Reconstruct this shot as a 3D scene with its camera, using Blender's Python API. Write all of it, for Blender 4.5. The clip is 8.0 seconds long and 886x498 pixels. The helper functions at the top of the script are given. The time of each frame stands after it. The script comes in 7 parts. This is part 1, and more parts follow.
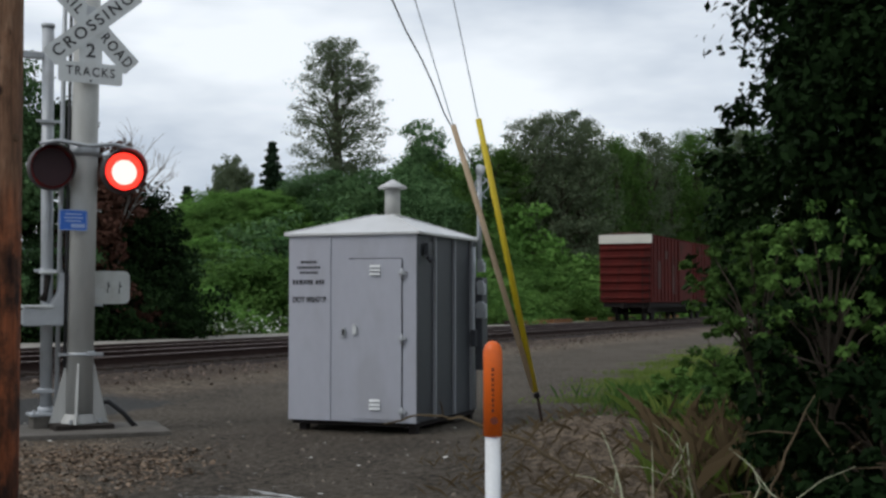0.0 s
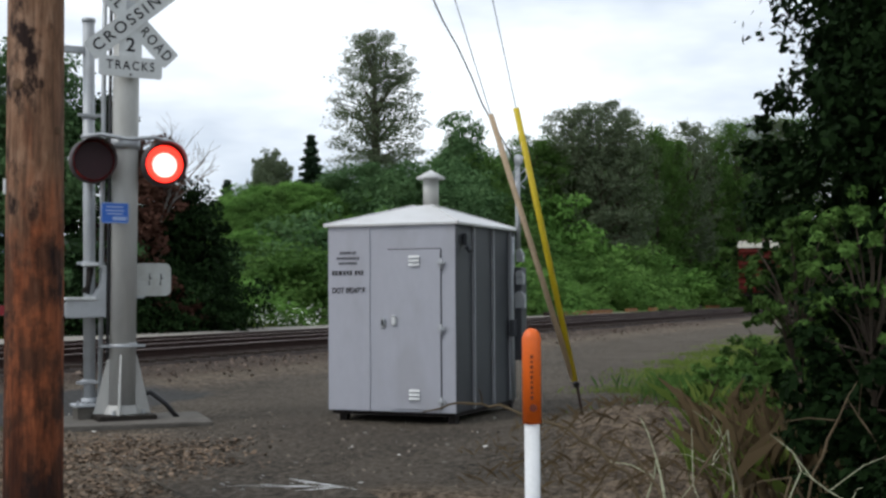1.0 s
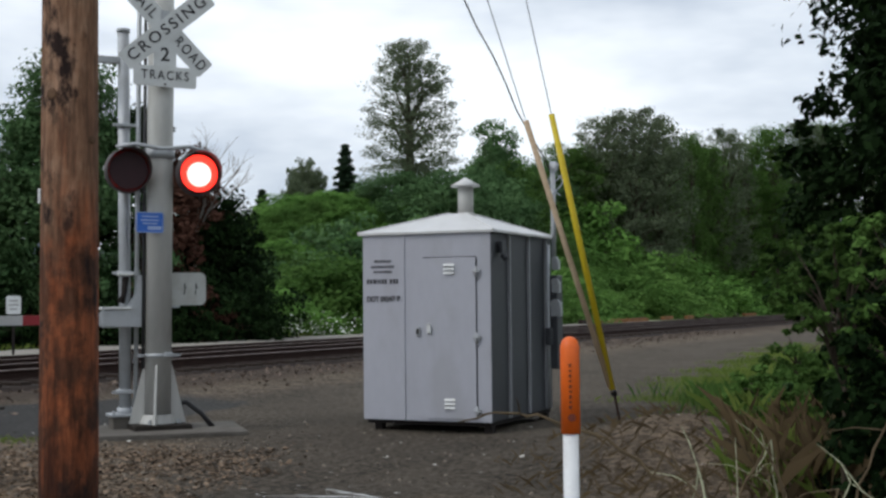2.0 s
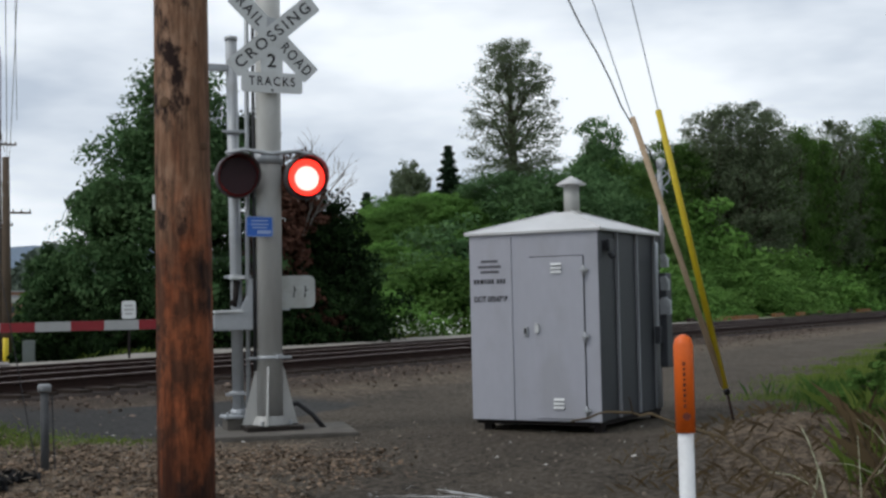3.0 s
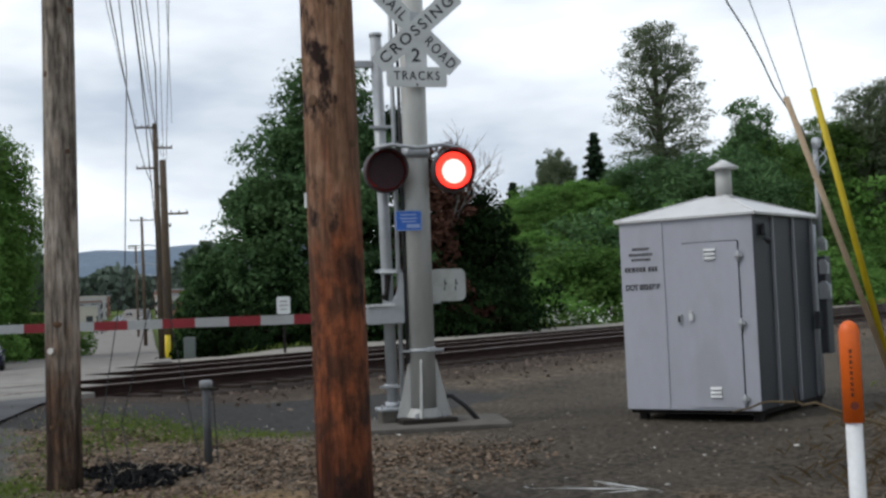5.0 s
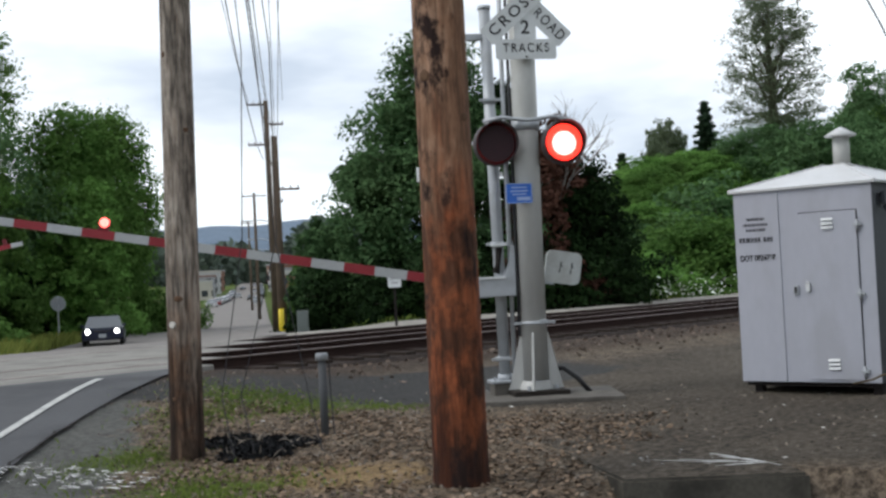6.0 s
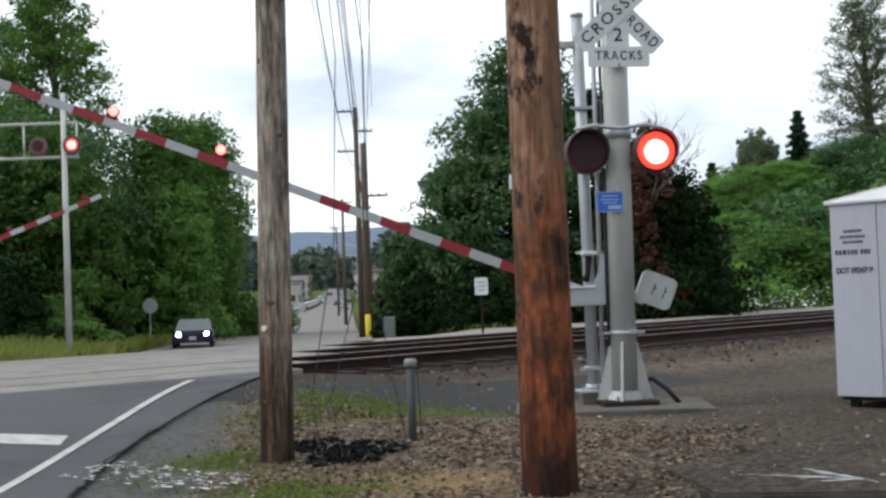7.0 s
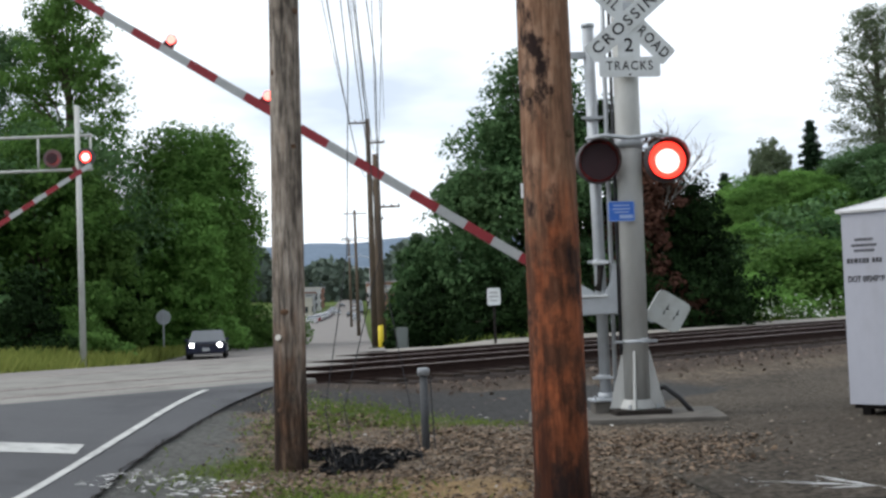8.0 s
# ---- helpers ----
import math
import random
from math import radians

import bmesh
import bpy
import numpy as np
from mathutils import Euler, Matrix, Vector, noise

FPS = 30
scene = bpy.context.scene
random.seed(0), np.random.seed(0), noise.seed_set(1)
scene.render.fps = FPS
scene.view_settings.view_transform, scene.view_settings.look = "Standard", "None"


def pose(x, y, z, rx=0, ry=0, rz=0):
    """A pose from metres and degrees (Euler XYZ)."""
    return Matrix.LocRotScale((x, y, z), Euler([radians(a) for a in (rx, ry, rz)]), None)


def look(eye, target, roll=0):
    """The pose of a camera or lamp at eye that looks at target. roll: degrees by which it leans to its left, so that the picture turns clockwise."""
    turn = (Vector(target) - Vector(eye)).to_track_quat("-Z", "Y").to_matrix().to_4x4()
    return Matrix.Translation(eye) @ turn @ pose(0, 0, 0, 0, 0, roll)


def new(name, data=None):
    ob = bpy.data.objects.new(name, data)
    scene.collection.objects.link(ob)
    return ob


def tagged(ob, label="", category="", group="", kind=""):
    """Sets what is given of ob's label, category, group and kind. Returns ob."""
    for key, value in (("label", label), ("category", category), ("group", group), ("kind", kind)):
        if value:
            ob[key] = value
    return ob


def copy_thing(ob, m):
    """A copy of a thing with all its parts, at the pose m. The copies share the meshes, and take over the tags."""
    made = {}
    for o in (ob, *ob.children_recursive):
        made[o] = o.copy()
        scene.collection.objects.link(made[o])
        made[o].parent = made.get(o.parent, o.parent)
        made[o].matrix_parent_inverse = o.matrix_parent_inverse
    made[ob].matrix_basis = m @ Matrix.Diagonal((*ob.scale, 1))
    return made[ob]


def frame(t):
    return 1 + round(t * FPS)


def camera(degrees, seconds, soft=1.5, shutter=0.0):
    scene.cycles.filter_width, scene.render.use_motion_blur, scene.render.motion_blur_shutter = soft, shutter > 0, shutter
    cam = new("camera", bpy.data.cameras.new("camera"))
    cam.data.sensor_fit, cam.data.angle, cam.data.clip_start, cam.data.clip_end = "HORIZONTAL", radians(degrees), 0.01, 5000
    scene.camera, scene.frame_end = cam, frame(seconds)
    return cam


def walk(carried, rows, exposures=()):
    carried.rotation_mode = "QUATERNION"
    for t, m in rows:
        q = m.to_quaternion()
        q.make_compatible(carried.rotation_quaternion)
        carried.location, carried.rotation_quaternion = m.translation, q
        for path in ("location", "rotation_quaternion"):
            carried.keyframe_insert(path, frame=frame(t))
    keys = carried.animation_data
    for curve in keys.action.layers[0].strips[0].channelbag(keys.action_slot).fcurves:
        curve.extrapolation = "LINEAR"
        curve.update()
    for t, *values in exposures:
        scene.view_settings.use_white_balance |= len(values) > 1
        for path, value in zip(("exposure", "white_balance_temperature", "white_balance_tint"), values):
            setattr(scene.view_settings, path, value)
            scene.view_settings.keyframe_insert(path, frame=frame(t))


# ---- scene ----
cam = camera(38.74, 8.0, soft=2.7)
PATH = [
    (0, pose(0.000, 0.000, 1.400, 92.44, 0.00, -0.00)),
    (0.5, pose(0.008, -0.000, 1.397, 92.29, 0.25, 0.22)),
    (1, pose(0.005, -0.007, 1.380, 92.08, 0.32, 1.79)),
    (1.2, pose(0.014, 0.021, 1.387, 92.30, 0.40, 2.47)),
    (2.3, pose(-0.012, 0.079, 1.375, 92.64, 0.64, 4.34)),
    (2.5, pose(-0.011, 0.070, 1.378, 93.02, 0.79, 5.53)),
    (3, pose(-0.032, 0.082, 1.375, 92.57, 1.24, 8.13)),
    (3.5, pose(-0.040, 0.082, 1.385, 92.36, 1.00, 9.54)),
    (4, pose(-0.074, 0.130, 1.394, 92.16, 1.70, 12.23)),
    (5.3, pose(-0.054, 0.119, 1.386, 92.43, 2.14, 15.59)),
    (5.5, pose(-0.067, 0.110, 1.392, 92.44, 1.84, 16.38)),
    (6, pose(-0.074, 0.086, 1.389, 91.33, 2.92, 19.84)),
    (6.5, pose(-0.088, 0.063, 1.366, 90.93, 2.74, 20.76)),
    (7, pose(-0.112, 0.083, 1.387, 91.85, 2.07, 23.73)),
    (7.5, pose(-0.107, 0.057, 1.375, 91.60, 1.82, 24.06)),
    (8, pose(-0.084, 0.017, 1.368, 92.38, 2.22, 24.30)),
]
walk(cam, PATH, exposures=((0, -0.24), (0.5, 0.08), (1.2, 0.1), (2.5, -0.18), (3.5, -0.2), (4.2, -0.15), (5.5, -0.02), (6.0, 0.15), (6.5, 0.3), (8, 0.33)))

# ---- sky, sun, exposure ----
world = bpy.data.worlds.new("overcast")
scene.world = world
world.use_nodes = True
wn, wl = world.node_tree.nodes, world.node_tree.links
wn.clear()
w_out = wn.new("ShaderNodeOutputWorld")
w_bg = wn.new("ShaderNodeBackground")
w_sky = wn.new("ShaderNodeTexSky")
w_sky.sky_type = "NISHITA"
w_sky.sun_disc = False
w_sky.sun_elevation = radians(48)
w_sky.sun_rotation = radians(-120)
w_scale = wn.new("ShaderNodeVectorMath")
w_scale.operation = "SCALE"
w_scale.inputs["Scale"].default_value = 0.05
w_co = wn.new("ShaderNodeTexCoord")
w_map = wn.new("ShaderNodeMapping")
w_map.inputs["Scale"].default_value = (1.0, 1.0, 3.2)
w_noise = wn.new("ShaderNodeTexNoise")
w_noise.inputs["Scale"].default_value = 3.2
w_noise.inputs["Detail"].default_value = 5.0
w_noise.inputs["Roughness"].default_value = 0.5
w_ramp = wn.new("ShaderNodeValToRGB")
w_ramp.color_ramp.elements[0].position = 0.37
w_ramp.color_ramp.elements[0].color = (0.5, 0.57, 0.67, 1)
w_ramp.color_ramp.elements[1].position = 0.6
w_ramp.color_ramp.elements[1].color = (0.93, 0.985, 1.04, 1)
w_mix = wn.new("ShaderNodeMixRGB")
w_mix.inputs[0].default_value = 0.88
wl.new(w_sky.outputs[0], w_scale.inputs[0])
wl.new(w_co.outputs["Generated"], w_map.inputs[0])
wl.new(w_map.outputs[0], w_noise.inputs[0])
wl.new(w_noise.outputs[0], w_ramp.inputs[0])
wl.new(w_scale.outputs[0], w_mix.inputs[1])
wl.new(w_ramp.outputs[0], w_mix.inputs[2])
wl.new(w_mix.outputs[0], w_bg.inputs[0])
w_bg.inputs[1].default_value = 1.3
wl.new(w_bg.outputs[0], w_out.inputs[0])

sun_data = bpy.data.lights.new("sun", "SUN")
sun_data.energy, sun_data.angle, sun_data.color = 1.3, radians(22), (1.0, 0.975, 0.94)
sun = new("sun", sun_data)
sun.matrix_world = look((-40, -24, 52), (0, 0, 0))

# ---- materials ----
MATS = {}


def mat(name, colour, rough=0.6, metal=0.0, vary=0.25, scale=4.0, fine=60.0, bump=0.15, dirt=None, dirt_amount=0.4, emit=0.0, emit_colour=None, stretch=(1, 1, 1), island=0.0, depth=0.01, tone=None):
    """Base colour with broad and fine variation, stains of a second colour, and fine relief."""
    if name in MATS:
        return MATS[name]
    m = bpy.data.materials.new(name)
    MATS[name] = m
    m.use_nodes = True
    n, l = m.node_tree.nodes, m.node_tree.links
    p = n["Principled BSDF"]
    p.inputs["Roughness"].default_value, p.inputs["Metallic"].default_value = rough, metal
    p.inputs["Specular IOR Level"].default_value = 0.15 if rough >= 0.7 else 0.4
    co = n.new("ShaderNodeTexCoord")
    mp = n.new("ShaderNodeMapping")
    mp.inputs["Scale"].default_value = stretch
    l.new(co.outputs["Object"], mp.inputs[0])
    big, small = n.new("ShaderNodeTexNoise"), n.new("ShaderNodeTexNoise")
    big.inputs["Scale"].default_value, small.inputs["Scale"].default_value = scale, fine
    big.inputs["Detail"].default_value, small.inputs["Detail"].default_value = 5, 3
    l.new(mp.outputs[0], big.inputs[0])
    l.new(mp.outputs[0], small.inputs[0])
    add = n.new("ShaderNodeMath")
    add.operation = "ADD"
    l.new(big.outputs[0], add.inputs[0])
    l.new(small.outputs[0], add.inputs[1])
    rng = n.new("ShaderNodeMapRange")
    rng.inputs[1].default_value, rng.inputs[2].default_value = 0.6, 1.4
    rng.inputs[3].default_value, rng.inputs[4].default_value = 1 - vary, 1 + vary
    l.new(add.outputs[0], rng.inputs[0])
    val = rng.outputs[0]
    if island:
        geo = n.new("ShaderNodeNewGeometry")
        r2 = n.new("ShaderNodeMapRange")
        r2.inputs[3].default_value, r2.inputs[4].default_value = 1 - island, 1 + island
        l.new(geo.outputs["Random Per Island"], r2.inputs[0])
        mu = n.new("ShaderNodeMath")
        mu.operation = "MULTIPLY"
        l.new(val, mu.inputs[0])
        l.new(r2.outputs[0], mu.inputs[1])
        val = mu.outputs[0]
    col = n.new("ShaderNodeVectorMath")
    col.operation = "SCALE"
    col.inputs[0].default_value = colour
    l.new(val, col.inputs["Scale"])
    out = col.outputs[0]
    if tone:
        tn = n.new("ShaderNodeTexNoise")
        tn.inputs["Scale"].default_value, tn.inputs["Detail"].default_value = scale * 0.7, 4
        l.new(mp.outputs[0], tn.inputs[0])
        tr = n.new("ShaderNodeMapRange")
        tr.inputs[1].default_value, tr.inputs[2].default_value = 0.42, 0.6
        l.new(tn.outputs[0], tr.inputs[0])
        tc = n.new("ShaderNodeVectorMath")
        tc.operation = "SCALE"
        tc.inputs[0].default_value = tone
        l.new(val, tc.inputs["Scale"])
        tm = n.new("ShaderNodeMixRGB")
        l.new(tr.outputs[0], tm.inputs[0])
        l.new(out, tm.inputs[1])
        l.new(tc.outputs[0], tm.inputs[2])
        out = tm.outputs[0]
    if dirt:
        st = n.new("ShaderNodeTexNoise")
        st.inputs["Scale"].default_value, st.inputs["Detail"].default_value = scale * 2.3, 7
        l.new(mp.outputs[0], st.inputs[0])
        sr = n.new("ShaderNodeMapRange")
        sr.inputs[1].default_value, sr.inputs[2].default_value = 0.5, 0.68
        sr.inputs[4].default_value = dirt_amount
        l.new(st.outputs[0], sr.inputs[0])
        mx = n.new("ShaderNodeMixRGB")
        l.new(sr.outputs[0], mx.inputs[0])
        l.new(out, mx.inputs[1])
        mx.inputs[2].default_value = (*dirt, 1)
        out = mx.outputs[0]
    l.new(out, p.inputs["Base Color"])
    if bump:
        b = n.new("ShaderNodeBump")
        b.inputs["Strength"].default_value, b.inputs["Distance"].default_value = bump, depth
        l.new(small.outputs[0], b.inputs["Height"])
        l.new(b.outputs[0], p.inputs["Normal"])
    if emit:
        p.inputs["Emission Color"].default_value = (*(emit_colour or colour), 1)
        p.inputs["Emission Strength"].default_value = emit
    return m


def leaf_mat(name, colour, second, translucent=0.38, spread=0.0):
    if name in MATS:
        return MATS[name]
    m = bpy.data.materials.new(name)
    MATS[name] = m
    m.use_nodes = True
    n, l = m.node_tree.nodes, m.node_tree.links
    n.clear()
    o = n.new("ShaderNodeOutputMaterial")
    geo, co, ns = n.new("ShaderNodeNewGeometry"), n.new("ShaderNodeTexCoord"), n.new("ShaderNodeTexNoise")
    ns.inputs["Scale"].default_value, ns.inputs["Detail"].default_value = 0.45, 3
    l.new(co.outputs["Object"], ns.inputs[0])
    a = n.new("ShaderNodeMath")
    a.operation = "MULTIPLY_ADD"
    a.inputs[1].default_value, a.inputs[2].default_value = 0.45, 0.0
    l.new(geo.outputs["Random Per Island"], a.inputs[0])
    b = n.new("ShaderNodeMath")
    b.operation = "ADD"
    l.new(a.outputs[0], b.inputs[0])
    l.new(ns.outputs[0], b.inputs[1])
    r = n.new("ShaderNodeMapRange")
    r.inputs[1].default_value, r.inputs[2].default_value = 0.4, 1.05
    l.new(b.outputs[0], r.inputs[0])
    mx = n.new("ShaderNodeMixRGB")
    mx.inputs[1].default_value, mx.inputs[2].default_value = (*colour, 1), (*second, 1)
    l.new(r.outputs[0], mx.inputs[0])
    # each plant has its own tone
    info, tone, own = n.new("ShaderNodeObjectInfo"), n.new("ShaderNodeMapRange"), n.new("ShaderNodeVectorMath")
    tone.inputs[3].default_value, tone.inputs[4].default_value = 1 - spread, 1 + spread
    own.operation = "SCALE"
    l.new(info.outputs["Random"], tone.inputs[0])
    l.new(mx.outputs[0], own.inputs[0])
    l.new(tone.outputs[0], own.inputs["Scale"])
    p, t, s = n.new("ShaderNodeBsdfPrincipled"), n.new("ShaderNodeBsdfTranslucent"), n.new("ShaderNodeMixShader")
    p.inputs["Roughness"].default_value = 0.8
    p.inputs["Specular IOR Level"].default_value = 0.04
    l.new(own.outputs[0], p.inputs["Base Color"])
    l.new(own.outputs[0], t.inputs[0])
    s.inputs[0].default_value = translucent
    l.new(p.outputs[0], s.inputs[1])
    l.new(t.outputs[0], s.inputs[2])
    l.new(s.outputs[0], o.inputs[0])
    return m


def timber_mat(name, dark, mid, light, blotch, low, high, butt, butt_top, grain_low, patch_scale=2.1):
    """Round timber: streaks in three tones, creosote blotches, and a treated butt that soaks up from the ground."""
    m = bpy.data.materials.new(name)
    MATS[name] = m
    m.use_nodes = True
    n, l = m.node_tree.nodes, m.node_tree.links
    p = n["Principled BSDF"]
    p.inputs["Roughness"].default_value = 0.85
    p.inputs["Specular IOR Level"].default_value = 0.25
    co = n.new("ShaderNodeTexCoord")

    def tex(stretch, scale, detail):
        mp, t = n.new("ShaderNodeMapping"), n.new("ShaderNodeTexNoise")
        mp.inputs["Scale"].default_value = stretch
        t.inputs["Scale"].default_value, t.inputs["Detail"].default_value, t.inputs["Roughness"].default_value = scale, detail, 0.65
        l.new(co.outputs["Object"], mp.inputs[0])
        l.new(mp.outputs[0], t.inputs[0])
        return t.outputs[0]
    streak, patch, grain = tex((1, 1, 0.5), 3.4, 8), tex((1, 1, 0.6), patch_scale, 7), tex((1, 1, 0.11), 26.0, 5)
    r = n.new("ShaderNodeValToRGB")
    r.color_ramp.elements[0].position, r.color_ramp.elements[1].position = 0.34, 0.66
    r.color_ramp.elements[0].color, r.color_ramp.elements[1].color = (*dark, 1), (*light, 1)
    r.color_ramp.elements.new(0.5).color = (*mid, 1)
    l.new(streak, r.inputs[0])
    br = n.new("ShaderNodeMapRange")
    br.inputs[1].default_value, br.inputs[2].default_value = low, high
    l.new(patch, br.inputs[0])
    mx = n.new("ShaderNodeMixRGB")
    mx.inputs[2].default_value = (*blotch, 1)
    l.new(br.outputs[0], mx.inputs[0])
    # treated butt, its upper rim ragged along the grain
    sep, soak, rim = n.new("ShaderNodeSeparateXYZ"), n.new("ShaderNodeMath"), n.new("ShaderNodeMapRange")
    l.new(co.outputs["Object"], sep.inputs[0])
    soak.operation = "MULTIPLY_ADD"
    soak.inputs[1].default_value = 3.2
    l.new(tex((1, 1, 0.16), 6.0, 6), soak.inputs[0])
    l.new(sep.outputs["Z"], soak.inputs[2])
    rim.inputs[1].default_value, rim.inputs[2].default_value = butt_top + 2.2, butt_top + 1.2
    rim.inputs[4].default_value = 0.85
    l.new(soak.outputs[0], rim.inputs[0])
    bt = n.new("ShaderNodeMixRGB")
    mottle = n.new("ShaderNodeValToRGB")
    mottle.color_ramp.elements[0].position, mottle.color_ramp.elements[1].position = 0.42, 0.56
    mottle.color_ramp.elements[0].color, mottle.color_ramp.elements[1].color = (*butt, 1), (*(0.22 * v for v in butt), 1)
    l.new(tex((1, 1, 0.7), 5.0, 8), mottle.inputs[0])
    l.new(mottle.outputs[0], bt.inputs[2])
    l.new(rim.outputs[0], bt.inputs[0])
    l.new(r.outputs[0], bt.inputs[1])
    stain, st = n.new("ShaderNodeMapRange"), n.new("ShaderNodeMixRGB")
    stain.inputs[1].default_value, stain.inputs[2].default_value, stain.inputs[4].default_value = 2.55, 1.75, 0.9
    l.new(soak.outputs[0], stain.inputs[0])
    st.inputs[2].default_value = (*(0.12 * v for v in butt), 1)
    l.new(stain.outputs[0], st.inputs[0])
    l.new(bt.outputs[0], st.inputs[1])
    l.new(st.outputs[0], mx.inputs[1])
    gr = n.new("ShaderNodeMapRange")
    gr.inputs[1].default_value, gr.inputs[2].default_value, gr.inputs[3].default_value, gr.inputs[4].default_value = 0.37, 0.6, grain_low, 1.25
    l.new(grain, gr.inputs[0])
    sc = n.new("ShaderNodeVectorMath")
    sc.operation = "SCALE"
    l.new(mx.outputs[0], sc.inputs[0])
    l.new(gr.outputs[0], sc.inputs["Scale"])
    l.new(sc.outputs[0], p.inputs["Base Color"])
    bp = n.new("ShaderNodeBump")
    bp.inputs["Strength"].default_value, bp.inputs["Distance"].default_value = 0.8, 0.03
    l.new(grain, bp.inputs["Height"])
    l.new(bp.outputs[0], p.inputs["Normal"])
    return m


def ground_mat():
    """Compacted gravel, with dirt, grass, pale gravel and ballast by zones held in the mesh."""
    m = bpy.data.materials.new("ground_cover")
    m.use_nodes = True
    n, l = m.node_tree.nodes, m.node_tree.links
    p = n["Principled BSDF"]
    p.inputs["Roughness"].default_value = 0.95
    p.inputs["Specular IOR Level"].default_value = 0.08
    co = n.new("ShaderNodeTexCoord")

    def noise_tex(scale, detail=6, rough=0.6):
        t = n.new("ShaderNodeTexNoise")
        t.inputs["Scale"].default_value, t.inputs["Detail"].default_value, t.inputs["Roughness"].default_value = scale, detail, rough
        l.new(co.outputs["Object"], t.inputs[0])
        return t.outputs[0]

    def ramp(src, lo, hi, c0, c1):
        r = n.new("ShaderNodeValToRGB")
        r.color_ramp.elements[0].position, r.color_ramp.elements[1].position = lo, hi
        r.color_ramp.elements[0].color, r.color_ramp.elements[1].color = (*c0, 1), (*c1, 1)
        l.new(src, r.inputs[0])
        return r.outputs[0]

    big, mid, fine = noise_tex(0.7), noise_tex(4.0), noise_tex(15.0, 8, 0.78)
    speck = n.new("ShaderNodeTexVoronoi")
    speck.inputs["Scale"].default_value = 26.0
    l.new(co.outputs["Object"], speck.inputs[0])

    def mix(fac, a, b, kind="MIX"):
        x = n.new("ShaderNodeMixRGB")
        x.blend_type = kind
        if isinstance(fac, float):
            x.inputs[0].default_value = fac
        else:
            l.new(fac, x.inputs[0])
        l.new(a, x.inputs[1])
        l.new(b, x.inputs[2])
        return x.outputs[0]

    def zone(name, sharp=0.5):
        at = n.new("ShaderNodeAttribute")
        at.attribute_name = name
        a = n.new("ShaderNodeMath")
        a.operation = "ADD"
        l.new(at.outputs["Fac"], a.inputs[0])
        l.new(mid, a.inputs[1])
        r = n.new("ShaderNodeMapRange")
        r.inputs[1].default_value, r.inputs[2].default_value = 1.0 - sharp / 2, 1.0 + sharp / 2
        l.new(a.outputs[0], r.inputs[0])
        return r.outputs[0]

    gravel = mix(0.6, ramp(big, 0.32, 0.68, (0.04, 0.035, 0.029), (0.13, 0.11, 0.087)), ramp(fine, 0.4, 0.64, (0.007, 0.0062, 0.0055), (0.23, 0.196, 0.157)))
    dirt = mix(0.62, ramp(mid, 0.32, 0.68, (0.085, 0.065, 0.047), (0.25, 0.192, 0.138)), ramp(fine, 0.42, 0.64, (0.014, 0.011, 0.0085), (0.43, 0.33, 0.24)))
    grass = mix(0.6, ramp(mid, 0.3, 0.7, (0.06, 0.088, 0.02), (0.13, 0.172, 0.042)), ramp(fine, 0.38, 0.66, (0.018, 0.032, 0.009), (0.15, 0.195, 0.062)))
    pale = mix(0.5, ramp(big, 0.3, 0.7, (0.27, 0.25, 0.22), (0.36, 0.34, 0.3)), ramp(fine, 0.38, 0.64, (0.2, 0.185, 0.165), (0.4, 0.38, 0.34)))
    ball = mix(0.6, ramp(mid, 0.3, 0.7, (0.04, 0.029, 0.023), (0.085, 0.064, 0.05)), ramp(speck.outputs["Color"], 0.1, 0.9, (0.02, 0.016, 0.014), (0.13, 0.1, 0.08)))
    tar = mix(0.5, ramp(big, 0.3, 0.7, (0.05, 0.05, 0.05), (0.078, 0.076, 0.075)), ramp(fine, 0.38, 0.66, (0.03, 0.03, 0.03), (0.11, 0.107, 0.1)))
    c = mix(zone("dirt", 0.6), gravel, dirt)
    c = mix(zone("asphalt", 0.3), c, tar)
    shoulder = mix(0.5, ramp(big, 0.3, 0.7, (0.1, 0.102, 0.096), (0.16, 0.158, 0.148)), ramp(fine, 0.38, 0.66, (0.055, 0.056, 0.052), (0.22, 0.216, 0.2)))
    ochre = mix(0.5, ramp(mid, 0.3, 0.7, (0.2, 0.125, 0.06), (0.36, 0.245, 0.125)), ramp(fine, 0.38, 0.66, (0.07, 0.045, 0.025), (0.5, 0.37, 0.21)))
    c = mix(zone("shoulder", 0.3), c, shoulder)
    c = mix(zone("ochre", 0.5), c, ochre)
    c = mix(zone("ballast"), c, ball)
    c = mix(zone("pale"), c, pale)
    c = mix(zone("grass", 0.35), c, grass)
    l.new(c, p.inputs["Base Color"])
    b = n.new("ShaderNodeBump")
    b.inputs["Strength"].default_value, b.inputs["Distance"].default_value = 0.9, 0.05
    l.new(fine, b.inputs["Height"])
    l.new(b.outputs[0], p.inputs["Normal"])
    return m


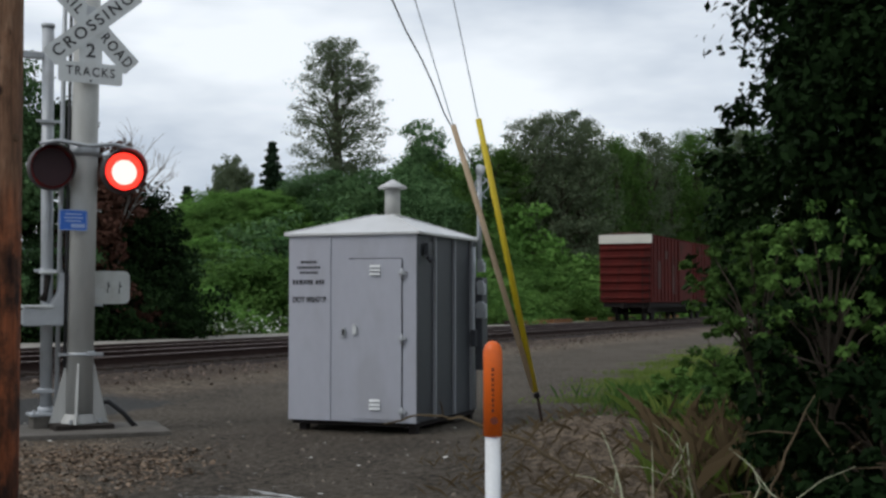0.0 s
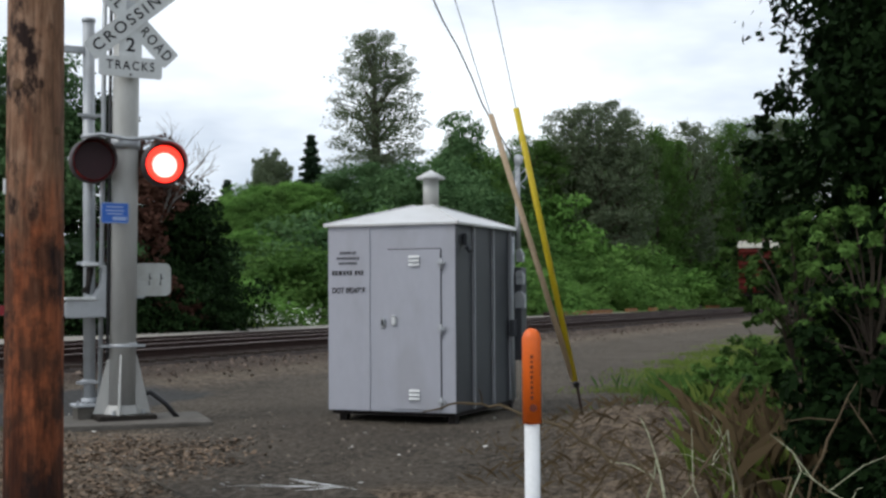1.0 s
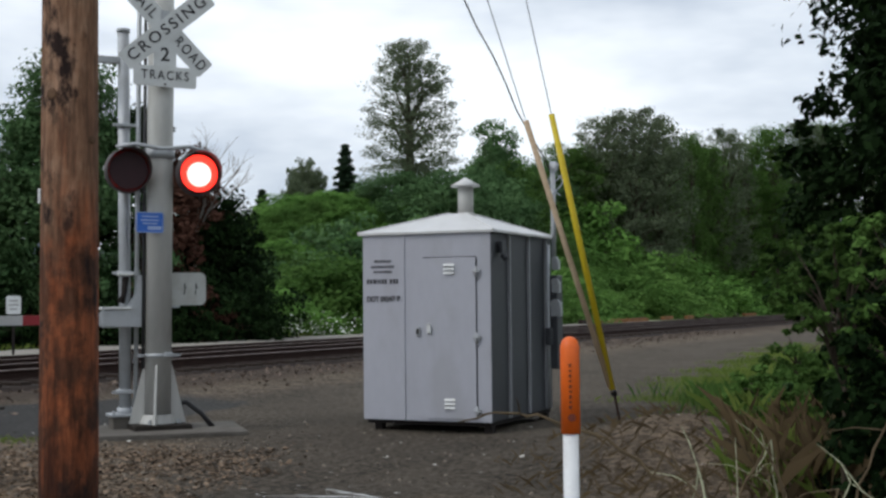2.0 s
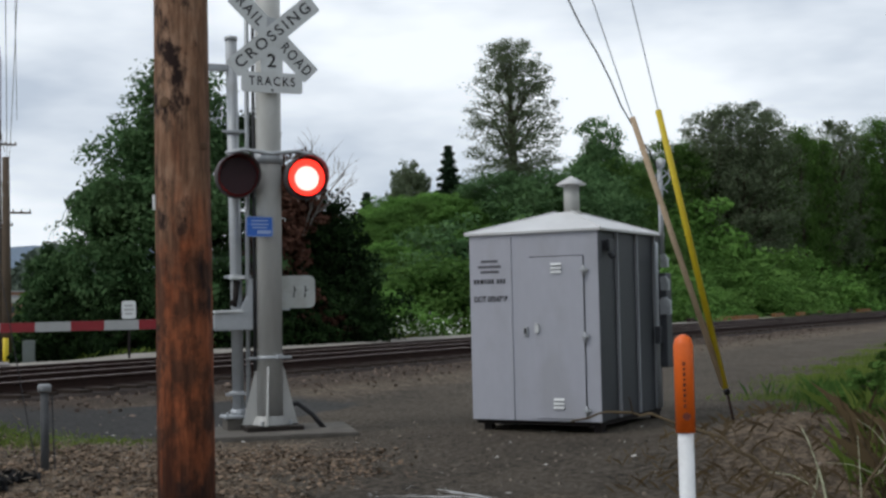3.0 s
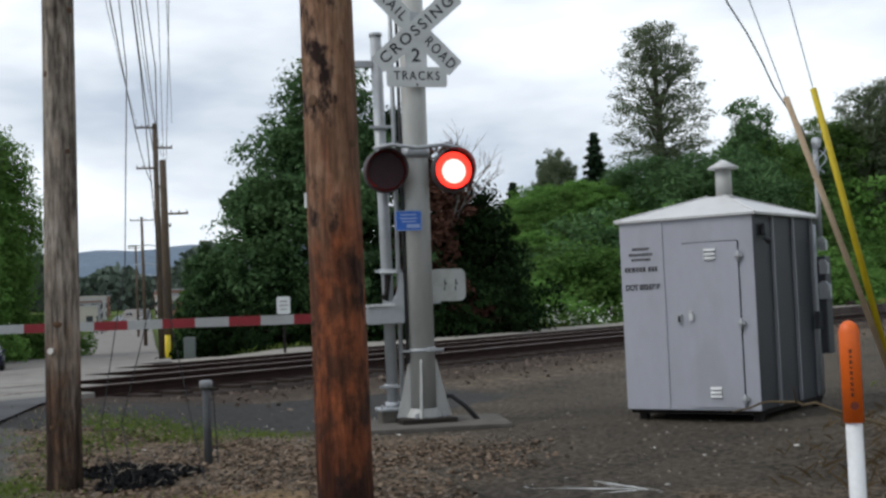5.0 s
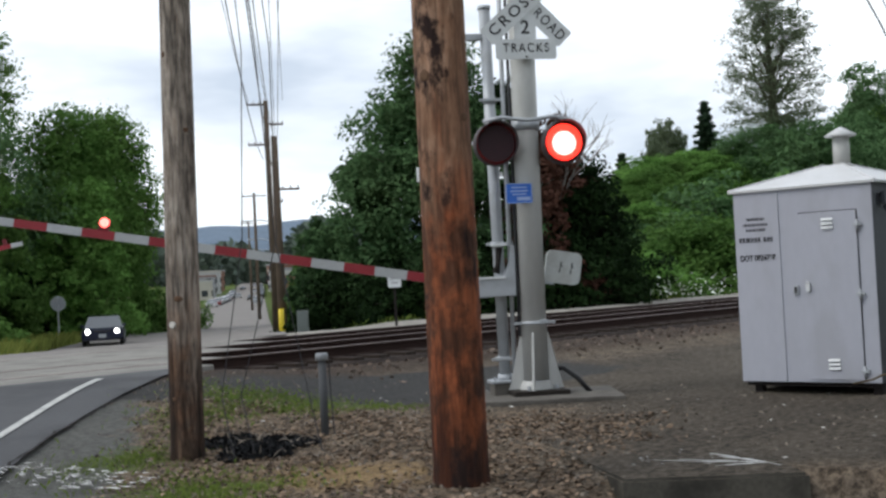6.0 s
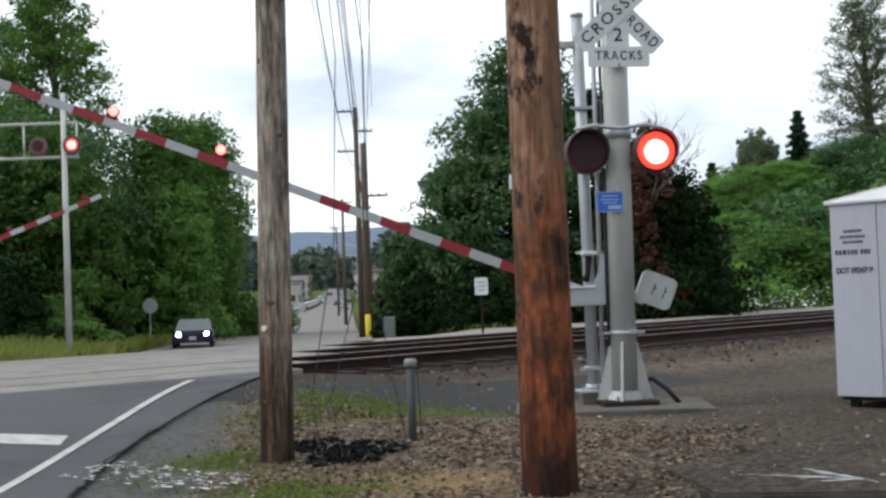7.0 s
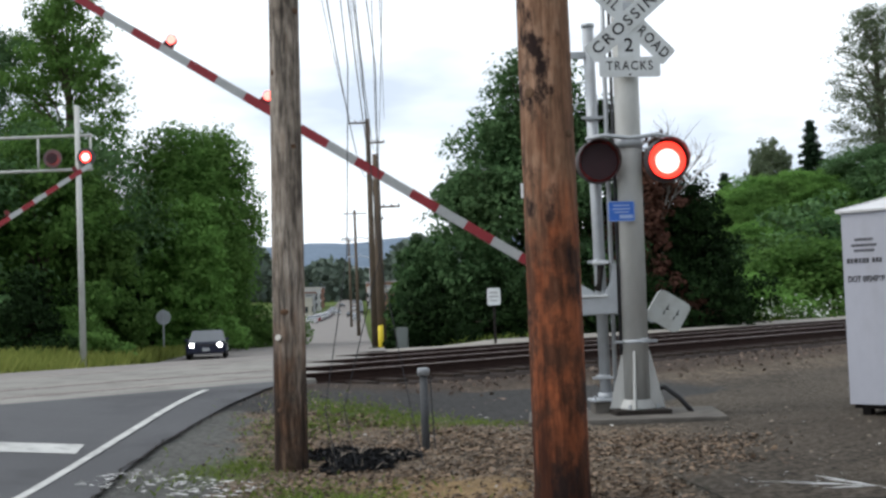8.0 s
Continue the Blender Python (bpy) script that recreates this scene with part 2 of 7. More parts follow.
GALV = mat("galvanised_steel", (0.42, 0.44, 0.46), 0.5, 0.35, 0.16, 3, 90, 0.06, (0.3, 0.3, 0.3), 0.35)
ALU = mat("weathered_aluminium", (0.47, 0.47, 0.45), 0.6, 0.1, 0.1, 1.5, 14, 0.03, (0.25, 0.24, 0.215), 0.45, stretch=(1, 1, 0.3))
SILVER = mat("silver_painted_steel", (0.4, 0.41, 0.46), 0.5, 0.1, 0.05, 1.2, 12, 0.03, (0.3, 0.3, 0.31), 0.35, stretch=(1, 1, 0.5))
# hut sides: the shade on that wall is put into this dark grey
SIDE_SHADED = mat("shaded_grey_steel", (0.046, 0.05, 0.058), 0.55, 0.15, 0.16, 1.5, 40, 0.06, (0.03, 0.03, 0.032), 0.4, stretch=(1, 1, 0.3))
ROOF = mat("pale_roof_paint", (0.6, 0.6, 0.6), 0.5, 0.1, 0.12, 2, 50, 0.05, (0.42, 0.42, 0.4), 0.3)
BLACK = mat("black_paint", (0.012, 0.012, 0.013), 0.55, 0, 0.3, 5, 60, 0.05)
HOOD = mat("faded_black_hood_paint", (0.085, 0.072, 0.075), 0.6, 0, 0.25, 5, 60, 0.05)
WHITE = mat("white_sheeting", (0.62, 0.64, 0.64), 0.5, 0, 0.06, 3, 60, 0.02, (0.45, 0.45, 0.42), 0.3)
INK = mat("black_lettering", (0.02, 0.02, 0.022), 0.6, 0, 0.2, 6, 80, 0.0)
BLUE = mat("blue_sign_sheet", (0.03, 0.13, 0.5), 0.5, 0, 0.12, 5, 60, 0.02)
RED = mat("red_reflective_sheet", (0.26, 0.02, 0.028), 0.5, 0, 0.15, 4, 60, 0.02)
ARMW = mat("white_arm_paint", (0.4, 0.41, 0.41), 0.55, 0, 0.12, 4, 60, 0.03, (0.35, 0.35, 0.34), 0.3)
LIT = mat("lit_red_lens", (0.9, 0.05, 0.03), 0.4, 0, 0.0, 1, 1, 0, emit=14.0, emit_colour=(1.0, 0.088, 0.08))
HALO = mat("glowing_red_lens_glass", (0.8, 0.02, 0.02), 0.4, 0, 0.0, 1, 1, 0, emit=2.4, emit_colour=(1.0, 0.035, 0.02))
RIMRED = mat("dark_red_glass_rim", (0.12, 0.012, 0.014), 0.35, 0, 0.2, 9, 40, 0.02)
DARKLENS = mat("unlit_red_lens", (0.025, 0.005, 0.009), 0.6, 0, 0.2, 9, 40, 0.02)
SMALLRED = mat("small_red_lamp_glow", (0.9, 0.1, 0.08), 0.4, 0, 0, 1, 1, 0, emit=5.0, emit_colour=(1.0, 0.12, 0.1))
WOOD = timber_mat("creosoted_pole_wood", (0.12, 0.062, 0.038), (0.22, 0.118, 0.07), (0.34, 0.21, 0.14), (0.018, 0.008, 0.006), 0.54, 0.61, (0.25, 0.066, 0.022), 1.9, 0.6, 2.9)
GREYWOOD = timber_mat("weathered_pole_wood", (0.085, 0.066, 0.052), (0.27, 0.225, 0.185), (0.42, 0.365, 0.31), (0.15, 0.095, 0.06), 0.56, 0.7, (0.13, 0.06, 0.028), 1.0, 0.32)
FARWOOD = mat("distant_pole_wood", (0.1, 0.075, 0.055), 0.9, 0, 0.3, 2, 20, 0.3)
CONC = mat("worn_concrete", (0.12, 0.11, 0.097), 0.9, 0, 0.22, 1.5, 35, 0.4, (0.07, 0.063, 0.055), 0.7)
SLAB = mat("dirty_concrete_slab", (0.075, 0.07, 0.058), 0.9, 0, 0.3, 1.5, 35, 0.5, (0.03, 0.028, 0.024), 0.85)
ASPH = mat("worn_asphalt", (0.085, 0.086, 0.09), 0.85, 0, 0.22, 0.5, 70, 0.4, (0.055, 0.055, 0.058), 0.7)
PAVE = mat("pale_street_asphalt", (0.19, 0.174, 0.16), 0.85, 0, 0.14, 0.4, 40, 0.2, (0.16, 0.15, 0.145), 0.5)
PANEL = mat("concrete_crossing_panel", (0.22, 0.21, 0.19), 0.85, 0, 0.2, 0.8, 40, 0.3, (0.12, 0.11, 0.1), 0.7)
PAINT = mat("road_marking_paint", (0.46, 0.46, 0.44), 0.7, 0, 0.2, 3, 50, 0.1, (0.2, 0.2, 0.195), 0.6)
SPILL = mat("spilled_white_paint", (0.6, 0.6, 0.58), 0.7, 0, 0.2, 6, 50, 0.1)
RAILTOP = mat("polished_rail_head", (0.2, 0.155, 0.14), 0.5, 0.3, 0.2, 2, 50, 0.03)
RAILSIDE = mat("rusty_rail_web", (0.026, 0.015, 0.012), 0.9, 0.0, 0.3, 4, 50, 0.2)
TIE = mat("creosoted_tie", (0.03, 0.022, 0.018), 0.9, 0, 0.4, 3, 40, 0.5, (0.06, 0.047, 0.038), 0.4)
ORANGE = mat("orange_marker_plastic", (0.75, 0.13, 0.012), 0.45, 0, 0.08, 4, 50, 0.02, (0.55, 0.09, 0.01), 0.3)
MARKW = mat("white_marker_plastic", (0.66, 0.67, 0.68), 0.45, 0, 0.08, 3, 50, 0.02, (0.45, 0.44, 0.42), 0.35)
YELLOW = mat("yellow_guard_plastic", (0.62, 0.47, 0.015), 0.5, 0, 0.12, 4, 50, 0.02)
BEIGE = mat("weathered_guard_plastic", (0.5, 0.38, 0.26), 0.7, 0, 0.2, 4, 50, 0.05)
CABLE = mat("dark_cable", (0.03, 0.03, 0.033), 0.6, 0, 0.2, 5, 50, 0)
STEELWIRE = mat("guy_wire_steel", (0.33, 0.36, 0.4), 0.5, 0.4, 0.1, 5, 50, 0)
BOXRED = mat("faded_boxcar_red", (0.082, 0.0115, 0.009), 0.8, 0, 0.35, 0.8, 14, 0.1, (0.03, 0.01, 0.008), 0.65, stretch=(1, 1, 0.4))
BOXWHITE = mat("boxcar_white_band", (0.58, 0.56, 0.5), 0.7, 0, 0.1, 1, 14, 0.05)
CREAM = mat("faded_patch_paint", (0.085, 0.05, 0.045), 0.8, 0, 0.3, 1, 14, 0.05)
UNDER = mat("dark_undercarriage", (0.018, 0.015, 0.014), 0.8, 0, 0.3, 3, 30, 0.1)
NAVY = mat("dark_blue_car_paint", (0.012, 0.015, 0.035), 0.25, 0.2, 0.1, 2, 30, 0)
GLASS = mat("tinted_car_glass", (0.1, 0.11, 0.12), 0.2, 0, 0.1, 2, 30, 0)
HEADLIGHT = mat("lit_headlight", (1, 1, 1), 0.3, 0, 0, 1, 1, 0, emit=6.0, emit_colour=(1.0, 0.98, 0.95))
SIGNBACK = mat("bare_sign_back", (0.36, 0.38, 0.39), 0.5, 0.3, 0.1, 3, 40, 0.02)
BARK = mat("tree_bark", (0.07, 0.055, 0.042), 0.95, 0, 0.35, 4, 30, 0.6, stretch=(2, 2, 0.5))
DEAD = mat("bare_grey_branch", (0.2, 0.18, 0.165), 0.9, 0, 0.25, 5, 40, 0.3)
CANE = mat("dry_bramble_cane", (0.1, 0.075, 0.045), 0.9, 0, 0.35, 6, 50, 0.3, (0.09, 0.07, 0.045), 0.5)
LICHEN = mat("lichen_crusted_twig", (0.36, 0.37, 0.25), 0.95, 0, 0.4, 14, 90, 0.6, (0.1, 0.075, 0.05), 0.7)
LF_MID = leaf_mat("mid_green_leaf", (0.052, 0.111, 0.026), (0.124, 0.221, 0.056), spread=0.38)
LF_LIGHT = leaf_mat("fresh_green_leaf", (0.07, 0.16, 0.034), (0.17, 0.31, 0.078), spread=0.4)
# leaf green lowered so that it includes the shade inside the foliage
LF_DARK = leaf_mat("shaded_green_leaf", (0.005, 0.012, 0.004), (0.016, 0.034, 0.01), 0.1)
# near tree leaves, deep crown shade painted in as almost black
LF_SHADE = leaf_mat("deep_shade_green_leaf", (0.0035, 0.009, 0.003), (0.011, 0.025, 0.007), 0.08)
LF_DEEP = leaf_mat("deep_green_leaf", (0.04, 0.09, 0.034), (0.108, 0.185, 0.078), 0.25, 0.25)
LF_POP = leaf_mat("grey_green_leaf", (0.085, 0.115, 0.066), (0.17, 0.205, 0.125))
LF_FIR = leaf_mat("conifer_needle", (0.016, 0.033, 0.018), (0.035, 0.06, 0.033), 0.1)
LF_COPPER = leaf_mat("copper_leaf", (0.06, 0.03, 0.022), (0.13, 0.062, 0.044), 0.2)
LF_GRASS = leaf_mat("grass_blade", (0.085, 0.13, 0.026), (0.2, 0.26, 0.062))
LF_TALL = leaf_mat("tall_meadow_grass", (0.12, 0.16, 0.035), (0.27, 0.29, 0.08))
LF_STRAW = leaf_mat("dry_grass_blade", (0.07, 0.05, 0.028), (0.17, 0.125, 0.07))
PEBBLE = mat("loose_stone", (0.16, 0.135, 0.11), 0.9, 0, 0.2, 8, 60, 0.2, island=0.85)
LITTER = mat("pale_litter", (0.5, 0.48, 0.44), 0.8, 0, 0.2, 8, 60, 0.1, island=0.4)
FLOWER = mat("white_blossom", (0.68, 0.7, 0.66), 0.7, 0, 0.1, 8, 60, 0, island=0.2)
ASH = mat("burnt_black_debris", (0.012, 0.012, 0.013), 0.75, 0, 0.5, 8, 40, 0.8, (0.05, 0.05, 0.052), 0.4)
# blue haze of the distance is mixed into the ridge's base colour
RIDGE = mat("hazy_forest_ridge", (0.125, 0.165, 0.215), 1.0, 0, 0.18, 0.02, 0.15, 0)


# ---- mesh helpers ----
def link(name, bm, material, parent=None, label="", smooth=False):
    me = bpy.data.meshes.new(name)
    bm.normal_update()
    bm.to_mesh(me)
    bm.free()
    for m in material if isinstance(material, (list, tuple)) else (material,):
        me.materials.append(m)
    if smooth:
        for p in me.polygons:
            p.use_smooth = True
    ob = new(name, me)
    if parent is not None:
        ob.parent = parent
    if label:
        ob["label"] = label
    return ob


part = link


def thing(name, m, label, category, group="", kind=""):
    ob = new(name)
    ob.matrix_basis = m
    return tagged(ob, label, category, group, kind)


def box(bm, c, s, rz=0.0, m=None, bevel=0.0, mi=0):
    r = bmesh.ops.create_cube(bm, size=1.0)
    vs = r["verts"]
    t = Matrix.Translation(c) @ Matrix.Rotation(radians(rz), 4, "Z") @ Matrix.Diagonal((*s, 1))
    bmesh.ops.transform(bm, matrix=(m @ t) if m else t, verts=vs)
    fs = {f for v in vs for f in v.link_faces}
    for f in fs:
        f.material_index = mi
    if bevel:
        es = list({e for v in vs for e in v.link_edges})
        bmesh.ops.bevel(bm, geom=es, offset=bevel, segments=2, affect="EDGES", profile=0.6)
    return bm


def tube(bm, pts, radii, n=10, cap=True, mi=0):
    """A round bar through the points."""
    pts = [Vector(p) for p in pts]
    if not isinstance(radii, (list, tuple)):
        radii = [radii] * len(pts)
    rings = []
    side = None
    for i, p in enumerate(pts):
        d = (pts[min(i + 1, len(pts) - 1)] - pts[max(i - 1, 0)]).normalized()
        if side is None:
            side = d.orthogonal().normalized()
        else:
            side = (side - d * side.dot(d)).normalized()
        up = d.cross(side)
        rings.append([bm.verts.new(p + (side * math.cos(a) + up * math.sin(a)) * radii[i]) for a in (k * math.tau / n for k in range(n))])
    for a, b in zip(rings, rings[1:]):
        for k in range(n):
            f = bm.faces.new((a[k], a[(k + 1) % n], b[(k + 1) % n], b[k]))
            f.material_index, f.smooth = mi, n > 6
    if cap:
        bm.faces.new(rings[0][::-1]).material_index = mi
        bm.faces.new(rings[-1]).material_index = mi
    return bm


def prism(bm, outline, y0, y1, m=None, mi=0):
    """An outline in x, z drawn out from y0 to y1."""
    a = [bm.verts.new((x, y0, z)) for x, z in outline]
    b = [bm.verts.new((x, y1, z)) for x, z in outline]
    fs = [bm.faces.new(a), bm.faces.new(b[::-1])]
    k = len(a)
    for i in range(k):
        fs.append(bm.faces.new((a[i], b[i], b[(i + 1) % k], a[(i + 1) % k])))
    for f in fs:
        f.material_index = mi
    if m:
        bmesh.ops.transform(bm, matrix=m, verts=a + b)
    bmesh.ops.recalc_face_normals(bm, faces=fs)
    return bm


def rounded(w, h, r, n=4):
    pts = []
    for cx, cz, a0 in ((w / 2 - r, h / 2 - r, 0), (-w / 2 + r, h / 2 - r, 90), (-w / 2 + r, -h / 2 + r, 180), (w / 2 - r, -h / 2 + r, 270)):
        for k in range(n + 1):
            a = radians(a0 + 90 * k / n)
            pts.append((cx + r * math.cos(a), cz + r * math.sin(a)))
    return pts


def words(text, size, parent, m, material=INK, name="lettering", label="", width=None, bold=0.0, spacing=1.0):
    """Letters lying in the x, z plane, facing -y."""
    cu = bpy.data.curves.new(name, "FONT")
    cu.body, cu.size, cu.align_x, cu.align_y, cu.extrude, cu.offset = text, size, "CENTER", "CENTER", 0.001, bold
    cu.space_character = spacing
    tmp = new(name, cu)
    me = bpy.data.meshes.new_from_object(tmp.evaluated_get(bpy.context.evaluated_depsgraph_get()))
    bpy.data.objects.remove(tmp)
    xs = [v.co.x for v in me.vertices]
    k = width / (max(xs) - min(xs)) if width else 1.0
    me.transform(m @ Matrix.Rotation(radians(90), 4, "X") @ Matrix.Diagonal((k, 1, 1, 1)))
    me.materials.clear()
    me.materials.append(material)
    ob = new(name, me)
    ob.parent = parent
    if label:
        ob["label"] = label
    return ob


def quads(name, v, material, parent=None, label=""):
    """A mesh of loose four-cornered pieces from an array (n, 4, 3)."""
    me = bpy.data.meshes.new(name)
    n = len(v)
    me.vertices.add(4 * n)
    me.vertices.foreach_set("co", np.ascontiguousarray(v, dtype=np.float32).ravel())
    me.loops.add(4 * n)
    me.loops.foreach_set("vertex_index", np.arange(4 * n, dtype=np.int32))
    me.polygons.add(n)
    me.polygons.foreach_set("loop_start", np.arange(0, 4 * n, 4, dtype=np.int32))
    me.update(calc_edges=True)
    me.validate()
    me.materials.append(material)
    ob = new(name, me)
    if parent is not None:
        ob.parent = parent
    if label:
        ob["label"] = label
    return ob


def unit(v):
    return v / (np.linalg.norm(v, axis=-1, keepdims=True) + 1e-9)


def leaves(rng, c, size, droop=0.3, slim=0.55, out=None):
    """Kite-shaped leaves at the places c, facing roughly the way out, and up."""
    n = len(c)
    face = rng.normal(size=(n, 3)) * 0.55 + np.array([0, 0, 0.5])
    if out is not None:
        face = face + out * 0.75
    face = unit(face)
    d = unit(np.cross(face, rng.normal(size=(n, 3))) + np.array([0, 0, -droop * 0.5]))
    s = unit(np.cross(face, d))
    k = size * rng.uniform(0.6, 1.35, (n, 1))
    nrm = np.cross(d, s)
    return np.stack([c - d * k * 0.5, c + s * k * slim * 0.5 + nrm * k * 0.08, c + d * k * 0.5, c - s * k * slim * 0.5 + nrm * k * 0.08], 1)


def blades(rng, c, h, w, lean=0.35):
    """Grass blades standing on the places c."""
    n = len(c)
    a = rng.uniform(0, math.tau, n)
    side = np.stack([np.cos(a), np.sin(a), 0 * a], 1)
    tip = rng.normal(size=(n, 3)) * lean
    tip[:, 2] = 1
    k = h * rng.uniform(0.5, 1.3, (n, 1))
    mid = c + tip * k * np.array([0.35, 0.35, 0.55])
    end = c + tip * k * np.array([1.0, 1.0, 0.9])
    return np.stack([c - side * w, mid - side * w * 0.6, end, c + side * w], 1)


# ---- plan: u runs along the tracks, s across them, lat across the road ----
TD, TN = Vector((0.407, 0.914, 0)), Vector((-0.914, 0.407, 0))
RD, RR = Vector((-0.485, 0.875, 0)), Vector((0.875, 0.485, 0))
TRACK_YAW = math.degrees(math.atan2(TD.y, TD.x)) - 90
ROAD_YAW = 29.0


def smooth(a, b, x):
    t = np.clip((np.asarray(x, float) - a) / (b - a), 0, 1)
    return t * t * (3 - 2 * t)


def across(x, y):
    return -0.914 * np.asarray(x) + 0.407 * np.asarray(y)


def along(x, y):
    return 0.407 * np.asarray(x) + 0.914 * np.asarray(y)


def lateral(x, y):
    return 0.875 * np.asarray(x) + 0.485 * np.asarray(y)


def at_su(s, u):
    p = TN * s + TD * u
    return p.x, p.y


def bend(r):
    """How far the street swings aside beyond the crossing."""
    return 0.017 * np.maximum(np.asarray(r, float) - 26, 0)


def far_fall(s):
    """The street dips towards the town and climbs again beyond it."""
    return -0.6 * smooth(44, 100, s) + 0.026 * np.maximum(np.asarray(s, float) - 250, 0)


def road_h(s):
    return 0.45 * smooth(8.0, 13.2, s) - 0.07 * smooth(15.9, 18.6, s) - 1.18 * smooth(20.5, 44, s) + far_fall(s)


def ground_h(x, y):
    x, y = np.asarray(x, float), np.asarray(y, float)
    s, lat = across(x, y), lateral(x, y) - bend(RD.x * x + RD.y * y)
    base = 0.2 * smooth(10.2, 13.2, s) + 0.05 * smooth(20, 24, s) - 1.05 * smooth(24, 44, s) + far_fall(s)
    edge = np.maximum(lat + 1.6 - 2.2 * smooth(19, 23, s), -10.6 - lat + 2.0 * smooth(19, 23, s))
    w = smooth(3.6 + 6 * smooth(40, 90, s), 0.7 + 3 * smooth(40, 90, s), edge)
    h = base * (1 - w) + (road_h(s) - 0.03 - 0.2 * smooth(13.0, 13.6, s) * smooth(21.6, 21.0, s) - 0.3 * smooth(22, 32, s) - 0.5 * smooth(40, 90, s)) * w
    h = h - 0.5 * smooth(8.7, 8.3, y - 0.09 * (x + 0.68)) * smooth(-2.1, -1.6, x)
    h = h + 0.3 * np.exp(-(((x - 5.0) / 2.8) ** 2 + ((y - 12.0) / 7.0) ** 2)) - 0.35 * smooth(-1, -9, y)
    h = h + 0.36 * np.exp(-(((x - 1.35) / 0.95) ** 2 + ((y - 11.3) / 1.1) ** 2))
    h = h + 9.0 * np.exp(-(((x + 9) / 17) ** 2 + ((y - 86) / 18) ** 2)) * smooth(30, 45, s)
    h = h + 0.02 * (1 - w) * np.sin(x * 1.9 + y * 0.7) * np.sin(y * 1.3 - x * 0.4)
    return h


def gh(x, y):
    return float(ground_h(x, y))


def grow(lo, hi, fine_lo, fine_hi, step):
    v = list(np.arange(fine_lo, fine_hi + 1e-6, step))
    d = step
    while v[-1] < hi:
        d *= 1.18
        v.append(v[-1] + d)
    d = step
    while v[0] > lo:
        d *= 1.18
        v.insert(0, v[0] - d)
    return np.array(v)


def grid_mesh(name, xs, ys, z):
    nx, ny = len(xs), len(ys)
    gx, gy = np.meshgrid(xs, ys, indexing="ij")
    co = np.stack([gx, gy, z(gx, gy)], -1).reshape(-1, 3)
    i = (np.arange(nx - 1)[:, None] * ny + np.arange(ny - 1)[None, :]).ravel()
    f = np.stack([i, i + ny, i + ny + 1, i + 1], 1).astype(np.int32)
    me = bpy.data.meshes.new(name)
    me.vertices.add(len(co))
    me.vertices.foreach_set("co", co.astype(np.float32).ravel())
    me.loops.add(f.size)
    me.loops.foreach_set("vertex_index", f.ravel())
    me.polygons.add(len(f))
    me.polygons.foreach_set("loop_start", np.arange(0, f.size, 4, dtype=np.int32))
    me.polygons.foreach_set("use_smooth", np.ones(len(f), dtype=bool))
    me.update(calc_edges=True)
    return me, co


GROUND = ground_mat()


def tufts(x, y):
    """Patches of short grass round the weathered pole."""
    out = 0.0
    for cx, cy, rx, ry, k in ((-4.75, 7.8, 0.75, 0.8, 1.0), (-6.05, 8.9, 0.45, 0.8, 0.9), (-6.6, 11.0, 0.5, 0.8, 0.85), (-6.5, 12.2, 0.95, 0.7, 1.0), (-5.75, 12.8, 0.8, 0.4, 0.85)):
        out = np.maximum(out, k * np.exp(-(((np.asarray(x) - cx) / rx) ** 2 + ((np.asarray(y) - cy) / ry) ** 2)))
    return out


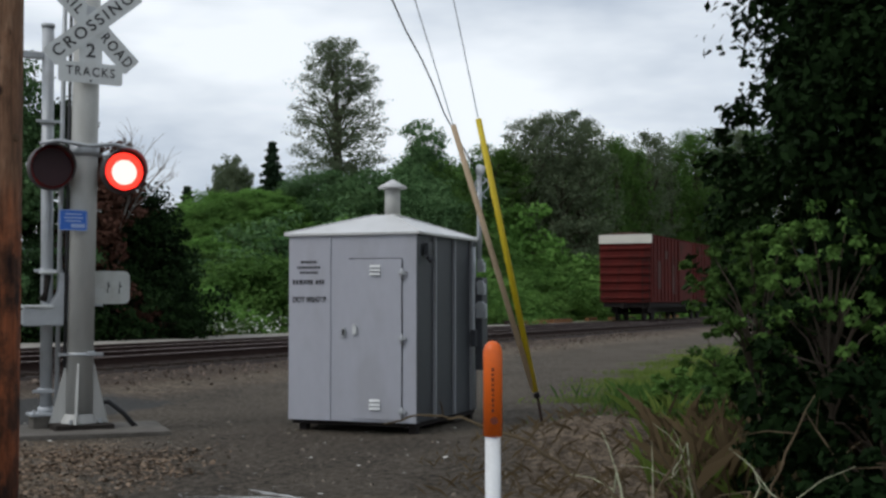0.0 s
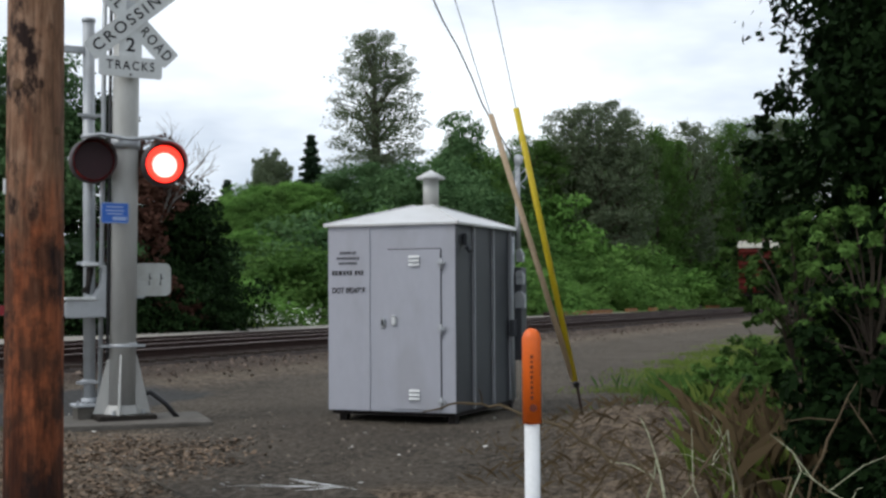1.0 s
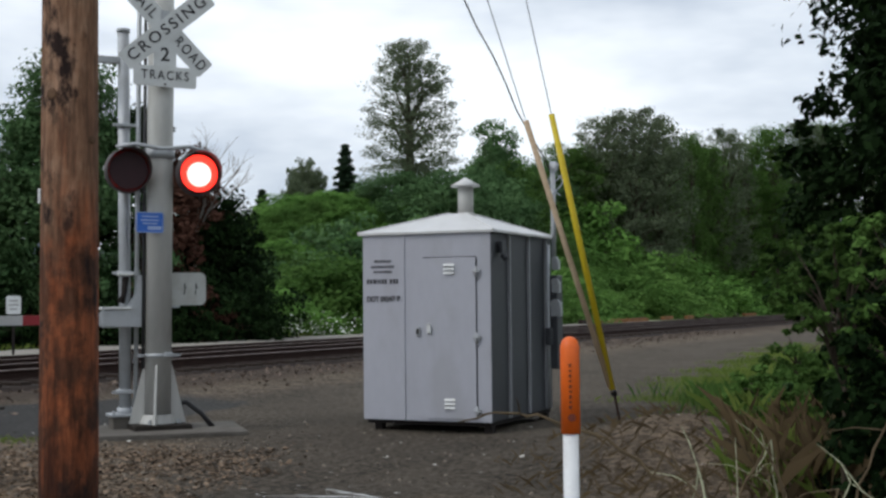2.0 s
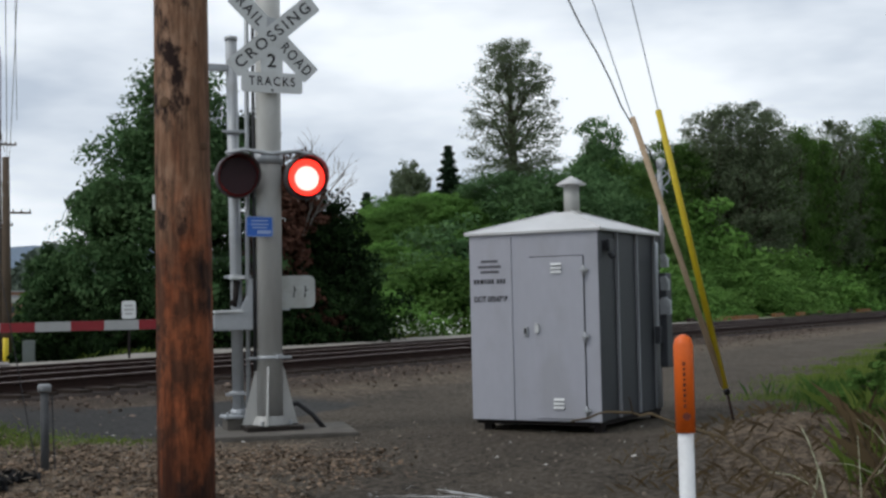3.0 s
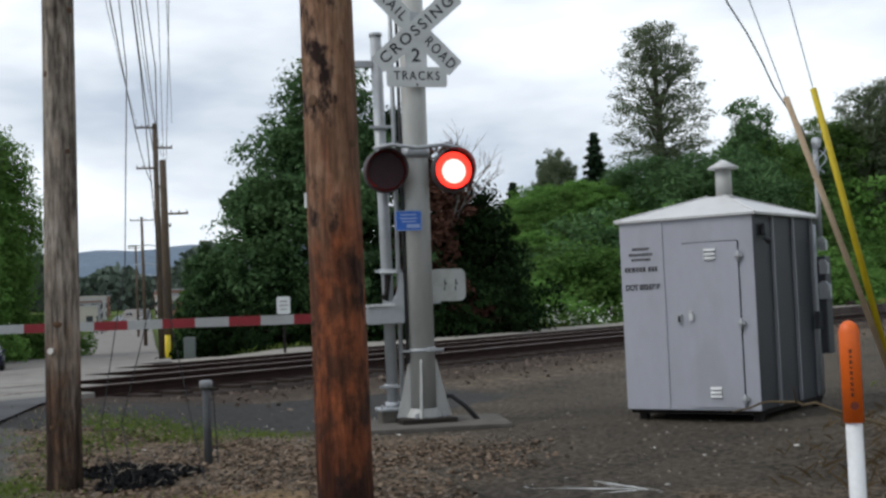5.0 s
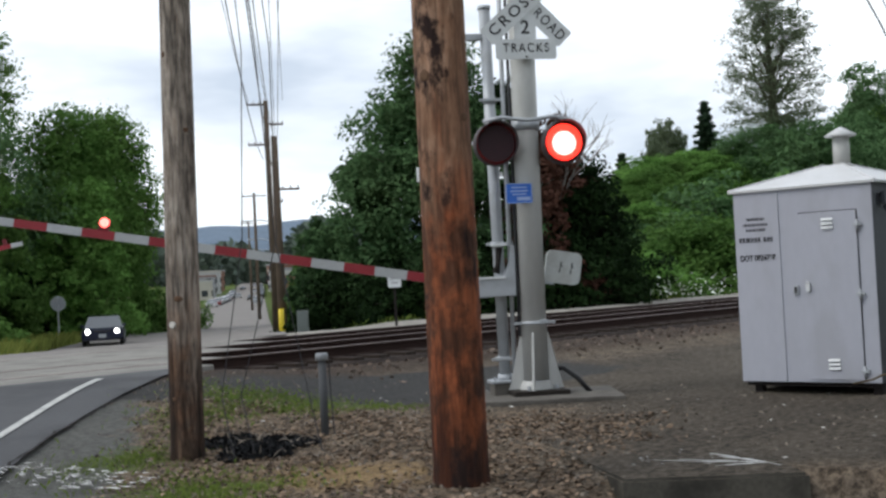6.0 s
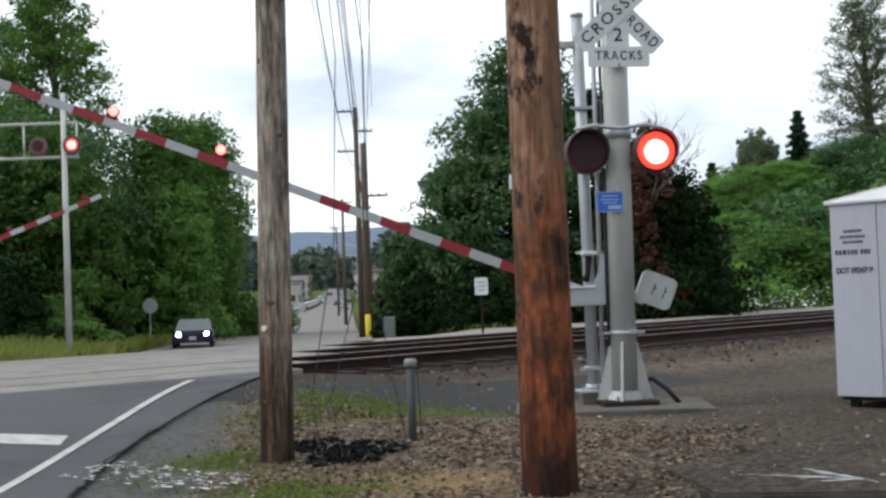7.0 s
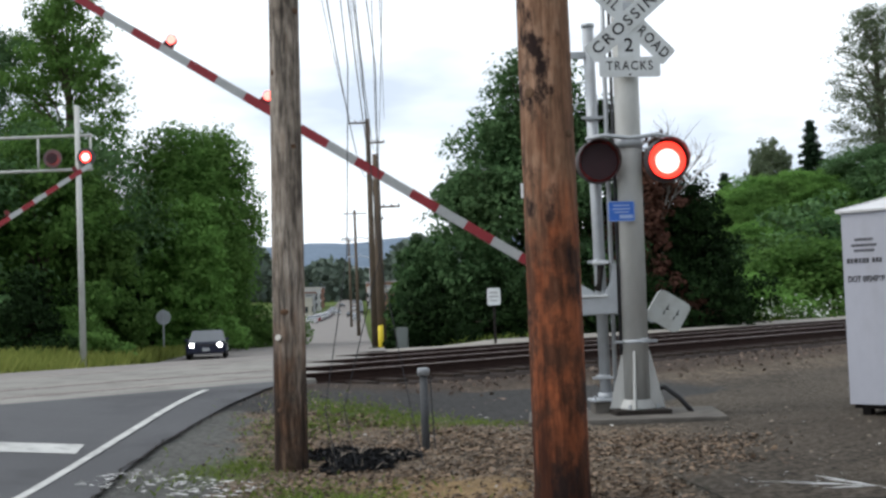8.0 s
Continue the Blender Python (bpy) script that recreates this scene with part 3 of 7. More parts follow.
def build_ground():
    me, co = grid_mesh("ground", grow(-1400, 1400, -24, 14, 0.3), grow(-300, 2200, -3, 34, 0.3), ground_h)
    x, y = co[:, 0], co[:, 1]
    s, u, lat = across(x, y), along(x, y), lateral(x, y)
    dist = np.hypot(x, y)
    z = {}
    z["ballast"] = 0.75 * smooth(11.6, 12.8, s) * smooth(21.5, 20.6, s)
    z["pale"] = 0.8 * smooth(20.4, 21.2, s) * smooth(27.5, 26.0, s) * smooth(-2, 1, lat + 3)
    mast_side = smooth(-2.2, -3.0, x + 0.18 * (y - 10)) * smooth(13.4, 12.4, y)
    z["dirt"] = np.maximum.reduce([0.75 * mast_side, 0.62 * smooth(9.6, 8.6, y), 0.7 * smooth(0.0, 1.2, x) * smooth(12.5, 11.5, y), 0.45 * smooth(10.5, 11.8, s)])
    low = np.interp(u, (6.3, 7.1, 7.9, 8.7, 10.3, 14), (11.5, 11.4, 10.95, 10.6, 10.15, 10.3))
    high = np.interp(u, (6, 9.4, 10.9, 11.3, 14), (13.6, 13.4, 13.1, 12.2, 11.9))
    z["asphalt"] = smooth(-0.15, 0.15, s - low) * smooth(-0.15, 0.15, high - s) * smooth(6.0, 6.6, u) * smooth(16, 13, u)
    z["ochre"] = 0.98 * np.exp(-(((x + 3.95) / 1.0) ** 2 + ((y - 8.5) / 0.75) ** 2))
    z["shoulder"] = (0.8 * smooth(-0.75, -1.15, lat) * smooth(13.0, 12.0, s) * smooth(-3, 0, lat + 4) * smooth(11.8, 11.2, s))
    strip = 0.78 * tufts(x, y)
    rim = np.interp(y, (11, 16, 20.4, 24.3, 39.7), (2.2, 1.6, 2.1, 3.3, 8.2)) + 0.35 * np.sin(y * 1.7) + 0.2 * np.sin(y * 3.9)
    bank = 0.74 * smooth(-0.4, 1.0, x - rim) * smooth(10.6, 12.8, y) * smooth(44, 34, y)
    far = 0.85 * np.maximum(smooth(26.2, 28, s), smooth(60, 90, dist))
    verge = 0.8 * smooth(22, 24, s) * smooth(-8.5, -9.2, lat - bend(RD.x * x + RD.y * y))
    z["grass"] = np.maximum.reduce([strip, bank, far, verge, 0.7 * smooth(-1, -5, y)])
    for k, v in z.items():
        a = me.attributes.new(k, "FLOAT", "POINT")
        a.data.foreach_set("value", v.astype(np.float32))
    me.materials.append(GROUND)
    tagged(new("ground", me), "grey compacted gravel and brown dirt with grass verges", "ground", kind="structure")


def strip_mesh(name, material, s0, s1, lat0, lat1, lift, label, category="road", step=0.8, edge=False):
    """A paved strip along the road between two values of s, following the road's height."""
    bm = bmesh.new()
    ks = RD.x * TN.x + RD.y * TN.y
    kl = RR.x * TN.x + RR.y * TN.y
    n = max(2, int((s1 - s0) / step))
    rows = []
    for i in range(n + 1):
        s = s0 + (s1 - s0) * i / n
        row = []
        end = lat1
        if edge:
            end = float(np.interp((s + kl * 1.75) / ks, (3, 9, 10.6, 11.8, 13.6, 16.5), (-2.1, -1.93, -1.87, -1.68, -1.2, -0.3)))
        for la in np.linspace(lat0, end, 7):
            r = (s - kl * la) / ks
            p = RD * r + RR * (la + float(bend(r)))
            row.append(bm.verts.new((p.x, p.y, float(road_h(s)) + lift)))
        rows.append(row)
    for a, b in zip(rows, rows[1:]):
        for k in range(6):
            bm.faces.new((a[k], a[k + 1], b[k + 1], b[k]))
    bmesh.ops.recalc_face_normals(bm, faces=bm.faces[:])
    if sum(f.normal.z for f in bm.faces) < 0:
        bmesh.ops.reverse_faces(bm, faces=bm.faces[:])
    return tagged(link(name, bm, material, smooth=True), label, category, kind="structure")


def rd(r, lat, lift=0.0):
    """A place r metres along the road and lat across it, on the road's surface."""
    p = RD * r + RR * (lat + float(bend(r)))
    return Vector((p.x, p.y, float(road_h(across(p.x, p.y))) + lift))


def flat_patch(name, pts, material, lift, label, category):
    bm = bmesh.new()
    vs = [bm.verts.new((x, y, (float(road_h(across(x, y))) if lateral(x, y) < -1.2 else gh(x, y)) + lift)) for x, y in pts]
    bm.faces.new(vs)
    bmesh.ops.triangulate(bm, faces=bm.faces[:])
    return tagged(link(name, bm, material), label, category, kind="structure")


def build_roads():
    strip_mesh("road", ASPH, -30, 13.35, -10.6, -1.75, 0.0, "worn dark grey asphalt road climbing to the crossing", edge=True)
    strip_mesh("road", PAVE, 20.9, 560, -8.6, 0.9, 0.0, "pale grey asphalt street running down towards the town", step=3)
    # edge line and stop bar
    bm = bmesh.new()
    seg = [rd(r, float(np.interp(r, (2, 9.3, 10.7, 12.5, 15.5), (-3.5, -2.48, -2.27, -1.99, -1.55))), 0.006) for r in np.arange(2.0, 15.1, 0.3)]
    for a, b in zip(seg, seg[1:]):
        w = RR * 0.042
        bm.faces.new([bm.verts.new(v) for v in (a - w, a + w, b + w, b - w)])
    tagged(link("edge_line", bm, PAINT), "white painted edge line on the asphalt", "road marking", kind="structure")
    # broken edge of the asphalt
    bm = bmesh.new()
    rr = random.Random(12)
    pts = []
    for r in np.arange(3.0, 13.6, 0.12):
        la = float(np.interp(r, (3, 9, 10.6, 11.8, 13.6), (-2.1, -1.93, -1.87, -1.68, -1.2))) + rr.uniform(-0.025, 0.025)
        p = rd(r, la)
        p.z = max(p.z, gh(p.x, p.y)) + 0.008
        pts.append((p, rr.uniform(0.003, 0.016)))
    for (p, wa), (q, wb) in zip(pts, pts[1:]):
        bm.faces.new([bm.verts.new(v) for v in (p - RR * wa, p + RR * wa, q + RR * wb, q - RR * wb)])
    tagged(link("asphalt_crack", bm, UNDER), "dark broken seam along the asphalt edge", "road crack", kind="structure")
    bm = bmesh.new()
    for i in range(8):
        a = -2.35 - i * 0.42
        bm.faces.new([bm.verts.new(rd(r, l, 0.006)) for r, l in ((11.1, a), (11.1, a - 0.42), (11.47, a - 0.42), (11.47, a))])
    tagged(link("stop_bar", bm, PAINT), "white painted stop bar on the asphalt", "road marking", kind="structure")


build_ground()
build_roads()


# ---- tracks ----
def build_track(name, s_mid, top, group, u0=-60, u1=150):
    tr = thing(name, Matrix.Translation((0, 0, 0)), "railway track with shiny rail heads on dark timber ties", "railway track", group)
    m = Matrix((( TN.x, TD.x, 0, 0), (TN.y, TD.y, 0, 0), (0, 0, 1, 0), (0, 0, 0, 1)))
    prof = [(-0.07, 0), (0.07, 0), (0.07, 0.012), (0.012, 0.03), (0.012, 0.115), (0.035, 0.125), (0.035, 0.155), (0.028, 0.16), (-0.028, 0.16), (-0.035, 0.155), (-0.035, 0.125), (-0.012, 0.115), (-0.012, 0.03), (-0.07, 0.012)]
    for off in (-0.7525, 0.7525):
        bm = bmesh.new()
        prism(bm, [(s_mid + off + a, top - 0.16 + b) for a, b in prof], u0, u1, m)
        for f in bm.faces:
            f.material_index = 1 if f.normal.z > 0.6 and f.calc_center_median().z > top - 0.02 else 0
        link("rail", bm, [RAILSIDE, RAILTOP], tr)
    # ballast bed under the ties
    bm = bmesh.new()
    b = top - 0.23
    prism(bm, [(s_mid - 2.0, b - 0.3), (s_mid - 1.45, b + 0.03), (s_mid + 1.45, b + 0.03), (s_mid + 2.0, b - 0.3)], u0, u1, m)
    link("ballast_bed", bm, mat("ballast_stone", (0.032, 0.024, 0.02), 0.95, 0, 0.5, 2, 24, 0.9, (0.015, 0.011, 0.01), 0.6, depth=0.03), tr, "rust-stained crushed stone ballast")
    tie = bmesh.new()
    box(tie, (0, 0, 0), (2.6, 0.22, 0.17), bevel=0.012)
    me = bpy.data.meshes.new("tie")
    tie.to_mesh(me)
    tie.free()
    me.materials.append(TIE)
    rr = random.Random(s_mid)
    u = 4.0
    while u < 75:
        o = new("tie", me)
        o.parent = tr
        x, y = at_su(s_mid + rr.uniform(-0.06, 0.06), u)
        o.matrix_basis = Matrix.Translation((x, y, top - 0.235)) @ m.to_3x3().to_4x4() @ Matrix.Rotation(radians(rr.uniform(-1.5, 1.5)), 4, "Z")
        u += 0.53
    return tr


build_track("railway_track", 15.17, 0.45, "railway tracks")
build_track("railway_track", 19.47, 0.38, "railway tracks")


def crossing_panels():
    m = Matrix(((TN.x, TD.x, 0, 0), (TN.y, TD.y, 0, 0), (0, 0, 1, 0), (0, 0, 0, 1)))
    # along the tracks the road takes up this stretch
    for i, (s0, s1, z) in enumerate(((13.3, 14.36, 0.445), (14.5, 15.84, 0.445), (15.98, 18.66, 0.41), (18.8, 20.14, 0.378), (20.28, 20.95, 0.378))):
        mid = (s0 + s1) / 2
        kl, ks = RR.x * TN.x + RR.y * TN.y, RD.x * TN.x + RD.y * TN.y

        def u_of(lat):
            p = RD * ((mid - kl * lat) / ks) + RR * lat
            return along(p.x, p.y)
        ua, ub = sorted((float(u_of(-11.5)), float(u_of((-0.7, -0.65, -0.3, 0.15, 0.35)[i]))))
        n = 5
        for k in range(n):
            a, b = ua + (ub - ua) * k / n, ua + (ub - ua) * (k + 1) / n
            bm = bmesh.new()
            prism(bm, [(s0, z - 0.3), (s1, z - 0.3), (s1, z), (s0, z)], a + 0.01, b - 0.01, m)
            bmesh.ops.bevel(bm, geom=bm.edges[:], offset=0.012, segments=1, affect="EDGES")
            link("crossing_panel", bm, PANEL, CROSSING)


CROSSING = thing("level_crossing_deck", Matrix(), "pale worn concrete panels between the rails", "level crossing", kind="structure")
crossing_panels()

# ---- the crossing signal ----
def build_signal():
    sg = thing("crossing_signal", pose(-3.95, 13.73, 0, 0, 0.5, 29), "grey metal railroad crossing signal with crossbuck and two red lamps", "crossing signal")
    bm = bmesh.new()
    tube(bm, [(0, 0, 0.1), (0, 0, 6.1)], 0.142, 28)
    part("mast", bm, ALU, sg, smooth=False)
    bm = bmesh.new()
    box(bm, (0, 0, 0.065), (0.62, 0.62, 0.075), bevel=0.012)
    part("base_plate", bm, mat("dark_base_plate", (0.035, 0.03, 0.026), 0.8, 0.3, 0.3, 5, 40, 0.2), sg, "dark rust-stained base plate")
    bm = bmesh.new()
    tube(bm, [(0, 0, 0.09), (0, 0, 0.13), (0, 0, 0.2)], [0.2, 0.185, 0.15], 24, cap=False)
    part("base_collar", bm, ALU, sg)
    for a in (-8, 82, 172, 250):
        bm = bmesh.new()
        prism(bm, [(0.13, 0.1), (0.31, 0.1), (0.29, 0.16), (0.152, 0.74), (0.13, 0.74)], -0.012, 0.012, Matrix.Rotation(radians(a), 4, "Z"))
        part("gusset", bm, ALU, sg)
    for a in (45, 135, 225, 315):
        bm = bmesh.new()
        x, y = 0.24 * math.cos(radians(a + 12)), 0.24 * math.sin(radians(a + 12))
        tube(bm, [(x, y, 0.09), (x, y, 0.15)], 0.02, 6)
        part("bolt", bm, GALV, sg)
    bm = bmesh.new()
    tube(bm, [(0, 0, 0.82), (0, 0, 0.86)], 0.155, 24)
    box(bm, (-0.19, -0.03, 0.84), (0.09, 0.05, 0.03))
    box(bm, (0.19, -0.03, 0.84), (0.09, 0.05, 0.03))
    box(bm, (0.08, -0.16, 0.85), (0.09, 0.05, 0.05), bevel=0.01)
    part("clamp_band", bm, GALV, sg)
    # crossbuck blades
    for ang, text, wd in ((41, "CROSSING", 1.08), (-45, "RAIL   ROAD", 1.08)):
        m = Matrix.Translation((0.02, -0.2 if ang > 0 else -0.185, 4.42)) @ Matrix.Rotation(radians(-ang), 4, "Y")
        bm = bmesh.new()
        prism(bm, rounded(1.23, 0.225, 0.025), -0.006, 0.006, m)
        blade = part("crossbuck_blade", bm, WHITE, sg, "white crossbuck blade with black letters")
        if ang > 0:
            words(text, 0.17, blade, m @ Matrix.Translation((0, -0.008, 0)), width=wd, bold=0.002, spacing=1.3)
        else:
            words("RAIL", 0.165, blade, m @ Matrix.Translation((-0.37, -0.008, 0)), width=0.36, bold=0.002, spacing=1.3)
            words("ROAD", 0.165, blade, m @ Matrix.Translation((0.365, -0.008, 0)), width=0.42, bold=0.002, spacing=1.3)
    bm = bmesh.new()
    box(bm, (0, -0.165, 4.47), (0.1, 0.06, 0.3))
    part("sign_bracket", bm, GALV, sg)
    bm = bmesh.new()
    box(bm, (0, -0.165, 3.95), (0.1, 0.06, 0.3))
    part("sign_bracket", bm, GALV, sg)
    bm = bmesh.new()
    prism(bm, rounded(0.25, 0.3, 0.02), -0.196, -0.186, Matrix.Translation((0, 0, 4.13)))
    two = part("count_plate", bm, WHITE, sg, "white plate with a black two")
    words("2", 0.21, two, Matrix.Translation((0, -0.199, 4.125)), bold=0.003)
    bm = bmesh.new()
    prism(bm, rounded(0.69, 0.225, 0.03), -0.212, -0.2, Matrix.Translation((0.0, 0, 3.885)))
    tr = part("tracks_plate", bm, WHITE, sg, "white rounded plate lettered TRACKS")
    words("TRACKS", 0.14, tr, Matrix.Translation((0, -0.215, 3.895)), width=0.52, bold=0.001, spacing=1.3)
    bm = bmesh.new()
    tube(bm, [(0, -0.213, 3.8), (0, -0.222, 3.8)], 0.012, 8)
    part("bolt", bm, BLACK, tr)
    # lamp arm and lamps
    bm = bmesh.new()
    tube(bm, [(-0.5, -0.1, 3.1), (-0.3, -0.13, 3.14), (0, -0.15, 3.1), (0.3, -0.13, 3.14), (0.5, -0.1, 3.1)], 0.022, 8)
    tube(bm, [(-0.62, -0.02, 2.87), (-0.2, -0.02, 2.87)], 0.02, 8)
    tube(bm, [(0, 0, 3.0), (0, 0, 3.12)], 0.16, 24)
    part("lamp_arm", bm, GALV, sg)
    for side in (-1, 1):
        c = Vector((0.385 * side, -0.12, 2.84))
        bm = bmesh.new()
        tube(bm, [c + Vector((0, 0.2, 0)), c + Vector((0, 0.16, 0)), c + Vector((0, 0.0, 0))], [0.08, 0.15, 0.17], 28)
        tube(bm, [c + Vector((0, 0.0, 0)), c + Vector((0, -0.008, 0))], 0.242, 40)
        n = 40
        rings = []
        for y, r in ((0.0, 0.246), (-0.2, 0.24), (-0.2, 0.234), (0.0, 0.237)):
            rings.append([])
            for k in range(n + 1):
                a = radians(90) + math.tau * k / n
                cut = 0.5 + 0.5 * math.sin(a)
                yy = y * (0.45 + 0.8 * cut)
                rings[-1].append(bm.verts.new(c + Vector((r * math.cos(a), yy, r * math.sin(a)))))
        for a, b in zip(rings, rings[1:]):
            for k in range(n):
                bm.faces.new((a[k], a[k + 1], b[k + 1], b[k])).smooth = True
        lamp = part("flashing_lamp", bm, HOOD, sg, "round black lamp hood with a red lens")
        bm = bmesh.new()
        tube(bm, [c + Vector((0, -0.01, 0)), c + Vector((0, -0.06, 0)), c + Vector((0, -0.06, 0))], [0.232, 0.224, 0.207], 36, cap=False)
        part("lens_rim", bm, RIMRED, lamp, "dark red glass rim")
        # the lens turns on a pin: a lit face and a dark face
        bm = bmesh.new()
        tube(bm, [(0, 0.012, 0), (0, -0.012, 0)], 0.205, 36, mi=2)
        for f in bm.faces:
            if abs(f.normal.y) > 0.9 or len(f.verts) > 8:
                f.material_index = 0 if f.calc_center_median().y < 0 else 1
        tube(bm, [(0, -0.012, -0.012), (0, -0.016, -0.012)], [0.136, 0.12], 36, mi=3)
        disc = part("lens_disc", bm, [HALO, DARKLENS, HOOD, LIT], lamp, "red glass lens lit from behind")
        disc.location = c + Vector((0, -0.085, 0))
        LENSES[side] = disc
    bm = bmesh.new()
    prism(bm, rounded(0.3, 0.225, 0.025), -0.186, -0.179, Matrix.Translation((-0.145, 0, 2.285)))
    bl = part("notice_plate", bm, BLUE, sg, "small blue notice plate with white rim")
    bm = bmesh.new()
    for zz, ww in ((2.35, 0.18), (2.31, 0.2), (2.275, 0.16)):
        box(bm, (-0.145, -0.188, zz), (ww, 0.003, 0.014))
    box(bm, (-0.095, -0.188, 2.225), (0.15, 0.003, 0.04))
    for zz in (2.392, 2.178):
        box(bm, (-0.145, -0.188, zz), (0.28, 0.003, 0.008))
    for xx in (-0.287, -0.003):
        box(bm, (xx, -0.188, 2.285), (0.008, 0.003, 0.2))
    box(bm, (-0.145, -0.17, 2.285), (0.1, 0.02, 0.03))
    part("printing", bm, mat("pale_blue_print", (0.32, 0.42, 0.66), 0.5, 0, 0.1, 5, 60, 0), bl)
    # cable conduits up the back
    bm = bmesh.new()
    tube(bm, [(-0.22, 0.1, 0.2), (-0.22, 0.1, 5.9)], 0.026, 8)
    part("conduit", bm, GALV, sg)
    bm = bmesh.new()
    tube(bm, [(-0.17, -0.02, 0.7), (-0.17, 0.0, 2.7), (-0.15, 0.1, 5.9)], 0.018, 8)
    part("cable", bm, CABLE, sg)
    bm = bmesh.new()
    tube(bm, [(0.18, 0.05, 0.3), (0.32, 0.0, 0.32), (0.46, -0.08, 0.2), (0.6, -0.14, 0.02)], 0.028, 10)
    part("hose", bm, BLACK, sg, "black rubber hose to the ground")
    return sg


LENSES = {}
build_signal()

bm = bmesh.new()
box(bm, (-0.1, -0.08, 0.0), (2.1, 1.25, 0.1), bevel=0.015)
pad = tagged(link("concrete_pad", bm, CONC), "low worn concrete pad under the crossing signal", "concrete pad")
pad.matrix_basis = pose(-4.0, 13.7, 0.0, 0, 0, 20)


# ---- the gate ----
def gate_arm(parent, length, first, lamps, width=0.125):
    """An arm that reaches along -x from its pivot, with red bands, lamps and a counterweight."""
    bm = bmesh.new()
    n = 12
    rows = []
    for i in range(n + 1):
        x = 0.35 + (length - 0.35) * i / n
        w = width * (1 - 0.28 * i / n)
        rows.append([bm.verts.new((-x, y, z)) for y, z in ((-0.025, -w / 2), (0.025, -w / 2), (0.025, w / 2), (-0.025, w / 2))])
    for a, b in zip(rows, rows[1:]):
        for k in range(4):
            bm.faces.new((a[k], a[(k + 1) % 4], b[(k + 1) % 4], b[k]))
    bm.faces.new(rows[0])
    bm.faces.new(rows[-1][::-1])
    bmesh.ops.recalc_face_normals(bm, faces=bm.faces[:])
    arm = part("gate_arm", bm, ARMW, parent, "long white gate arm with red reflective bands")
    x = first
    while x < length - 0.1:
        x1 = min(x + 0.345, length)
        w0, w1 = width * (1 - 0.28 * x / length), width * (1 - 0.28 * x1 / length)
        bm = bmesh.new()
        for y in (-0.028, 0.028):
            vs = [bm.verts.new((-a, y, b)) for a, b in ((x, -w0 / 2), (x1, -w1 / 2), (x1, w1 / 2), (x, w0 / 2))]
            bm.faces.new(vs if y > 0 else vs[::-1])
        for z in (-1, 1):
            bm.faces.new([bm.verts.new((-a, y, z * (b / 2 + 0.002))) for a, b, y in ((x, w0, -0.028), (x1, w1, -0.028), (x1, w1, 0.028), (x, w0, 0.028))])
        part("red_band", bm, RED, arm)
        x += 0.71
    for lx, lit in lamps:
        bm = bmesh.new()
        w = width * (1 - 0.28 * lx / length)
        box(bm, (-lx, 0, w / 2 + 0.02), (0.12, 0.06, 0.05), bevel=0.01)
        tube(bm, [(-lx, 0.045, w / 2 + 0.085), (-lx, -0.03, w / 2 + 0.085)], 0.058, 16)
        lamp = part("arm_lamp", bm, mat("dark_red_lamp_case", (0.13, 0.012, 0.015), 0.5, 0, 0.2, 5, 60, 0), arm, "small red lamp on the arm")
        bm = bmesh.new()
        tube(bm, [(-lx, -0.03, w / 2 + 0.085), (-lx, -0.045, w / 2 + 0.085)], [0.052, 0.035], 16)
        part("lamp_lens", bm, SMALLRED if lit else DARKLENS, lamp)
    # push rods of the arm
    bm = bmesh.new()
    box(bm, (-0.2, 0, 0), (0.55, 0.05, 0.15), bevel=0.01)
    part("arm_clamp", bm, GALV, arm)
    return arm


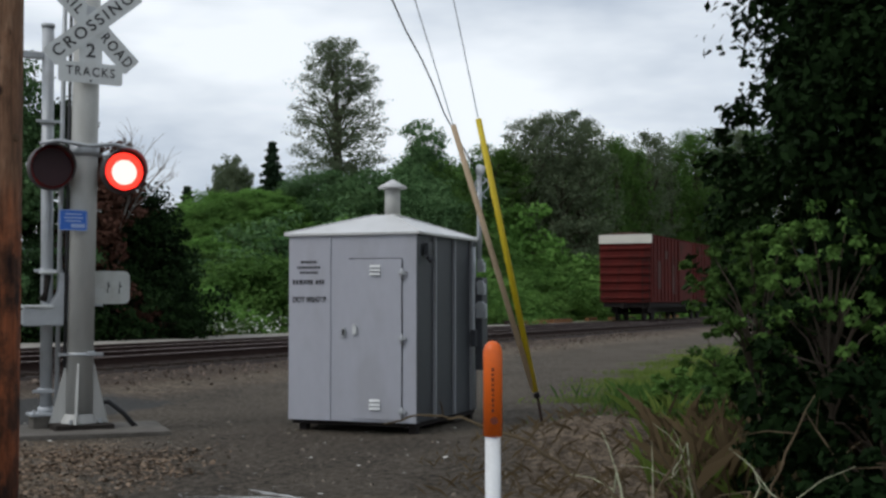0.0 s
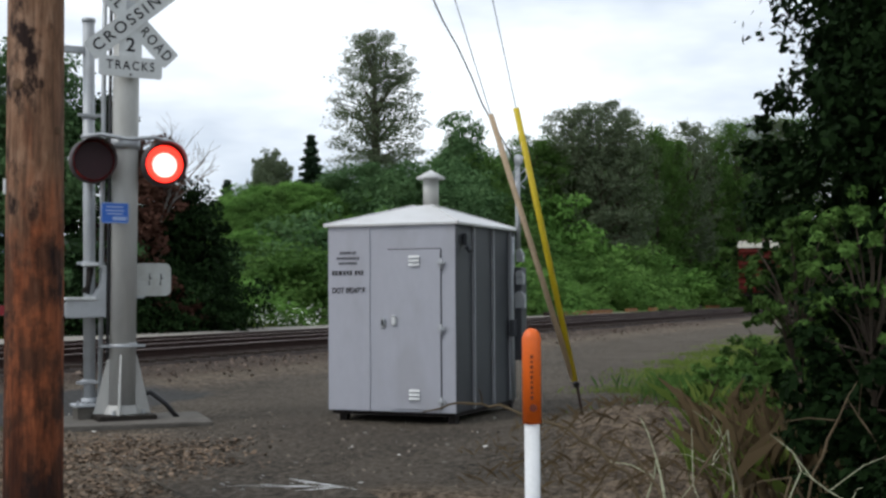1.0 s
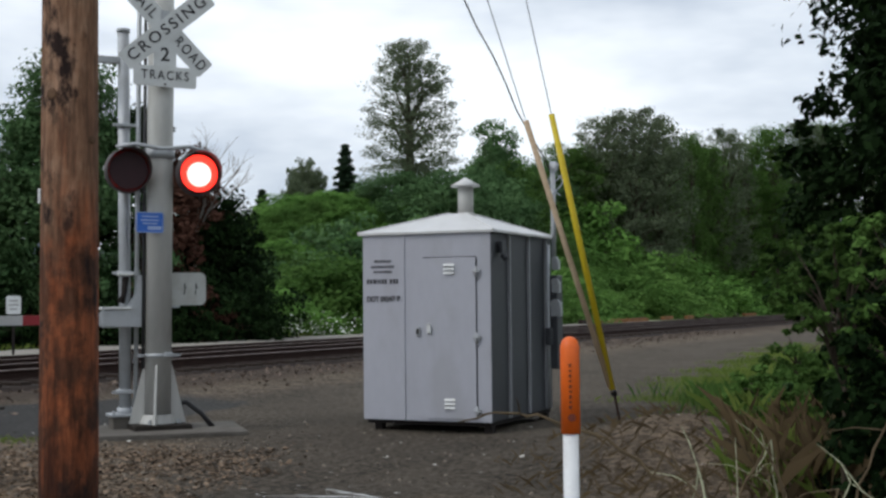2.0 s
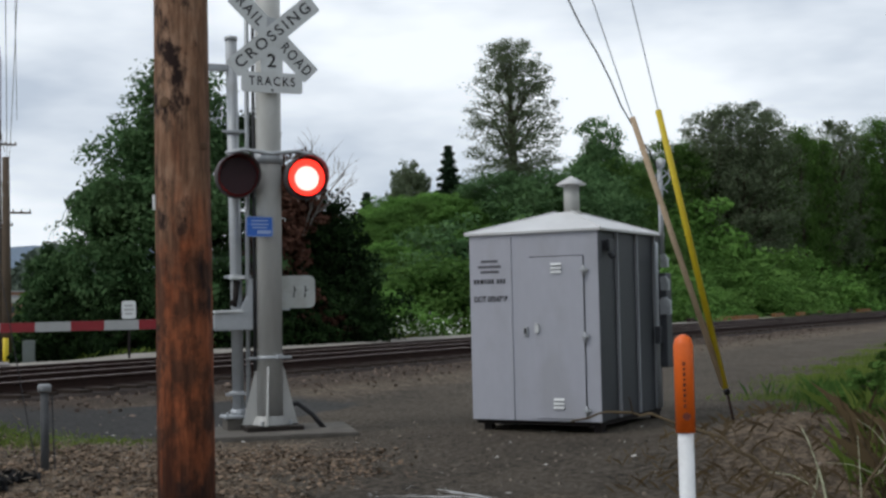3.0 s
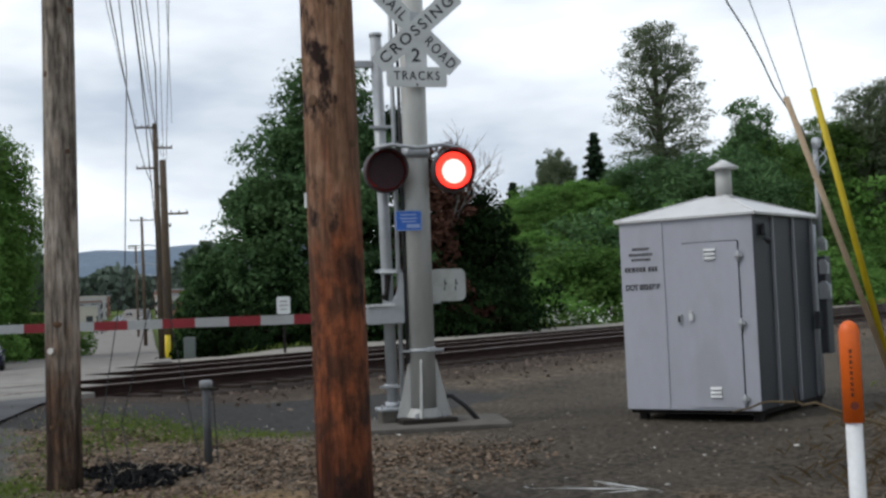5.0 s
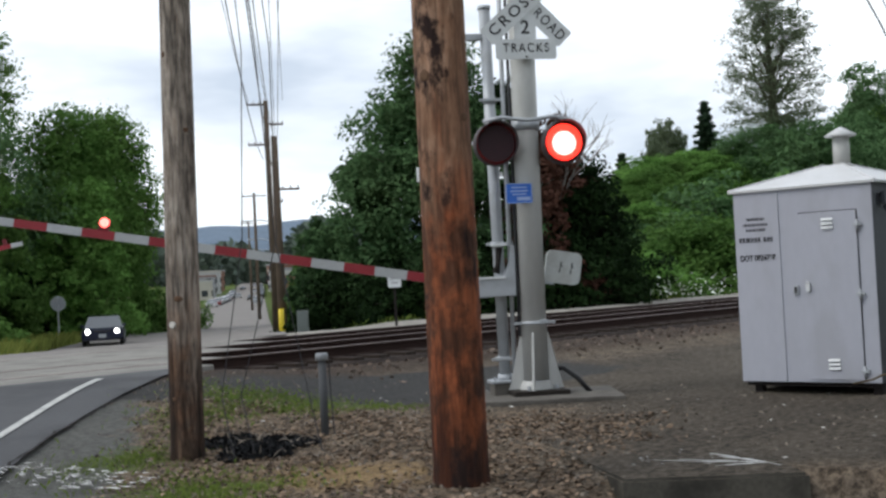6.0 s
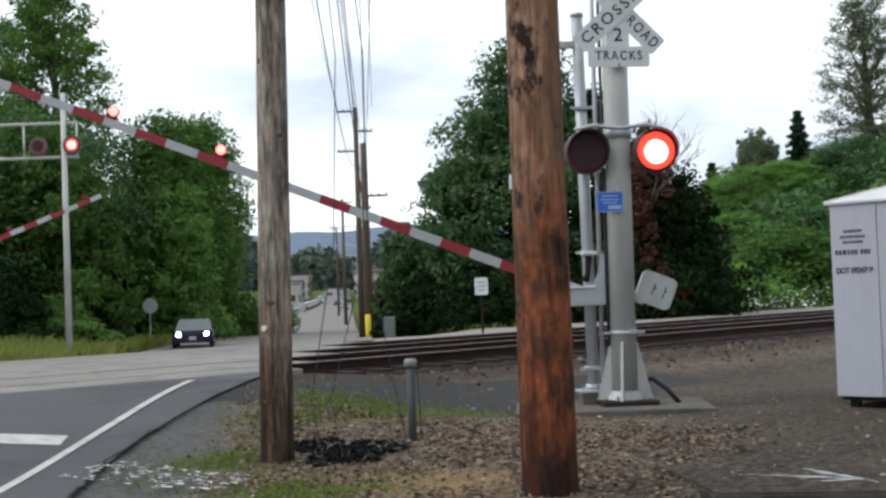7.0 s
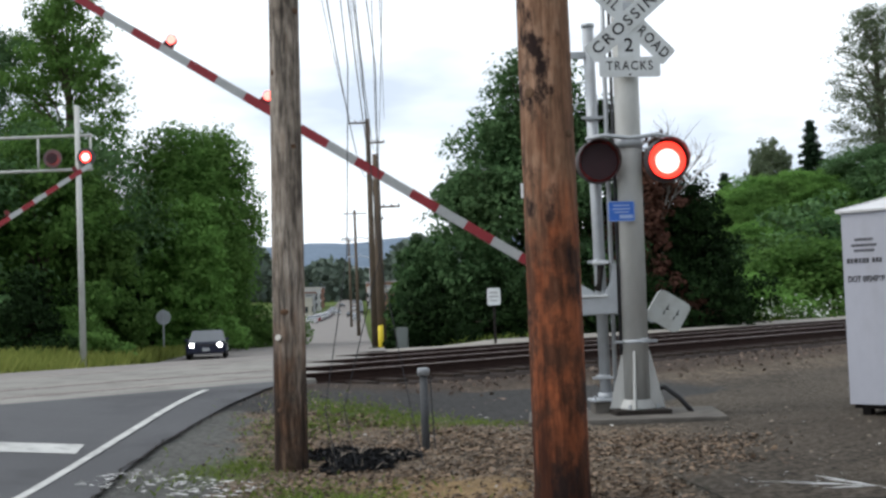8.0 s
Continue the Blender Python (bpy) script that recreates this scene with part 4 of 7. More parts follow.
def build_gate():
    gt = thing("crossing_gate", pose(-4.33, 13.72, 0, 0, 0, 29), "grey steel crossing gate with a striped arm", "crossing gate")
    bm = bmesh.new()
    tube(bm, [(0.03, 0.02, 0.2), (0.0, 0.02, 4.42)], 0.064, 20)
    part("gate_post", bm, GALV, gt)
    bm = bmesh.new()
    tube(bm, [(0.0, 0.02, 4.42), (0.0, 0.02, 4.46)], 0.074, 20)
    part("post_cap", bm, GALV, gt)
    for z in (0.42, 1.72, 3.35):
        bm = bmesh.new()
        tube(bm, [(0.01, 0.02, z), (0.01, 0.02, z + 0.05)], 0.08, 20)
        box(bm, (0.02, -0.07, z + 0.025), (0.3, 0.03, 0.03))
        part("collar", bm, GALV, gt)
    bm = bmesh.new()
    box(bm, (0.02, 0.0, 0.195), (0.36, 0.3, 0.03), bevel=0.008)
    tube(bm, [(0.03, 0.02, 0.2), (0.03, 0.02, 0.27)], 0.09, 16)
    for bx in (-0.12, 0.16):
        tube(bm, [(bx, -0.11, 0.2), (bx, -0.11, 0.25)], 0.016, 6)
    part("foot_plate", bm, GALV, gt)
    bm = bmesh.new()
    box(bm, (0.02, 0.02, 0.11), (0.3, 0.26, 0.14), bevel=0.015)
    part("footing", bm, CONC, gt, "small concrete footing")
    bm = bmesh.new()
    prism(bm, [(-0.26, 1.15), (0.17, 1.15), (0.21, 1.19), (0.21, 1.72), (0.12, 1.72), (0.1, 1.5), (0.02, 1.37), (-0.26, 1.34)], -0.18, -0.06)
    bmesh.ops.bevel(bm, geom=bm.edges[:], offset=0.015, segments=2, affect="EDGES")
    part("mechanism_case", bm, GALV, gt, "grey cast gate mechanism case")
    bm = bmesh.new()
    box(bm, (-0.11, -0.12, 1.36), (0.32, 0.17, 0.03), bevel=0.008)
    part("case_lid", bm, WHITE, gt)
    bm = bmesh.new()
    box(bm, (0.0, -0.12, 1.73), (0.16, 0.13, 0.03), bevel=0.008)
    part("case_lid", bm, WHITE, gt)
    bm = bmesh.new()
    tube(bm, [(-0.05, -0.12, 1.42), (-0.02, -0.12, 1.5), (0.0, -0.12, 1.7)], [0.05, 0.03, 0.04], 10)
    part("crank", bm, UNDER, gt)
    bm = bmesh.new()
    box(bm, (-0.2, 0.0, 4.1), (0.3, 0.06, 0.08), bevel=0.01)
    tube(bm, [(-0.36, 0, 4.12), (-0.36, 0, 3.96)], 0.07, 12)
    part("bell", bm, GALV, gt, "small grey crossing bell")
    arm = gate_arm(gt, 8.4, 0.775, ((4.45, True), (5.68, True), (7.18, True)), 0.108)
    bm = bmesh.new()
    m = Matrix.Translation((0.68, 0.12, 0.33))
    prism(bm, rounded(0.42, 0.37, 0.07), -0.03, 0.03, m)
    cw = part("counterweight", bm, mat("counterweight_paint", (0.5, 0.52, 0.5), 0.6, 0, 0.12, 3, 60, 0.05, (0.35, 0.34, 0.3), 0.4), arm, "pale rounded counterweight plate")
    for xx in (0.645, 0.775):
        bm = bmesh.new()
        box(bm, (xx, 0.086, 0.36), (0.012, 0.006, 0.07))
        box(bm, (xx + 0.012, 0.086, 0.345), (0.03, 0.006, 0.012))
        box(bm, (xx - 0.006, 0.086, 0.29), (0.012, 0.006, 0.05))
        part("slot", bm, BLACK, cw)
    bm = bmesh.new()
    box(bm, (0.28, 0.12, 0.17), (0.62, 0.05, 0.1))
    part("counterweight_bar", bm, GALV, arm)
    arm.location = (0.06, 0.0, 1.24)
    return gt, arm


GATE, GATE_ARM = build_gate()


# ---- signal hut ----
def build_hut():
    W, D, Z0, Z1 = 1.52, 1.95, 0.12, 2.14
    h = thing("signal_hut", pose(-0.64, 14.58, 0.0, 0, 0, -20.8), "silver grey steel signal hut with a low pyramid roof", "equipment hut")
    # shell much darker than the front, its colour carries the wall's shade
    bm = bmesh.new()
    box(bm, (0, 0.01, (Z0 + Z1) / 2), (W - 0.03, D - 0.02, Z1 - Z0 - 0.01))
    part("shell", bm, SIDE_SHADED, h)
    f = -D / 2
    x0 = -W / 2
    bm = bmesh.new()
    box(bm, (x0 + 0.25, f, (Z0 + Z1) / 2), (0.5, 0.03, Z1 - Z0), bevel=0.006)
    part("front_panel", bm, SILVER, h)
    bm = bmesh.new()
    box(bm, (x0 + 1.01, f + 0.004, (Z0 + Z1) / 2), (1.02, 0.03, Z1 - Z0), bevel=0.006)
    part("front_panel", bm, SILVER, h)
    bm = bmesh.new()
    box(bm, (x0 + 0.503, f - 0.013, (Z0 + Z1) / 2), (0.02, 0.02, Z1 - Z0 - 0.02), bevel=0.004)
    part("seam_strip", bm, SILVER, h)
    bm = bmesh.new()
    dx, dz0, dz1 = x0 + 1.06, 0.15, 1.87
    box(bm, (dx, f - 0.016, (dz0 + dz1) / 2), (0.58, 0.022, dz1 - dz0), bevel=0.005)
    door = part("door", bm, SILVER, h, "closed silver grey steel door")
    bm = bmesh.new()
    box(bm, (dx + 0.295, f - 0.0135, (dz0 + dz1) / 2), (0.01, 0.004, dz1 - dz0))
    box(bm, (dx - 0.02, f - 0.0135, dz1 + 0.005), (0.62, 0.004, 0.01))
    part("door_gap", bm, BLACK, h)
    for z in (1.72, 1.02, 0.24):
        bm = bmesh.new()
        box(bm, (dx + 0.3, f - 0.03, z), (0.09, 0.022, 0.035), bevel=0.005)
        tube(bm, [(dx + 0.3, f - 0.036, z - 0.07), (dx + 0.3, f - 0.036, z + 0.05)], 0.014, 8)
        part("hinge", bm, GALV, door)
    for z in (1.75, 0.31):
        for k in (-1, 0, 1):
            bm = bmesh.new()
            prism(bm, [(-0.0, -0.012), (-0.02, -0.012), (0.0, 0.014)], -0.062, 0.062, Matrix.Translation((dx - 0.015, f - 0.028, z + 0.042 * k)) @ Matrix.Rotation(radians(90), 4, "Z"))
            part("louvre", bm, WHITE, door)
    bm = bmesh.new()
    box(bm, (dx - 0.25, f - 0.035, 1.1), (0.05, 0.04, 0.08), bevel=0.008)
    tube(bm, [(dx - 0.265, f - 0.045, 1.13), (dx - 0.265, f - 0.05, 1.16), (dx - 0.235, f - 0.05, 1.16), (dx - 0.235, f - 0.045, 1.13)], 0.008, 8)
    part("padlock", bm, WHITE, door, "shiny pale padlock on the door")
    bm = bmesh.new()
    box(bm, (dx - 0.39, f - 0.025, 1.08), (0.05, 0.02, 0.1), bevel=0.006)
    part("hasp", bm, GALV, h)
    bm = bmesh.new()
    box(bm, (dx - 0.39, f - 0.037, 1.08), (0.025, 0.008, 0.06))
    part("keyhole", bm, BLACK, h)
    # lettering: three short lines that cannot be read, a street line as blocks, and a number
    bm = bmesh.new()
    rr = random.Random(3)
    for z, wd, hh in ((1.845, 0.2, 0.03), (1.785, 0.28, 0.03), (1.73, 0.22, 0.028)):
        x = -wd / 2
        while x < wd / 2:
            k = rr.choice((0.013, 0.016, 0.02))
            box(bm, (x0 + 0.25 + x, f - 0.0165, z), (k * 0.72, 0.003, hh))
            x += k
    SMALL = part("small_print", bm, mat("faded_print", (0.09, 0.09, 0.1), 0.7, 0, 0.4, 30, 90, 0), h)
    SMALL["kind"] = "stuff"
    bm = bmesh.new()
    x = -0.205
    for k, wk in enumerate((0.036, 0.036, 0.05, 0.028, 0.014, 0.03, 0.034, 0.0, 0.036, 0.036, 0.03)):
        if wk:
            box(bm, (x0 + 0.25 + x + wk / 2, f - 0.0165, 1.625), (wk * 0.8, 0.003, 0.052))
        x += wk + 0.004 if wk else 0.025
    bar = part("name_bar", bm, mat("faded_black_print", (0.05, 0.05, 0.055), 0.7, 0, 0.4, 30, 90, 0), h)
    bar["kind"] = "stuff"
    words("DOT 092476B", 0.085, h, Matrix.Translation((x0 + 0.255, f - 0.0175, 1.43)), width=0.41, name="lettering", bold=0.0035)
    # side ribs
    sx = W / 2
    for y in (-0.45, 0.16, 0.74):
        bm = bmesh.new()
        box(bm, (sx, y, (Z0 + Z1) / 2), (0.035, 0.03, Z1 - Z0 - 0.02), bevel=0.006)
        part("rib", bm, mat("pale_worn_rib", (0.3, 0.31, 0.33), 0.55, 0.2, 0.15, 3, 40, 0.05), h)
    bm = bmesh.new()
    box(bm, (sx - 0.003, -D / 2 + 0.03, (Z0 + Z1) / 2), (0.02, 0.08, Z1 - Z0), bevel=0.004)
    part("corner_post", bm, SIDE_SHADED, h)
    bm = bmesh.new()
    box(bm, (sx + 0.03, -0.72, 1.98), (0.05, 0.13, 0.13), bevel=0.01)
    tube(bm, [(sx + 0.04, -0.76, 1.9), (sx + 0.09, -0.76, 1.84)], 0.03, 10)
    part("wall_fitting", bm, SIDE_SHADED, h)
    # meter box and conduits at the back corner
    bm = bmesh.new()
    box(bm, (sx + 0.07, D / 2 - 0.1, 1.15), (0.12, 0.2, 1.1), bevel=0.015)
    part("meter_cabinet", bm, SIDE_SHADED, h, "grey meter cabinet on the side wall")
    bm = bmesh.new()
    for dy, r in ((-0.24, 0.02), (-0.19, 0.014)):
        tube(bm, [(sx + 0.03, D / 2 + dy, 0.15), (sx + 0.03, D / 2 + dy, 2.06)], r, 8)
    tube(bm, [(sx + 0.06, D / 2 - 0.1, 1.8), (sx + 0.06, D / 2 - 0.1, 2.95)], 0.03, 10)
    part("conduit", bm, GALV, h)
    bm = bmesh.new()
    tube(bm, [(sx + 0.06, D / 2 - 0.1, 2.93), (sx + 0.08, D / 2 - 0.13, 3.02), (sx + 0.12, D / 2 - 0.2, 3.0), (sx + 0.14, D / 2 - 0.24, 2.93)], [0.035, 0.05, 0.05, 0.02], 10)
    part("weatherhead", bm, GALV, h, "grey service weatherhead")
    bm = bmesh.new()
    for k in range(3):
        a = 1.3 * k
        tube(bm, [(sx + 0.14 + 0.09 * math.sin(a + j * 0.7), D / 2 - 0.24 + 0.05 * math.cos(a + j * 0.7), 2.9 - 0.05 * j + 0.02 * k) for j in range(7)], 0.008, 6)
    part("cable_loop", bm, STEELWIRE, h)
    for z, w in ((1.62, 0.1), (1.36, 0.13), (1.88, 0.09)):
        bm = bmesh.new()
        tube(bm, [(sx + 0.12, D / 2 - 0.22, z), (sx + 0.12, D / 2 - 0.26, z)], w * 0.45, 14)
        box(bm, (sx + 0.12, D / 2 - 0.2, z - 0.06), (w, 0.06, w * 1.3), bevel=0.01)
        part("meter", bm, GALV, h)
    bm = bmesh.new()
    box(bm, (sx + 0.04, D / 2 - 0.24, 0.98), (0.07, 0.1, 0.2), bevel=0.01)
    part("junction_box", bm, SIDE_SHADED, h)
    # roof
    bm = bmesh.new()
    o, zt = 0.045, 2.41
    lo = [bm.verts.new((a * (W / 2 + o), b * (D / 2 + o), Z1 - 0.005)) for a, b in ((-1, -1), (1, -1), (1, 1), (-1, 1))]
    hi = [bm.verts.new((a * (W / 2 + o), b * (D / 2 + o), Z1 + 0.02)) for a, b in ((-1, -1), (1, -1), (1, 1), (-1, 1))]
    top = [bm.verts.new((a * 0.1, b * 0.1, zt)) for a, b in ((-1, -1), (1, -1), (1, 1), (-1, 1))]
    for k in range(4):
        j = (k + 1) % 4
        bm.faces.new((lo[k], lo[j], hi[j], hi[k]))
        bm.faces.new((hi[k], hi[j], top[j], top[k]))
    bm.faces.new(top)
    bm.faces.new(lo[::-1])
    roof = part("roof", bm, ROOF, h, "pale grey sheet metal pyramid roof")
    for a, b in ((-1, -1), (1, -1), (1, 1), (-1, 1)):
        bm = bmesh.new()
        tube(bm, [(a * (W / 2 + o), b * (D / 2 + o), Z1 + 0.022), (a * 0.1, b * 0.1, zt + 0.004)], 0.011, 6)
        part("hip_seam", bm, ROOF, roof)
    bm = bmesh.new()
    tube(bm, [(0.06, -0.0, 2.36), (0.06, -0.0, 2.74)], 0.09, 24)
    tube(bm, [(0.06, 0, 2.38), (0.06, 0, 2.42)], [0.13, 0.095], 24)
    vp = part("vent_pipe", bm, ALU, h, "round grey roof vent")
    bm = bmesh.new()
    tube(bm, [(0.06, 0, 2.72), (0.06, 0, 2.735), (0.06, 0, 2.82), (0.06, 0, 2.825)], [0.165, 0.17, 0.02, 0.005], 28)
    part("cap", bm, ROOF, vp)
    bm = bmesh.new()
    box(bm, (0, 0, Z0 - 0.015), (W - 0.06, D - 0.06, 0.06))
    part("floor_frame", bm, UNDER, h)
    for a in (-0.62, 0.68):
        for b in (-0.86, 0.86):
            bm = bmesh.new()
            box(bm, (a, b, 0.03), (0.09, 0.09, 0.2))
            part("foot", bm, UNDER, h)
    return h


build_hut()


# ---- timber poles ----
def timber_pole(x, y, z, r0, height, material, label, lean=(0, 0), seed=1, knots=True):
    ob = thing("utility_pole", pose(x, y, z, 0, 0, 0), label, "utility pole")
    rng = random.Random(seed)
    bm = bmesh.new()
    n, rows, prev = 40, 60, None
    for i in range(rows + 1):
        t = i / rows
        zz = -0.3 + (height + 0.3) * t ** 1.4
        r = r0 * (1 - 0.35 * zz / height) * (1.05 if zz < 0.05 else 1)
        ring = []
        for k in range(n):
            a = math.tau * k / n
            g = 1 + 0.018 * noise.noise((math.cos(a) * 5 + seed, math.sin(a) * 5, zz * 0.35)) + 0.012 * noise.noise((math.cos(a) * 16, math.sin(a) * 16, zz * 0.6 + seed))
            ring.append(bm.verts.new((lean[0] * zz + r * g * math.cos(a), lean[1] * zz + r * g * math.sin(a), zz)))
        if prev:
            for k in range(n):
                bm.faces.new((prev[k], prev[(k + 1) % n], ring[(k + 1) % n], ring[k])).smooth = True
        prev = ring
    bm.faces.new(prev)
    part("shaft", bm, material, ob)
    if knots:
        for k in range(8):
            zz = rng.uniform(0.3, 6.0)
            a = rng.uniform(radians(180), radians(360))
            r = r0 * (1 - 0.35 * zz / height)
            bm = bmesh.new()
            bmesh.ops.create_icosphere(bm, subdivisions=2, radius=1, matrix=Matrix.Translation((lean[0] * zz + r * math.cos(a), lean[1] * zz + r * math.sin(a), zz)) @ Matrix.Rotation(a, 4, "Z") @ Matrix.Diagonal((0.006, rng.uniform(0.02, 0.05), rng.uniform(0.015, 0.04), 1)))
            for f in bm.faces:
                f.smooth = True
            part("knot", bm, mat("dark_knot_wood", (0.11, 0.065, 0.04), 0.9, 0, 0.4, 8, 40, 0.5), ob)
    return ob


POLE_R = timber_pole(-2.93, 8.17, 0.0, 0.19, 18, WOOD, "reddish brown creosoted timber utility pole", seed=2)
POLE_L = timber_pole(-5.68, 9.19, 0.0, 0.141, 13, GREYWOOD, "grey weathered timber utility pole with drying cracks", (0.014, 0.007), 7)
bm = bmesh.new()
box(bm, (-0.165, -0.09, 2.1), (0.02, 0.03, 0.1), bevel=0.004)
part("tag", bm, WHITE, POLE_R, "small white tag")
bm = bmesh.new()
tube(bm, [(0.0, -0.125, 1.12), (0.0, -0.155, 1.12)], 0.025, 12)
part("bolt_head", bm, LITTER, POLE_L)
# grey pipe post with a cap
pp = thing("pipe_post", pose(-5.1, 10.62, 0), "short grey metal pipe post with a round cap", "post")
bm = bmesh.new()
tube(bm, [(0, 0, -0.1), (0, 0, 0.7)], 0.037, 14)
part("pipe", bm, mat("dull_grey_pipe", (0.075, 0.078, 0.082), 0.7, 0.0, 0.2, 5, 50, 0.1), pp)
bm = bmesh.new()
tube(bm, [(0, 0, 0.69), (0, 0, 0.745), (0, 0, 0.76)], [0.056, 0.06, 0.045], 18)
part("cap", bm, mat("grey_post_cap", (0.22, 0.23, 0.24), 0.6, 0, 0.15, 5, 50, 0.05), pp)
bm = bmesh.new()
tube(bm, [(0.07, 0.0, 0.66), (0.075, 0, 0.4), (0.1, -0.01, 0.0)], 0.007, 6)
part("wire", bm, CABLE, pp)

# cable marker
mk = thing("cable_marker", pose(0.236, 6.0, gh(0.236, 6.0)), "white cable marker post with an orange top", "marker post")
mz = gh(0.236, 6.0)
bm = bmesh.new()
tube(bm, [(0, 0, -0.1), (0, 0, 0.79 - mz)], 0.037, 20)
part("tube", bm, MARKW, mk)
bm = bmesh.new()
z1 = 1.215 - mz
tube(bm, [(0, 0, 0.77 - mz), (0, 0, z1 - 0.045), (0, 0, z1 - 0.015), (0, 0, z1), (0, 0, z1 + 0.004)], [0.045, 0.045, 0.036, 0.018, 0.004], 24)
sl = part("sleeve", bm, ORANGE, mk, "bright orange plastic sleeve")
bm = bmesh.new()
for k in range(9):
    a0 = radians(-92)
    z = z1 - 0.13 - 0.024 * k
    box(bm, (0.0455 * math.cos(a0), 0.0455 * math.sin(a0), z), (0.012, 0.002, 0.016 - 0.006 * (k % 2)))
part("printing", bm, mat("black_on_orange_print", (0.12, 0.02, 0.008), 0.6, 0, 0.2, 9, 60, 0), sl)["kind"] = "stuff"
bm = bmesh.new()
tube(bm, [(0.005, -0.046, z1 - 0.37), (0.005, -0.0475, z1 - 0.37)], 0.018, 16)
part("round_mark", bm, mat("black_on_orange_print", (0.12, 0.02, 0.008), 0.6, 0, 0.2, 9, 60, 0), sl)

# ---- guy wires with guards ----


def guy(name, foot, top, guard, guard_len, radius, material, wire, label):
    g = thing(name, Matrix.Translation(foot), label, "guy wire", "guy wires")
    d = (Vector(top) - Vector(foot))
    L = d.length
    d.normalize()
    bm = bmesh.new()
    tube(bm, [(0, 0, 0), d * L], 0.0045, 6)
    part("wire", bm, wire, g)
    bm = bmesh.new()
    tube(bm, [d * 0.02, d * guard_len], radius, 12)
    part("guard", bm, material, g, guard)
    return g


A1 = Vector((0.818, 11.17, 0.598))
guy("guy_wire", A1, (-2.93, 8.17, 17.92), "yellow plastic guy guard", 2.47, 0.027, YELLOW, STEELWIRE, "steel guy wire with a yellow plastic guard")
guy("guy_wire", Vector((0.803, 11.171, 0.62)), (-2.93, 8.17, 12.47), "weathered tan guy guard", 2.46, 0.025, BEIGE, STEELWIRE, "steel guy wire with a weathered tan guard")
ar = thing("anchor_rod", Matrix.Translation((0.86, 11.22, gh(0.86, 11.22))), "rusty guy anchor rod in the ground", "anchor rod")
bm = bmesh.new()
tube(bm, [(0.06, 0.02, -0.2), (-0.03, -0.02, 0.6 - gh(0.86, 11.22))], 0.012, 8)
part("rod", bm, RAILSIDE, ar)
bm = bmesh.new()
bmesh.ops.create_icosphere(bm, subdivisions=2, radius=0.03, matrix=Matrix.Translation((-0.03, -0.02, 0.58 - gh(0.86, 11.22))))
part("eye", bm, UNDER, ar)


